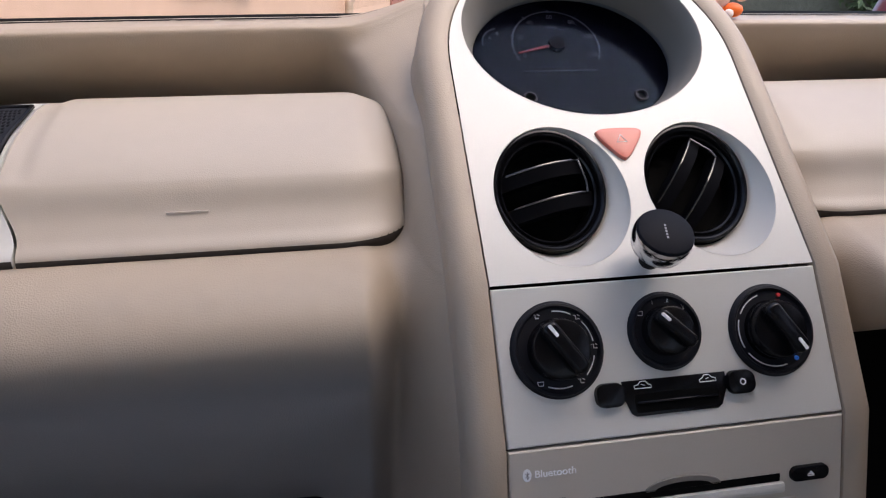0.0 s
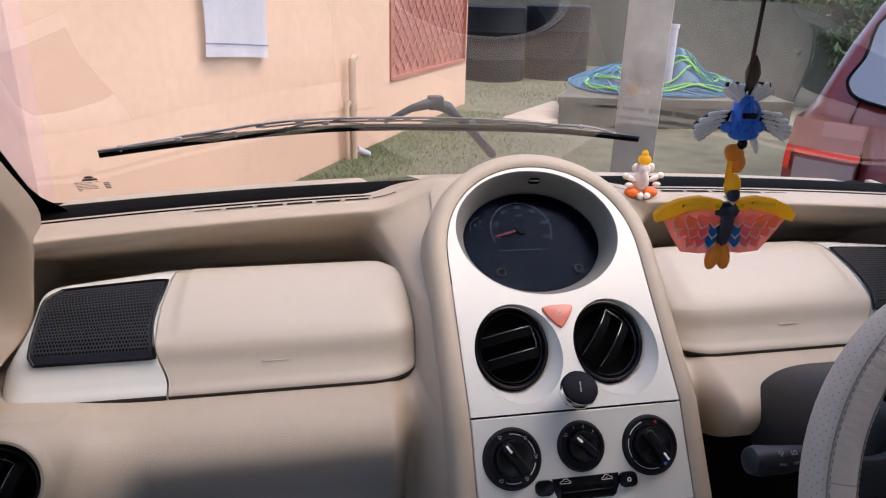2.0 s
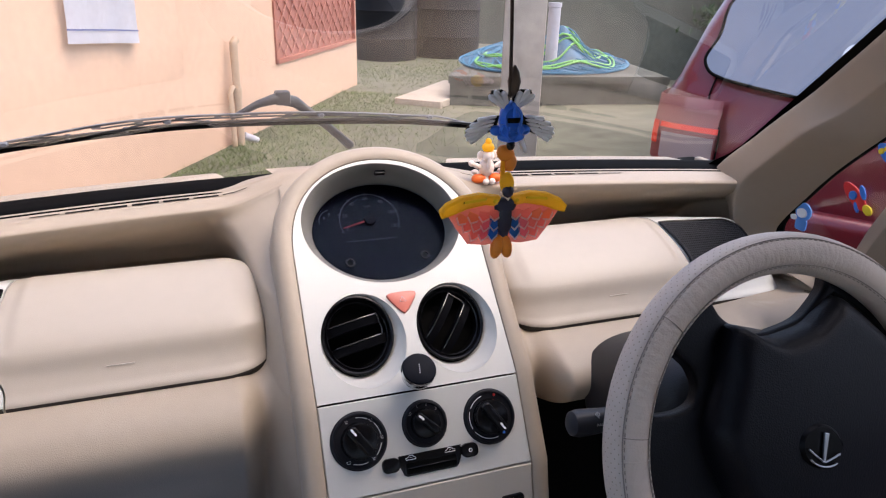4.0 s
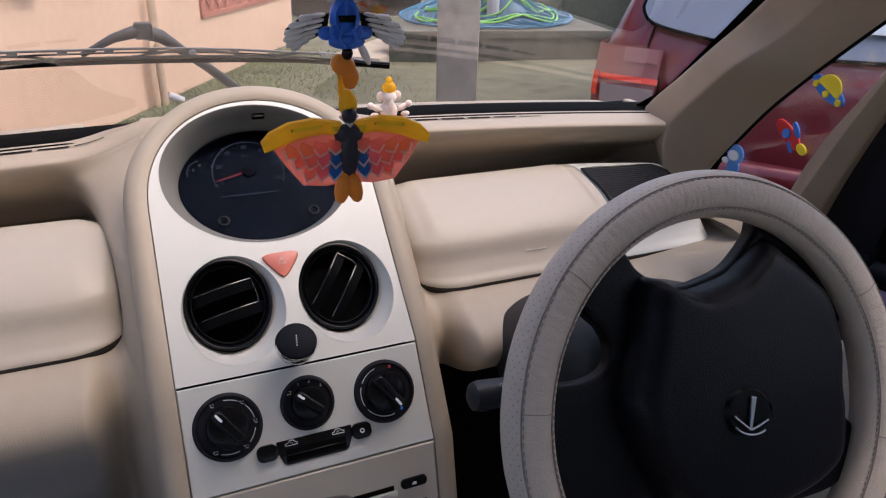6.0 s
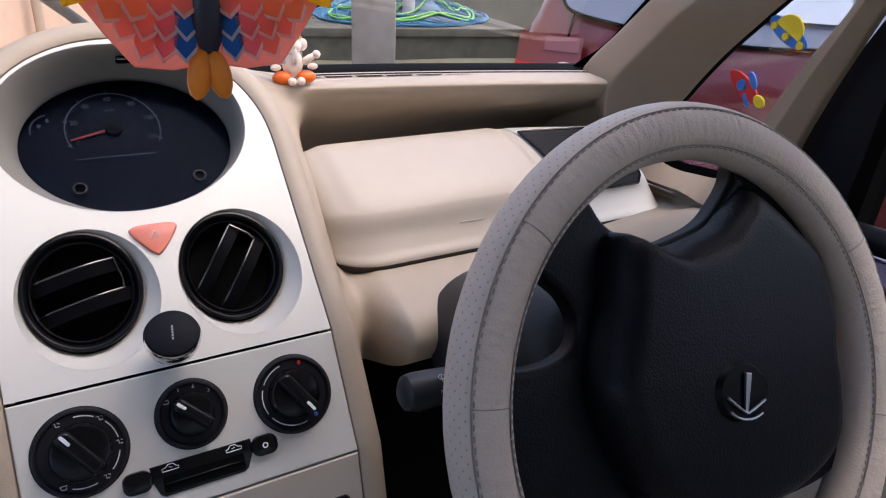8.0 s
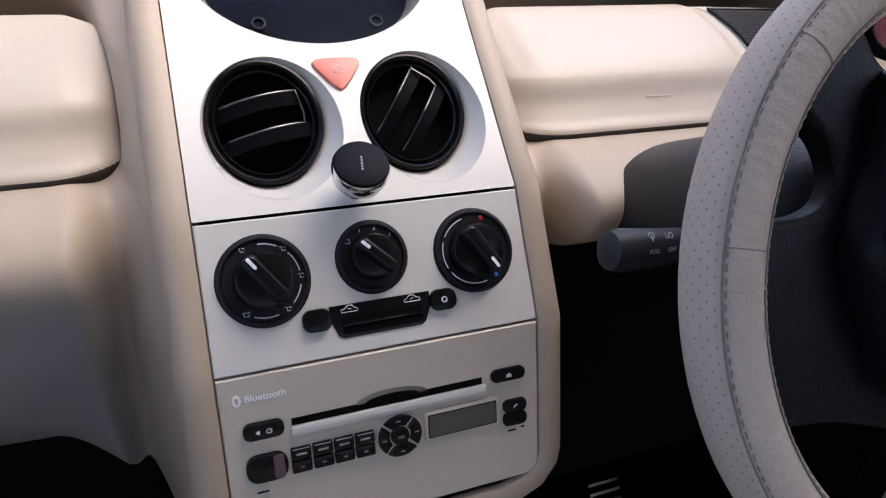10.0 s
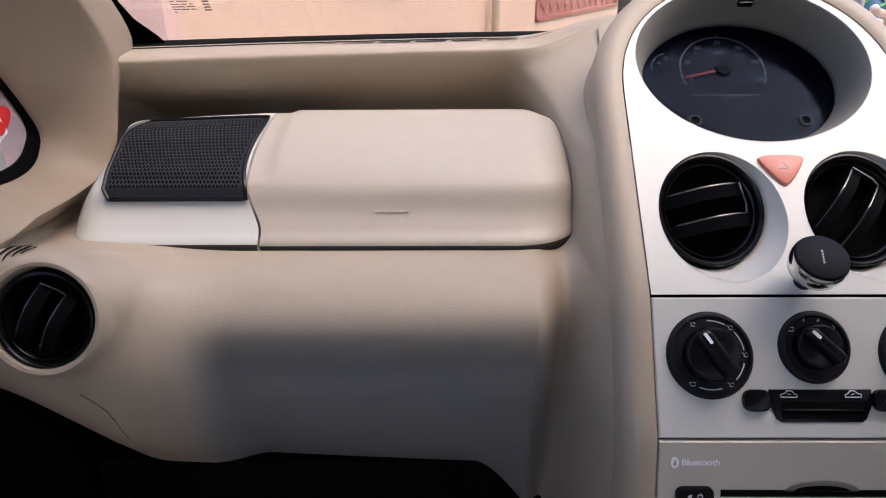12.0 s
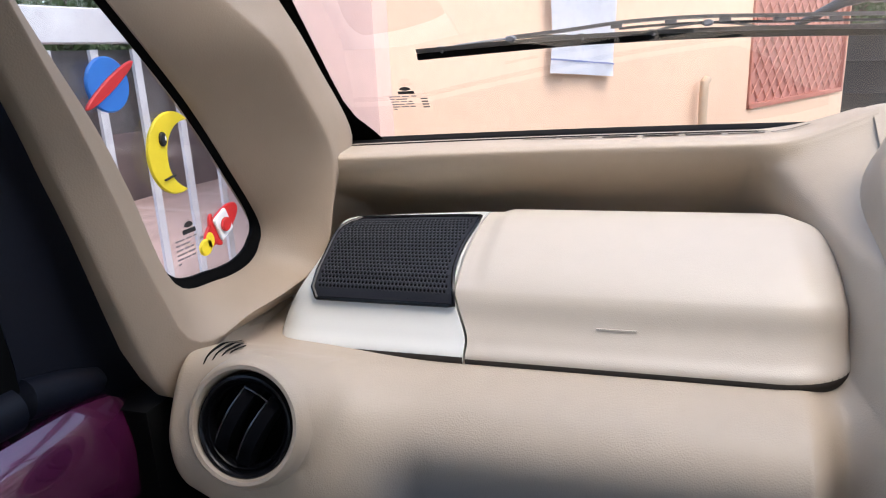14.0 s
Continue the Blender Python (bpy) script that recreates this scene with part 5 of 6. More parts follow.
bits.append(paint(tube([(0.0058 * math.cos(t), -0.0075 - 0.0005 * math.cos(t), 0.0550 + 0.0082 * math.sin(t)) for t in (math.tau * i / 16 for i in range(16))], 0.0011, 5, close=True), 0))
bits.append(paint(tube([V(0, -0.0062, 0.0655), V(0, -0.0088, 0.0610), V(0, -0.0092, 0.0570)], 0.0012, 6), 0))
bits.append(moved(flat([(-0.0078, 0.0515), (0.0078, 0.0515), (0.0098, 0.0475), (0.0060, 0.0420), (0.0, 0.0395), (-0.0060, 0.0420), (-0.0098, 0.0475)], 0, 0.005), Matrix.Translation(V(0, -0.005, 0))))
for s in (-1, 1):
    bits.append(paint(tube([V(s * 0.0028, -0.0090, 0.0500), V(s * 0.0045, -0.0092, 0.0455), V(s * 0.0010, -0.0092, 0.0415)], 0.0009, 5), 0))
    bits.append(blob((s * 0.0105, -0.002, 0.0470), 0.0040, 0, 1.2, 0.8, 0.9))
    # tail fan: three silver quills a side on a black web
    bits.append(flat([(s * x, z) for x, z in ((0.001, 0.0600), (0.0155, 0.0690), (0.0150, 0.0730), (0.007, 0.0735), (0.001, 0.0690))], 2, 0.0014))
    for a_, l_ in ((34, 0.0185), (50, 0.0175), (68, 0.0140)):
        q = V(math.cos(radians(a_)) * s, 0, math.sin(radians(a_)))
        bits.append(paint(tube([V(s * 0.0015, -0.0012, 0.0595) + q * l_ * k_ for k_ in (0.1, 0.5, 0.9, 1.0)], [0.0010, 0.0019, 0.0024, 0.0010], 6), 12))
    # wings: a black web and separate silver quills, notched half way
    bits.append(flat([(s * x, z) for x, z in ((0.008, 0.0565), (0.024, 0.0545), (0.0320, 0.0490), (0.0325, 0.0430), (0.0285, 0.0405), (0.0180, 0.0440), (0.010, 0.0480))], 2, 0.0016))
    for xa, za, xb, zb in ((0.0105, 0.0562, 0.0250, 0.0541), (0.0115, 0.0536, 0.0305, 0.0505), (0.0125, 0.0511, 0.0332, 0.0470), (0.0140, 0.0486, 0.0338, 0.0439), (0.0165, 0.0463, 0.0325, 0.0413), (0.0200, 0.0440, 0.0300, 0.0393)):
        for k0, k1, r_ in ((0.0, 0.52, 0.00110), (0.45, 1.0, 0.00145)):
            bits.append(paint(tube([V(s * (xa + (xb - xa) * k_), -0.0016 - 0.001 * (k0 > 0), za + (zb - za) * k_) for k_ in (k0, k0 + 0.1, k1 - 0.08, k1)], [0.4 * r_, r_, 1.15 * r_, 0.5 * r_], 7), 12))
# orange link and the winged figure below: plain body, printed wings
bits += [blob((-0.0015, 0, 0.0305), 0.0080, 7, 0.95, 0.5, 0.75, (0, 30, 0)), blob((0.002, 0, 0.0245), 0.0068, 7, 0.8, 0.55, 1.0), paint(tube([V(-0.003, 0, 0.034), V(-0.003, 0, 0.014)], 0.0020, 8), 3)]
bits += [blob((0, -0.002, 0.0105), 0.0064, 3, 0.85, 0.85, 1.25), blob((0, -0.0052, 0.0055), 0.0050, 5, 0.9, 0.7, 0.95), paint(tube([V(-0.005, -0.003, 0.0045), V(0, -0.007, 0.0), V(0.005, -0.003, 0.0045)], 0.0009, 5), 6)]
bits += [blob((0.0, -0.001, -0.006), 0.0085, 5, 1.05, 0.5, 0.75), blob((0.0, -0.001, -0.016), 0.0098, 5, 0.64, 0.5, 1.55)]
for s in (-1, 1):
    bits.append(flat([(s * x, z) for x, z in ((0.004, 0.0005), (0.020, 0.003), (0.034, 0.0012), (0.045, -0.0035), (0.050, -0.0085), (0.0485, -0.0135), (0.041, -0.0115), (0.030, -0.0075), (0.016, -0.0050), (0.004, -0.0065))], 3, 0.0065))
    bits.append(flat([(s * x, z) for x, z in ((0.014, 0.0012), (0.034, -0.0008), (0.0345, -0.0030), (0.014, -0.0012))], 8, 0.0078))
    bits.append(blob((s * 0.0085, -0.003, -0.0022), 0.0016, 8, 1.2, 0.5, 1.0))
    bits.append(flat([(s * x, z) for x, z in ((0.004, -0.006), (0.016, -0.005), (0.030, -0.0075), (0.044, -0.0115), (0.037, -0.022), (0.028, -0.0335), (0.014, -0.0350), (0.004, -0.0335))], 4, 0.0025))
    for n_, xa, za, xb, zb, w, h, a0, a1, cols, lift in ((3, 0.0090, -0.0265, 0.0235, -0.0262, 0.0082, 0.0105, 4, 26, (11, 10, 4), 0.0), (4, 0.0080, -0.0195, 0.0295, -0.0198, 0.0082, 0.0095, 5, 32, (11, 10, 4, 4), 0.0007), (4, 0.0080, -0.0125, 0.0340, -0.0145, 0.0088, 0.0080, 6, 34, (4, 4, 9, 9), 0.0014)):
        for i in range(n_):
            u = i / (n_ - 1)
            bits += feather(s * (xa + (xb - xa) * u), za + (zb - za) * u, w, h, s * (a0 + (a1 - a0) * u), cols[i], lift)
    bits.append(blob((s * 0.0035 - 0.001, -0.001, -0.0365), 0.0064, 7, 0.78, 0.75, 1.55, (0, -s * 14, 0)))
toy = tagged(part("hanging_toy", joined(*bits), TOY_MATS), "colourful winged plastic toy hung from the mirror", "hanging toy")
toy.location, toy.rotation_euler, toy.scale = (0.0, -0.2515, 1.2155), (0, 0, radians(-5)), (0.93, 1, 1)
cord = empty("mirror_cord", "thin brown cord with a bead below the mirror", "cord")
part("string", tube([V(-0.014, -0.273, 1.362), V(-0.007, -0.262, 1.325), V(-0.001, -0.252, 1.284)], 0.0012, 8), CORD, cord)
part("bead", moved(lathe([(0.0005, -0.010), (0.0035, -0.006), (0.0045, 0.0), (0.003, 0.006), (0.0006, 0.010)], 16), Matrix.Translation(V(0.001, -0.2525, 1.2945))), mat("brown_bead", (0.07, 0.045, 0.03), 0.5), cord)

# small seated figurine on the ledge: one plain shape
FIG = [mat("cream_resin", (0.86, 0.72, 0.64), 0.45), mat("orange_resin", (0.90, 0.17, 0.02), 0.45), GOLD]
parts_ = [blob((0, 0, 0.022), 0.013, 0, 0.9, 0.75, 1.1), blob((0, -0.004, 0.040), 0.010, 0, 0.9, 0.8, 0.9), blob((0, -0.010, 0.031), 0.0042, 0, 0.8, 0.8, 2.2), blob((0, -0.003, 0.052), 0.0095, 2, 0.95, 0.9, 0.8), blob((0, -0.003, 0.060), 0.005, 2, 0.9, 0.9, 1.1)]
for s in (-1, 1):
    parts_ += [blob((s * 0.013, -0.004, 0.008), 0.0095, 1, 1.15, 0.9, 0.75), blob((s * 0.011, -0.002, 0.041), 0.006, 0, 0.9, 0.4, 1.1), blob((s * 0.017, -0.004, 0.027), 0.0055, 0, 1.7, 0.7, 0.7, (0, -s * 25, 0)), blob((s * 0.025, -0.005, 0.031), 0.0045, 0), blob((s * 0.020, -0.006, 0.019), 0.0045, 0, 1.3, 0.8, 0.8), blob((s * 0.005, -0.012, 0.005), 0.005, 0, 0.9, 1, 0.9)]
figurine = tagged(part("figurine", joined(*parts_), FIG), "small cream and orange seated resin figurine", "figurine")
figurine.location = (0.178, 0.203, 1.0805)


# stickers on the quarter windows
def sticker(name, label, s, y, z, pieces, mats):
    """Soft foam shapes stuck on the inside of a quarter window; drawn in the window's plane, x towards the front."""
    bms = [paint(prism(loop, h, h + 0.002, 0.0008, 1), k) for loop, h, k in pieces]
    ob = part(name, joined(*bms), mats)
    ob.data.transform(Matrix(((0, 0, -s, s * 0.6080), (1, 0, 0, y), (0, 1, 0, z), (0, 0, 0, 1))))
    return tagged(ob, label, "sticker", "window stickers")


INK = mat("black_ink", (0.01, 0.01, 0.01), 0.6)


moon = [(0.028 * math.cos(radians(a)), 0.029 * math.sin(radians(a))) for a in range(60, 301, 10)] + [(0.0135 + 0.0215 * math.cos(radians(a)), 0.0240 * math.sin(radians(a))) for a in range(252, 107, -12)]
moon = turned(moon, -11)
sticker("moon_sticker", "yellow foam crescent moon sticker on the window", -1, -0.023, 1.1025, [(moon, 0, 0), (ellipse(-0.012, 0.011, 0.0035, 0.005, 16), 0.002, 1), (ellipse(-0.0105, 0.0115, 0.0015, 0.0025, 12), 0.0022, 2), (turned(round_rect(-0.006, -0.0006, 0.006, 0.0006, 0.0005, 2), 10, -0.010, -0.016), 0.002, 1)], [YELLOW, INK, WHITE])
sticker("planet_sticker", "blue foam planet sticker with a red ring", -1, -0.0755, 1.152, [(ellipse(0, 0, 0.018, 0.017, 28), 0, 0), (turned(ellipse(0, 0, 0.0265, 0.0038, 28), 31), 0.002, 1)], [BLUE, RED])
sticker("rocket_sticker", "red and white foam rocket sticker", -1, 0.020, 1.040, [(turned(ellipse(0, 0, 0.026, 0.0105, 28), 24), 0, 0), (turned(round_rect(-0.009, -0.0100, 0.009, 0.0100, 0.002), 24), 0.002, 1), (turned(ellipse(0, 0, 0.0060, 0.0055, 18), 24, 0.0005, 0.0), 0.0045, 0), (turned(ellipse(0, 0, 0.0055, 0.0026, 16), 75, -0.014, 0.006), 0.0005, 0), (turned(ellipse(0, 0, 0.0055, 0.0026, 16), -30, -0.007, -0.0125), 0.0005, 0), (ellipse(-0.024, -0.0125, 0.0075, 0.0065, 16), 0.001, 2), (ellipse(-0.018, -0.0085, 0.0050, 0.0065, 16), 0.001, 2)], [RED, WHITE, YELLOW])
sticker("saucer_sticker", "yellow and blue foam flying saucer sticker", 1, -0.067, 1.159, [(turned(ellipse(0, 0, 0.026, 0.010, 28), 28), 0, 1), (turned([(0.017 * math.cos(radians(a)), 0.018 * math.sin(radians(a))) for a in range(0, 181, 12)], 28), 0.001, 0), (ellipse(-0.017, -0.011, 0.004, 0.004, 12), 0.002, 0), (ellipse(0.0, -0.004, 0.004, 0.004, 12), 0.0032, 0), (ellipse(0.016, 0.005, 0.004, 0.004, 12), 0.002, 0)], [YELLOW, BLUE])
sticker("rocket_sticker", "red and blue foam rocket sticker", 1, -0.030, 1.098, [(turned(ellipse(0, 0, 0.024, 0.0095, 28), -146), 0, 0), (ellipse(0.002, 0.001, 0.006, 0.006, 18), 0.002, 1), (turned(ellipse(0, 0, 0.010, 0.004, 16), 60, -0.010, 0.008), 0.0005, 1), (turned(ellipse(0, 0, 0.008, 0.006, 16), 34, -0.023, -0.012), 0.001, 2), (turned(ellipse(0, 0, 0.008, 0.003, 16), 60, -0.006, -0.013), 0.0005, 1)], [RED, BLUE, YELLOW])
sticker("space_sticker", "pale blue and white rounded foam sticker", 1, 0.043, 1.046, [(ellipse(0, 0.006, 0.014, 0.013, 24), 0, 0), (ellipse(0.001, 0.004, 0.009, 0.007, 20), 0.002, 1), (round_rect(-0.010, -0.022, 0.010, -0.004, 0.005), 0, 0), (ellipse(0.014, -0.006, 0.006, 0.004, 14), 0.001, 1)], [mat("pale_blue_foam", (0.10, 0.30, 0.70), 0.5), WHITE])


GREY_INK = mat("grey_ink", (0.22, 0.18, 0.17), 0.7)


def etched(name, m, w):
    """Printed maker's stamp on glass: an arched badge and rows of tiny bars."""
    st = empty(name, "small black printed stamp on the window glass", "print", "glass stamps")
    part("badge", moved(prism([(0.15 * w * math.cos(radians(a)), 0.10 * w * math.sin(radians(a))) for a in range(0, 181, 15)] + [(-0.05 * w, -0.03 * w), (0.05 * w, -0.03 * w)], 0, 0.0004), m), INK, st)
    part("bar", moved(prism(round_rect(-0.22 * w, -0.16 * w, 0.22 * w, -0.06 * w, 0.01 * w, 1), 0, 0.0004), m), INK, st)
    for i, words in enumerate(((0.3, 0.2, 0.14), (0.12, 0.3), (0.22, 0.16, 0.1), (0.34, 0.22), (0.18, 0.2, 0.14), (0.1,))):
        x0 = -0.5 * w
        for wd in words:
            part("bar", moved(prism(round_rect(x0, -0.27 * w - 0.10 * w * i, x0 + wd * w, -0.235 * w - 0.10 * w * i, 0.004 * w, 1), 0, 0.0003), m), GREY_INK, st)
            x0 += (wd + 0.05) * w
    for i in range(4):
        part("bar", moved(prism(round_rect(0.33 * w, -0.72 * w + 0.11 * w * i, 0.52 * w, -0.67 * w + 0.11 * w * i, 0.02 * w, 2), 0, 0.0003), m), GREY_INK, st)
    return st


sl = V(0, -0.95, 1).normalized()
xr = V(1, 0.27, 0).normalized()
nn = xr.cross(sl)
etched("glass_stamp", Matrix(((xr.x, sl.x, nn.x, -0.500), (xr.y, sl.y, nn.y, screen_y(0.507, 1.132) - 0.004), (xr.z, sl.z, nn.z, 1.132), (0, 0, 0, 1))), 0.034)
etched("glass_stamp", Matrix(((0, 0, 1, -0.6085), (1, 0, 0, -0.018), (0, 1, 0, 1.048), (0, 0, 0, 1))), 0.034)

# wiper outside the windscreen
wiper = empty("windscreen_wiper", "grey-black windscreen wiper parked across the glass", "wiper")


def on_screen(x, z, out):
    return V(x, screen_y(x, z) + out + 0.004 - 0.016 * smooth_step(-0.2, -0.48, x), z)


WIPER = mat("weathered_grey_metal", (0.17, 0.175, 0.19), 0.5)
WIPER_ARM = mat("satin_black_arm", (0.03, 0.031, 0.034), 0.4)
WIPER_DARK = mat("weathered_black_metal", (0.06, 0.062, 0.068), 0.5)
line = [(-0.481, 1.1590), (-0.438, 1.1612), (-0.36, 1.1648), (-0.313, 1.1658), (-0.24, 1.1662), (-0.17, 1.1648), (-0.097, 1.162), (0.06, 1.155), (0.13, 1.149), (0.205, 1.141)]
pts = [(p.x, p.y) for p in spline([(a, b, 0) for a, b in line], 5)]


def blade_z(x):
    return min((abs(a - x), b) for a, b in pts)[1]


part("blade", grid([[on_screen(x, z + dz, o) for o, dz in ((0.006, -0.0014), (0.012, -0.0018), (0.015, 0.0034), (0.008, 0.0038))] for x, z in pts], close_u=True, cap=True), RUBBER, wiper)
part("blade_spine", grid([[on_screen(x, z + dz, o) for o, dz in ((0.009, 0.0042), (0.017, 0.0038), (0.017, 0.0072), (0.009, 0.0076))] for x, z in pts], close_u=True, cap=True), WIPER_DARK, wiper)
# bridges that carry the blade, each a small bow between two claws
for x0, x1, rise, r in ((-0.462, -0.345, 0.0036, 0.0011), (-0.285, -0.190, 0.0060, 0.0013), (-0.105, 0.02, 0.0075, 0.0015), (0.06, 0.17, 0.0075, 0.0014)):
    bow = []
    for k in range(9):
        x = x0 + (x1 - x0) * k / 8
        bow.append(on_screen(x, blade_z(x) + 0.006 + rise * math.sin(math.pi * k / 8) ** 0.8, 0.017))
    part("yoke", tube(bow, r, 8), WIPER, wiper)
    part("rivet", moved(domed(ellipse(0, 0, 0.0050, 0.0030, 16), 0, 0.0015, 0, 0, 2), Matrix.Translation(on_screen((x0 + x1) / 2, blade_z((x0 + x1) / 2) + 0.0055 + rise, 0.013)) @ pose(0, 0, 0, 90, 0, 0)), WIPER, wiper)
    for x in (x0, x1):
        part("claw", moved(box(-0.003, -0.004, -0.003, 0.003, 0.004, 0.003, 0.0008, 1), Matrix.Translation(on_screen(x, blade_z(x) + 0.0055, 0.014))), WIPER, wiper)
# main bridge with its slotted web
main = [(-0.402, 1.1728), (-0.36, 1.1762), (-0.313, 1.1808), (-0.2644, 1.1826), (-0.22, 1.1822), (-0.175, 1.1805), (-0.10, 1.178), (0.0, 1.172), (0.115, 1.1615)]
mp = [(p.x, p.y) for p in spline([(a, b, 0) for a, b in main], 4)]
part("bridge", grid([[on_screen(x, z + dz, o) for o, dz in ((0.014, -0.0006), (0.022, -0.0010), (0.022, 0.0016), (0.014, 0.0020))] for x, z in mp], close_u=True, cap=True), WIPER, wiper)
low = [(x, z) for x, z in mp if -0.32 < x < 0.06]
part("bridge_flange", grid([[on_screen(x, z + dz, o) for o, dz in ((0.016, -0.0052), (0.021, -0.0056), (0.021, -0.0036), (0.016, -0.0034))] for x, z in low], close_u=True, cap=True), WIPER_DARK, wiper)
for i in range(8):
    x = -0.315 + 0.046 * i
    z = min((abs(a - x), b) for a, b in mp)[1]
    part("web", moved(box(-0.005, -0.0015, -0.0042, 0.005, 0.0015, 0.0002), Matrix.Translation(on_screen(x, z, 0.019))), WIPER, wiper)
part("arm", tube([on_screen(-0.16, 1.172, 0.028), on_screen(-0.125, 1.190, 0.036), on_screen(-0.10, 1.197, 0.04), on_screen(-0.075, 1.190, 0.04), on_screen(-0.05, 1.168, 0.04), on_screen(-0.02, 1.140, 0.05), on_screen(0.02, 1.10, 0.06)], [0.003, 0.005, 0.0075, 0.008, 0.006, 0.006, 0.007], 10), WIPER_ARM, wiper)
part("knuckle", moved(box(-0.010, -0.010, -0.008, 0.010, 0.010, 0.010, 0.003), Matrix.Translation(on_screen(-0.092, 1.196, 0.042))), WIPER_ARM, wiper)
bonnet = [[V(x, edge_y(x) + a, 1.06 - b) for a, b in ((0.13, 0.005), (0.17, 0.015), (0.3, 0.06), (0.6, 0.16), (0.75, 0.3), (0.8, 0.6))] for x in (-0.66 + 1.32 * i / 20 for i in range(21))]
tagged(part("bonnet", grid(bonnet), PURPLE), "short purple car bonnet below the windscreen", "bonnet", kind="structure")


# ---- yard outside ----
def ground_z(x, y):
    return 0.45 * smooth_step(1.0, 2.2, y) * smooth_step(4.2, 2.6, x - 0.3 * max(0, y - 2)) + 0.02 * noise.noise(V(x * 0.8, y * 0.8, 0))


def sheet(a, b):
    return [a + (b - a) * i / 80 for i in range(81)]


gx = [-400, -100, -30] + sheet(-8, 12) + [40, 120, 400]
gy = [-400, -100, -30] + sheet(-8, 14) + [40, 120, 400]
tagged(part("ground", grid([[V(x, y, ground_z(x, y)) for x in gx] for y in gy]), SOIL), "bare earth yard with patchy grass", "ground", kind="structure")

house = empty("house", "peach plastered house with a red grille window", "house")
HD, HN = V(0.5, 0.866, 0), V(0.866, -0.5, 0)
C0 = V(-0.756, 1.99, 0)
HM_ = Matrix(((HD.x, 0, HN.x, C0.x), (HD.y, 0, HN.y, C0.y), (0, 1, 0, 0), (0, 0, 0, 1)))
W0, W1, WB, WT = 1.995, 3.54, 0.805, 1.95


def plate(outer_, holes_, depth):
    """A wall with openings through it."""
    bm = holed(outer_, holes_)
    up = bmesh.ops.extrude_face_region(bm, geom=bm.faces[:])
    bmesh.ops.translate(bm, vec=(0, 0, -depth), verts=[v for v in up["geom"] if isinstance(v, bmesh.types.BMVert)])
    return bm


part("wall", moved(plate([(-0.605, 0.2), (3.59, 0.2), (3.59, 2.8), (-0.605, 2.8)], [[(W0, WB), (W1, WB), (W1, WT), (W0, WT)]], 0.18), HM_), PLASTER, house, smooth=False)
part("wall", moved(box(0, 0.2, -3.0, 0.18, 2.8, -0.19), HM_ @ pose(3.41, 0, 0)), PLASTER, house, smooth=False)
# Unseen back of the room; its dimness is put into the plaster's colour.
part("room_back", moved(box(0.1, 0.2, -1.2, 3.4, 2.7, -1.1), HM_), mat("room_shade_plaster", (0.42, 0.26, 0.2), 0.9), house)
part("roof_slab", moved(box(-0.6, 2.8, -3.2, 3.8, 2.9, 0.12), HM_), CONCRETE, house)
win = part("window_frame", moved(joined(box(W0, WB, -0.06, W0 + 0.025, WT, 0.012), box(W1 - 0.025, WB, -0.06, W1, WT, 0.012), box(W0, WB, -0.06, W1, WB + 0.025, 0.012), box(W0, WT - 0.025, -0.06, W1, WT, 0.012)), HM_), GRILLE_RED, house)
part("shutter", moved(box(W0 + 0.02, WB + 0.02, -0.03, W1 - 0.02, WT - 0.02, -0.015), HM_), mat("faded_red_shutter", (0.42, 0.175, 0.13), 0.6, spread=0.1), win)
bars = []
n_ = 13
for i in range(-n_, n_ + 1):
    for sgn in (1, -1):
        x0, y0, dx, dy = W0 + (W1 - W0) * i / n_, WB, (W1 - W0) * 0.75, sgn * (WT - WB) * 1.0
        if sgn < 0:
            y0 = WT
        t0 = max(0.0, (W0 - x0) / dx)
        t1 = min(1.0, (W1 - x0) / dx)
        if t1 > t0:
            bars.append(tube([(x0 + dx * t0, y0 + dy * t0, -0.008), (x0 + dx * t1, y0 + dy * t1, -0.008)], 0.0042, 5))
tagged(part("grille", moved(joined(*bars), HM_), mat("pale_red_lattice", (0.47, 0.21, 0.155), 0.6), win), kind="stuff")

pipe = empty("wall_pipe", "tan waste pipe with a bend on the house wall", "pipe")
PX = 1.378
part("upright", moved(tube([(PX, 0.42, 0.05), (PX, 0.72, 0.05), (PX, 0.94, 0.05), (PX + 0.004, 0.985, 0.05), (PX + 0.03, 1.0, 0.05)], [0.020, 0.020, 0.021, 0.021, 0.021], 14), HM_), PIPE_TAN, pipe)
part("branch", moved(tube([(PX - 0.055, 0.42, 0.04), (PX - 0.055, 0.74, 0.04), (PX - 0.03, 0.77, 0.045)], 0.014, 12), HM_), PIPE_TAN, pipe)
part("collar", moved(tube([(PX, 0.70, 0.05), (PX, 0.76, 0.05)], 0.025, 14), HM_), PIPE_TAN, pipe)
part("outlet", moved(tube([(PX + 0.02, 0.50, 0.06), (PX + 0.09, 0.46, 0.10)], 0.018, 10), HM_), WHITE_PAINT, pipe)

cloth = empty("hung_cloth", "white cloth with a blue hem hung on the wall", "cloth")
rows = []
for i in range(17):
    u = i / 16
    rows.append([(0.20 + 0.43 * u + 0.01 * math.sin(9 * v + u * 4), 1.085 - 0.033 * u + 0.80 * v, 0.03 + 0.006 * math.sin(u * 17 + 2 * v) + 0.006 * math.sin(u * 9)) for v in (j / 10 for j in range(11))])
part("sheet", moved(grid(rows), HM_), CLOTH_WHITE, cloth)
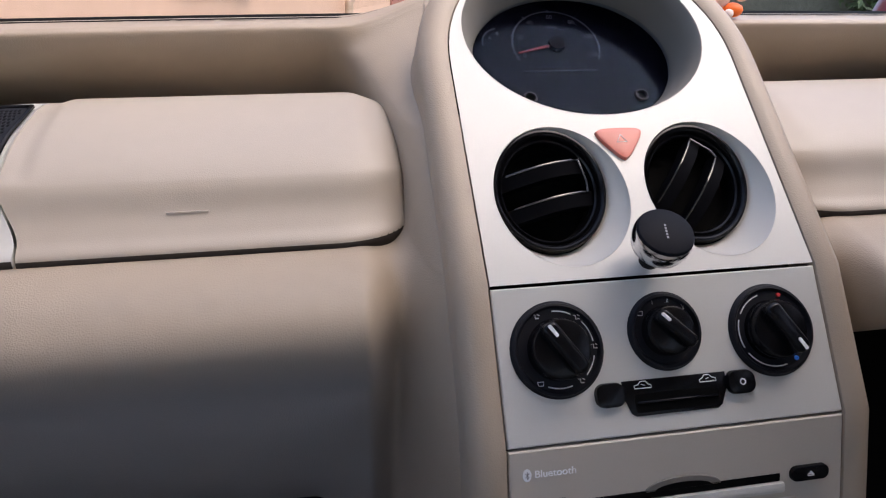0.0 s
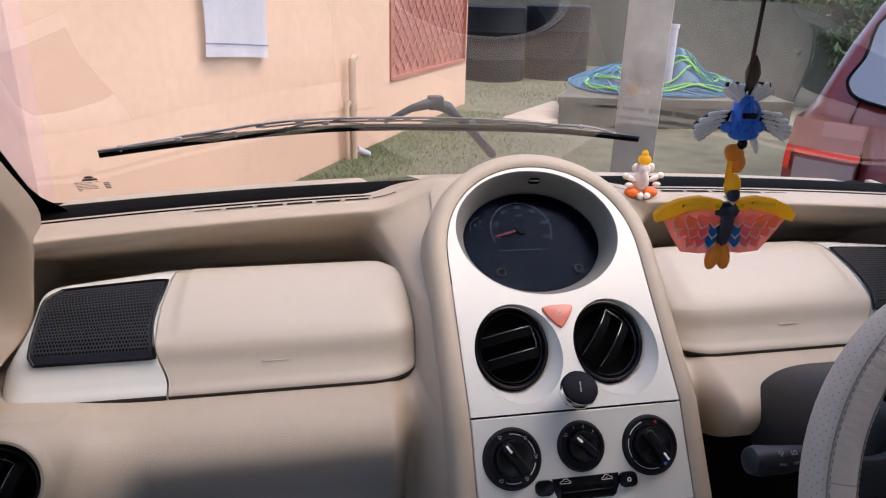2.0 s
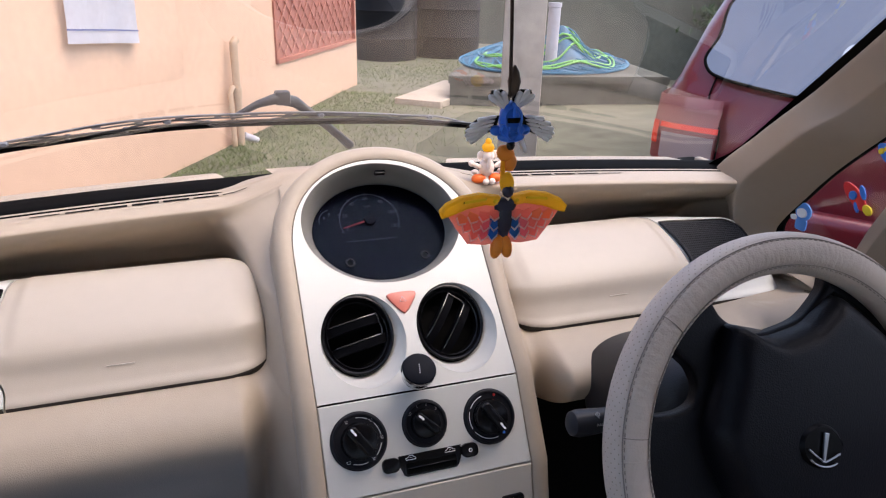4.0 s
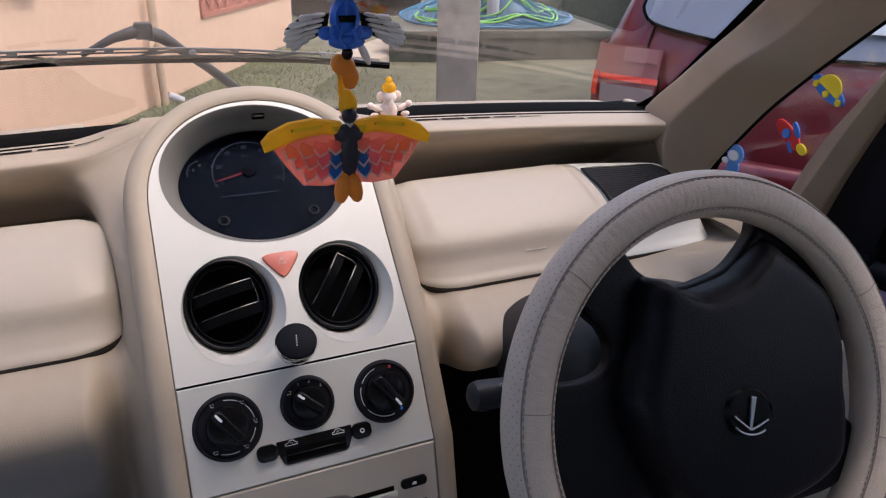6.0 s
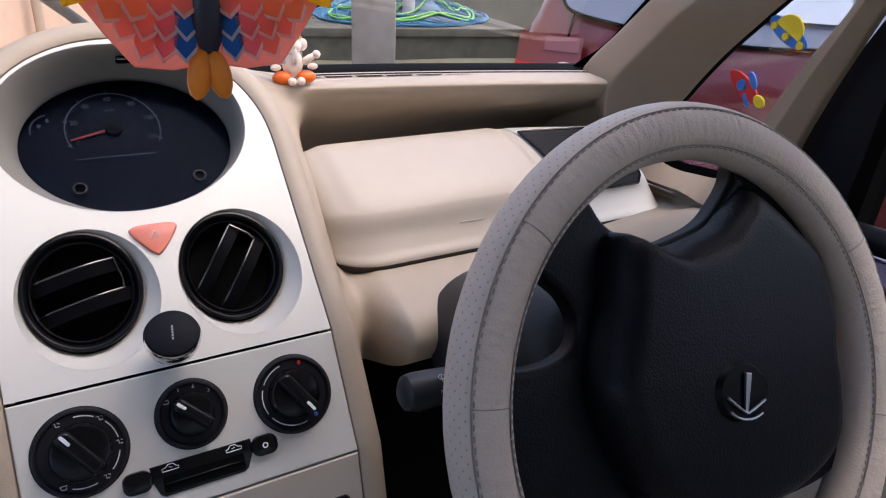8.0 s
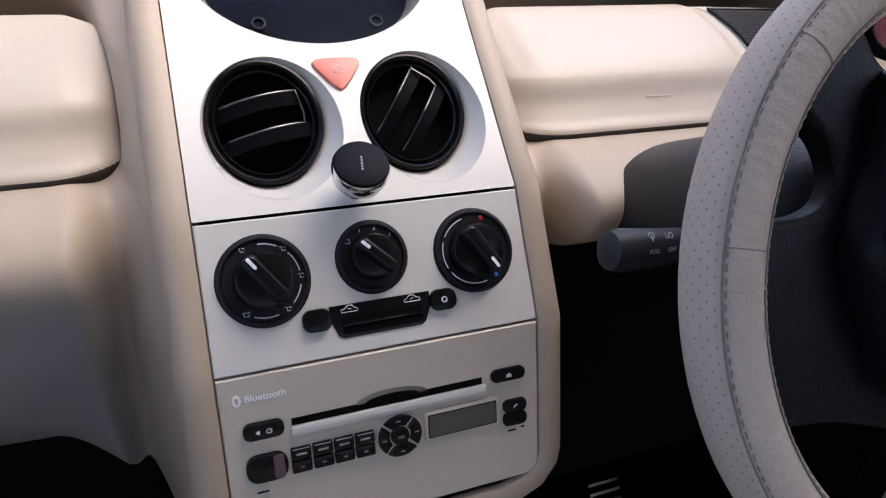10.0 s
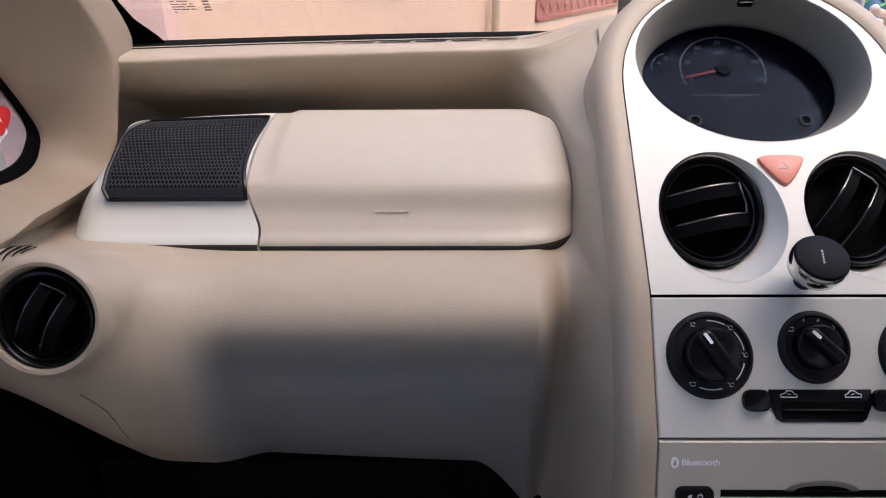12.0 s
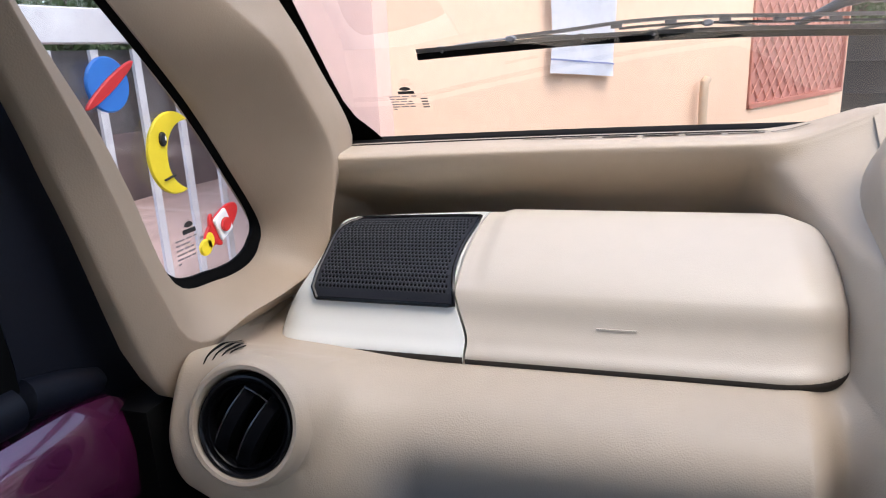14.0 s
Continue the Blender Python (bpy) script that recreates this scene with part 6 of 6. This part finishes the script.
part("hem", moved(grid([[(x, y + d_, z + 0.004) for d_ in (0.046, 0.052)] for x, y, z in (r[0] for r in rows)]), HM_), mat("blue_hem", (0.14, 0.17, 0.33), 0.8), cloth)

tagged(part("concrete_post", moved(box(-0.097, 0.0, 0.3, 0.097, 0.17, 3.0, 0.012), Matrix.Translation(V(1.247, 2.35, 0)) @ pose(0, 0, 0, 0, 0, -25)), PILLAR_STONE), "weathered concrete post in the yard", "post")
tagged(part("white_duct", tube([V(2.368, 4.2, 0.655), V(2.368, 4.2, 1.125), V(2.368, 4.2, 1.130), V(2.368, 4.2, 1.160)], [0.046, 0.046, 0.052, 0.052], 16), WHITE_PAINT), "short white pipe standing behind the post", "pipe")
rngy = random.Random(4)
TANK = mat("mossy_cement", (0.098, 0.098, 0.076), 0.9, spread=0.35, scale=14, big=2.0, bump=0.4, bump_scale=60)
tank = empty("water_tank", "low grey concrete tank in the yard", "tank")


def tank_plan(g):
    """The tank's outline with rounded corners; its far side is shorter than its near side."""
    return [(p.x, p.y) for p in closed_spline([(-0.80 - g, -0.72, 0), (-0.70, -0.80 - g, 0), (0.0, -0.80 - g, 0), (0.75, -0.80 - g, 0), (0.85 + g, -0.70, 0), (0.85 + g, 0.70, 0), (0.75, 0.80 + g, 0), (-0.18, 0.80 + g, 0), (-0.27 - g, 0.70, 0), (-0.53 - g, 0.0, 0)], 5)]


TK = Matrix.Translation(V(2.446, 4.72, 0)) @ pose(0, 0, 0, 0, 0, -10)
part("tank_wall", moved(prism(tank_plan(0.0), 0.25, 0.605), TK), TANK, tank)
part("tank_rim", moved(prism(tank_plan(0.015), 0.605, 0.66, 0.012), TK), TANK, tank)


def heap_at(r, a, lift=0.0):
    """A place on the crumpled heap over the tank: it is drawn up high beside the white pipe."""
    x_, y_ = 0.86 * r * math.cos(a) * (1 + 0.06 * math.sin(3 * a)), 0.02 + 0.78 * r * math.sin(a)
    if x_ < 0:
        x_ *= 1 - 0.36 * (y_ + 0.8)
    lump = 0.5 + 0.5 * noise.noise(V(4.0 * x_, 4.0 * y_, 5.0))
    peak = 0.27 * math.exp(-((x_ - 0.15) / (0.15 if x_ > 0.15 else 0.09)) ** 2 - ((y_ + 0.40) / 0.20) ** 2)
    return V(x_, y_, 0.664 + (1 - r ** 2.2) * (0.06 + 0.13 * lump + 1.15 * peak) + lift)


tarp = empty("blue_net_heap", "heap of blue netting on the tank lid", "net")
rows = [[heap_at(1 - j / 22, math.tau * i / 90) for i in range(90)] for j in range(22)]
part("heap", moved(grid(rows, close_u=True), TK), BLUE_NET, tarp)
net = []
for i in range(190):
    a, r, d_ = rngy.random() * math.tau, rngy.random() ** 0.5 * 0.95, rngy.uniform(-0.5, 0.5)
    p = [heap_at(min(1.0, max(0.02, r + 0.25 * k_ * math.sin(d_ * 6))), a + d_ * k_, 0.006 + 0.012 * rngy.random()) for k_ in range(4)]
    net.append(moved(tube(spline(p, 4), 0.006, 4), TK))
tagged(part("strands", joined(*net), mat("pale_blue_twine", (0.05, 0.19, 0.30), 0.7, spread=0.3), tarp), kind="stuff")
hose = []
for i in range(7):
    p = []
    cx_, rx_, cy_, ry_ = rngy.uniform(-0.12, 0.18), rngy.uniform(0.42, 0.72), -0.36 + 0.05 * i, rngy.uniform(0.22, 0.40)
    a0, a1 = radians(rngy.uniform(150, 190)), radians(rngy.uniform(350, 470))
    for k_ in range(16):
        t = a0 + (a1 - a0) * k_ / 15
        x_, y_ = cx_ + rx_ * math.cos(t), cy_ + ry_ * math.sin(t) + 0.035 * math.sin(5 * t + 2 * i)
        p.append(heap_at(min(0.96, math.hypot(x_ / 0.86, y_ / 0.78)), math.atan2(y_ / 0.78, x_ / 0.86), 0.016))
    hose.append(moved(tube(spline(p, 4), 0.0085, 7), TK))
tagged(part("garden_hose", joined(*hose), GREEN_HOSE), "bright green hose looped over the blue netting", "hose")
tagged(part("stone_step", moved(box(-0.5, -0.12, 0, 0.5, 0.25, 0.10, 0.02), Matrix.Translation(V(1.62, 4.4, 0.40)) @ pose(0, 0, 0, 0, 0, 50)), mat("pale_stone", (0.42, 0.36, 0.28), 0.9, spread=0.2)), "pale stone slab lying by the tank", "stone slab")

# boundary: wall, dark drums, trees
tagged(part("boundary_wall", moved(box(-3, 0, 0, 12, 0.2, 1.32), Matrix.Translation(V(0, 9.4, 0)) @ pose(0, 0, 0, 0, 0, -16)), CONCRETE), "mossy grey boundary wall", "wall", kind="structure")
DRUM = mat("dark_drum_plastic", (0.012, 0.013, 0.016), 0.7, spec=0.2)
for x, y, r, h in ((1.75, 6.9, 0.34, 0.78), (2.5, 7.0, 0.36, 0.80)):
    tagged(part("water_drum", moved(lathe([(0.001, 0), (r, 0), (r, h * 0.3), (r * 1.03, h * 0.33), (r, h * 0.36), (r, h * 0.66), (r * 1.03, h * 0.69), (r, h * 0.72), (r, h), (r * 0.8, h * 1.03), (0.001, h * 1.03)], 28), Matrix.Translation(V(x, y, 0.42))), DRUM), "dark plastic water drum by the wall", "drum", "water drums")


def foliage(c, size, n, seed, leaf=0.05):
    """Many small bent leaves in loose clumps."""
    rg = random.Random(seed)
    verts, faces = [], []
    clumps = [Vector((rg.gauss(0, 0.42) * size[0], rg.gauss(0, 0.42) * size[1], rg.gauss(0, 0.36) * size[2])) for _ in range(max(8, n // 70))]
    for _ in range(n):
        o = Vector(c) + rg.choice(clumps) + Vector((rg.gauss(0, 0.11) * size[0], rg.gauss(0, 0.11) * size[1], rg.gauss(0, 0.10) * size[2]))
        q = Euler((rg.uniform(0, 6.3), rg.uniform(0, 6.3), rg.uniform(0, 6.3))).to_matrix()
        w = leaf * rg.uniform(0.6, 1.4)
        k_ = len(verts)
        verts += [o + q @ Vector(p) for p in ((-w, 0, 0), (0, -w * 0.42, w * 0.12), (w, 0, 0), (0, w * 0.42, w * 0.12))]
        faces.append((k_, k_ + 1, k_ + 2, k_ + 3))
    me = bpy.data.meshes.new("crown")
    me.from_pydata(verts, [], faces)
    me.materials.append(LEAF)
    return me


def tree(x, y, h, size, n, seed, leaf):
    t = empty("tree", "leafy green tree in the yard", "tree", "yard trees")
    z0 = ground_z(x, y) - 0.05
    part("trunk", tube([V(x, y, z0), V(x + 0.05, y, z0 + h * 0.5), V(x - 0.03, y + 0.05, z0 + h)], [0.12, 0.09, 0.06], 10), BARK, t)
    rg = random.Random(seed)
    for i in range(4):
        a = rg.uniform(0, 6.28)
        part("limb", tube([V(x, y, z0 + h * 0.75), V(x + math.cos(a) * 0.5, y + math.sin(a) * 0.5, z0 + h * 1.05), V(x + math.cos(a) * 1.0, y + math.sin(a) * 1.0, z0 + h * 1.3)], [0.05, 0.035, 0.015], 7), BARK, t)
    cr = new("crown", foliage((x, y, z0 + h * 1.15), size, n, seed, leaf))
    cr.parent = t
    tagged(cr, kind="stuff")


tree(2.2, 10.4, 1.15, (1.9, 0.9, 1.3), 7000, 1, 0.07)
tree(4.8, 10.2, 1.2, (1.8, 1.0, 1.3), 7000, 2, 0.07)
tree(7.4, 7.4, 0.9, (1.3, 1.0, 1.2), 6000, 3, 0.06)
tree(7.2, 9.8, 1.15, (1.8, 1.0, 1.4), 6000, 6, 0.07)
tree(-0.6, 11.5, 1.3, (1.9, 1.0, 1.5), 5000, 7, 0.07)
for i, (x, y) in enumerate(((6.5, -1.2), (6.2, -3.6), (-5.2, 2.6), (-5.4, 5.2))):
    tree(x, y, 1.1, (1.2, 1.7, 1.5), 6000, 21 + i, 0.07)
for i, (x, y) in enumerate(((-2.4, -6.2), (0.2, -6.4), (2.8, -6.0))):
    tree(x, y, 1.2, (1.7, 1.0, 1.5), 5000, 11 + i, 0.07)
blades, bf = [], []
rg = random.Random(9)
for _ in range(16000):
    u, w_ = rg.uniform(0.3, 4.6), abs(rg.gauss(0, 0.45))
    p = C0 + HD * u + HN * (w_ + 0.02)
    if u > 3.2:
        p = p + V(rg.uniform(-0.6, 1.0), rg.uniform(0, 1.2), 0)
    z0 = ground_z(p.x, p.y)
    a, h = rg.uniform(0, 6.28), rg.uniform(0.008, 0.032)
    k_ = len(blades)
    blades += [V(p.x - 0.0022 * math.cos(a), p.y - 0.0022 * math.sin(a), z0), V(p.x + 0.0022 * math.cos(a), p.y + 0.0022 * math.sin(a), z0), V(p.x + rg.uniform(-0.03, 0.03), p.y + rg.uniform(-0.03, 0.03), z0 + h)]
    bf.append((k_, k_ + 1, k_ + 2))
me = bpy.data.meshes.new("grass")
me.from_pydata(blades, [], bf)
me.materials.append(GRASS)
tagged(new("grass", me), "short patchy grass along the house wall", "grass", kind="stuff")

# white barred gate and pink wall beside the passenger's window
gate = empty("yard_gate", "white painted barred metal gate", "gate")
GM = Matrix.Translation(V(-1.62, 1.62, 0)) @ pose(0, 0, 0, 0, 0, -100)
for i in range(12):
    part("bar", moved(box(-0.012, -0.006, 0.05, 0.012, 0.006, 1.22), GM @ pose(0.10 + 0.135 * i, 0, 0)), WHITE_PAINT, gate)
part("top_rail", moved(box(0.0, -0.02, 1.235, 1.75, 0.02, 1.325, 0.004, 1), GM), WHITE_PAINT, gate)
part("low_rail", moved(box(0.0, -0.015, 0.05, 1.75, 0.015, 0.10), GM), WHITE_PAINT, gate)
part("sheet", moved(box(0.0, -0.042, 0.99, 1.75, -0.036, 1.22), GM), mat("dark_sheet_metal", (0.085, 0.075, 0.078), 0.5, spread=0.3), gate)
tagged(part("pink_wall", moved(box(-3.5, -0.15, 0, 3.5, 0.0, 1.02), Matrix.Translation(V(-3.3, 1.2, 0)) @ pose(0, 0, 0, 0, 0, -98)), mat("weathered_wall", (0.24, 0.185, 0.185), 0.9, spread=0.3, scale=6, big=1.0)), "low weathered mauve-grey compound wall", "wall", kind="structure")
yx, yy = [-3.05 + 1.95 * i / 30 for i in range(31)], [-1.5 + 6.5 * i / 60 for i in range(61)]
tagged(part("pavement", grid([[V(x, y, ground_z(x, y) + 0.012) for x in yx] for y in yy]), mat("pink_paving", (0.52, 0.35, 0.30), 0.9, spread=0.2, scale=9, big=0.9)), "dusty pink paving inside the gate", "pavement", kind="structure")
tagged(part("gate_pillar", box(-1.40, 1.42, 0, -1.02, 1.56, 2.4, 0.01), PINK_PLASTER), "pink plastered gate pillar beside the house", "pillar")

# red car parked alongside
red_car = empty("red_car", "red hatchback parked alongside, seen from behind", "car")
RC = Matrix(((0.617, 0.787, 0, 1.451), (-0.787, 0.617, 0, 1.623), (0, 0, 1, 0), (0, 0, 0, 1)))
rows = []
for z, tuck, dep in ((0.30, 0.08, 0.05), (0.36, 0.02, 0.0), (0.58, 0.0, -0.02), (0.66, 0.0, 0.0), (0.78, 0.0, 0.02), (0.90, 0.015, 0.04), (0.955, 0.03, 0.07), (1.00, 0.055, 0.10), (1.18, 0.10, 0.22), (1.34, 0.155, 0.34), (1.42, 0.21, 0.44), (1.46, 0.31, 0.60)):
    w = 1.66
    cr_ = 0.10 if z < 0.98 else 0.06
    loop = [(tuck + cr_, dep), (tuck + 0.3 * cr_, dep + 0.05), (tuck, dep + 0.16), (tuck, 1.2), (tuck, 3.2), (w - tuck, 3.2), (w - tuck, 1.2), (w - tuck, dep + 0.16), (w - tuck - 0.3 * cr_, dep + 0.05), (w - tuck - cr_, dep), (w / 2, dep - 0.03)]
    rows.append([(x, y, z) for x, y in loop])
part("body", moved(grid(rows, close_u=True, cap=True), RC), CAR_RED, red_car)


def rear(u, z, out):
    """A place on the red car's sloping rear."""
    dep = 0.10 + (z - 1.0) * 0.70
    return V(u, dep - 0.03 * math.sin(math.pi * u / 1.66) - out, z)


loop = closed_spline([(0.17, 1.055, 0), (0.30, 1.00, 0), (0.83, 0.955, 0), (1.36, 1.00, 0), (1.49, 1.055, 0), (1.47, 1.15, 0), (1.40, 1.33, 0), (0.83, 1.355, 0), (0.26, 1.33, 0), (0.19, 1.15, 0)], 5)
bm = bmesh.new()
bm.faces.new([bm.verts.new(rear(p.x, p.y, 0.018)) for p in loop])
rw = part("rear_window", moved(bm, RC), CAR_GLASS, red_car, "grey tinted rear window")
part("window_seal", moved(tube([rear(p.x, p.y, 0.018) for p in loop], 0.006, 6, close=True), RC), RUBBER, red_car)
bm = bmesh.new()
bm.faces.new([bm.verts.new(rear(x, z, 0.026)) for x, z in round_rect(0.62, 1.04, 1.10, 1.16, 0.04)])
part("window_sticker", moved(bm, RC), mat("pale_sticker", (0.5, 0.55, 0.62), 0.5), rw, "pale sticker with unreadable marks")
for sx in (0, 1):
    u0 = 0.02 if sx == 0 else 1.64
    d_ = 1 if sx == 0 else -1
    lens = lambda us, zs, out_: moved(grid([[(u0 + d_ * a, (0.20 if a <= 0 else 0.05 * math.exp(-a / 0.035) + 0.012 - 0.1 * a) + 0.35 * (z - 0.80) * (z > 0.80) - out_, z) for a in us] for z in zs]), RC)
    lamp = part("tail_lamp", lens((0.0, 0.006, 0.03, 0.10, 0.18, 0.26), (0.69, 0.76, 0.80, 0.85, 0.90, 0.935), 0.012), mat("faded_red_lens", (0.24, 0.055, 0.055), 0.3), red_car, "faded red tail lamp")
    part("reflector", lens((0.04, 0.10, 0.18, 0.265), (0.816, 0.826, 0.836), 0.020), LAMP_RED, lamp, "bright red reflector strip")
    part("reflector", lens((0.006, 0.02, 0.034), (0.75, 0.79, 0.836), 0.020), LAMP_RED, lamp, "bright red reflector strip")
    part("clear_lens", lens((0.05, 0.10, 0.18, 0.255), (0.70, 0.75, 0.800), 0.018), LAMP_WHITE, lamp, "clear lower lens")
    part("clear_lens", lens((0.12, 0.18, 0.25), (0.885, 0.91, 0.934), 0.018), mat("pale_lens", (0.28, 0.095, 0.095), 0.3), lamp, "clear upper lens")
part("lid_seam", moved(tube(spline([(0.225, 0.108, 1.03), (0.217, 0.046, 0.93), (0.262, 0.016, 0.86), (0.285, 0.002, 0.80), (0.28, -0.028, 0.55)], 5), 0.0035, 6), RC), RUBBER, red_car)
part("bumper", moved(box(0.02, -0.09, 0.33, 1.64, 0.15, 0.60, 0.05, 3), RC), CAR_RED, red_car)
for u, y in ((0.10, 0.6), (1.56, 0.6), (0.10, 2.7), (1.56, 2.7)):
    w_ = part("wheel", moved(lathe([(0.001, -0.09), (0.30, -0.09), (0.31, -0.06), (0.31, 0.06), (0.30, 0.09), (0.001, 0.09)], 28), RC @ Matrix.Translation(V(u, y, 0.31)) @ pose(0, 0, 0, 0, 90, 0)), RUBBER, red_car)
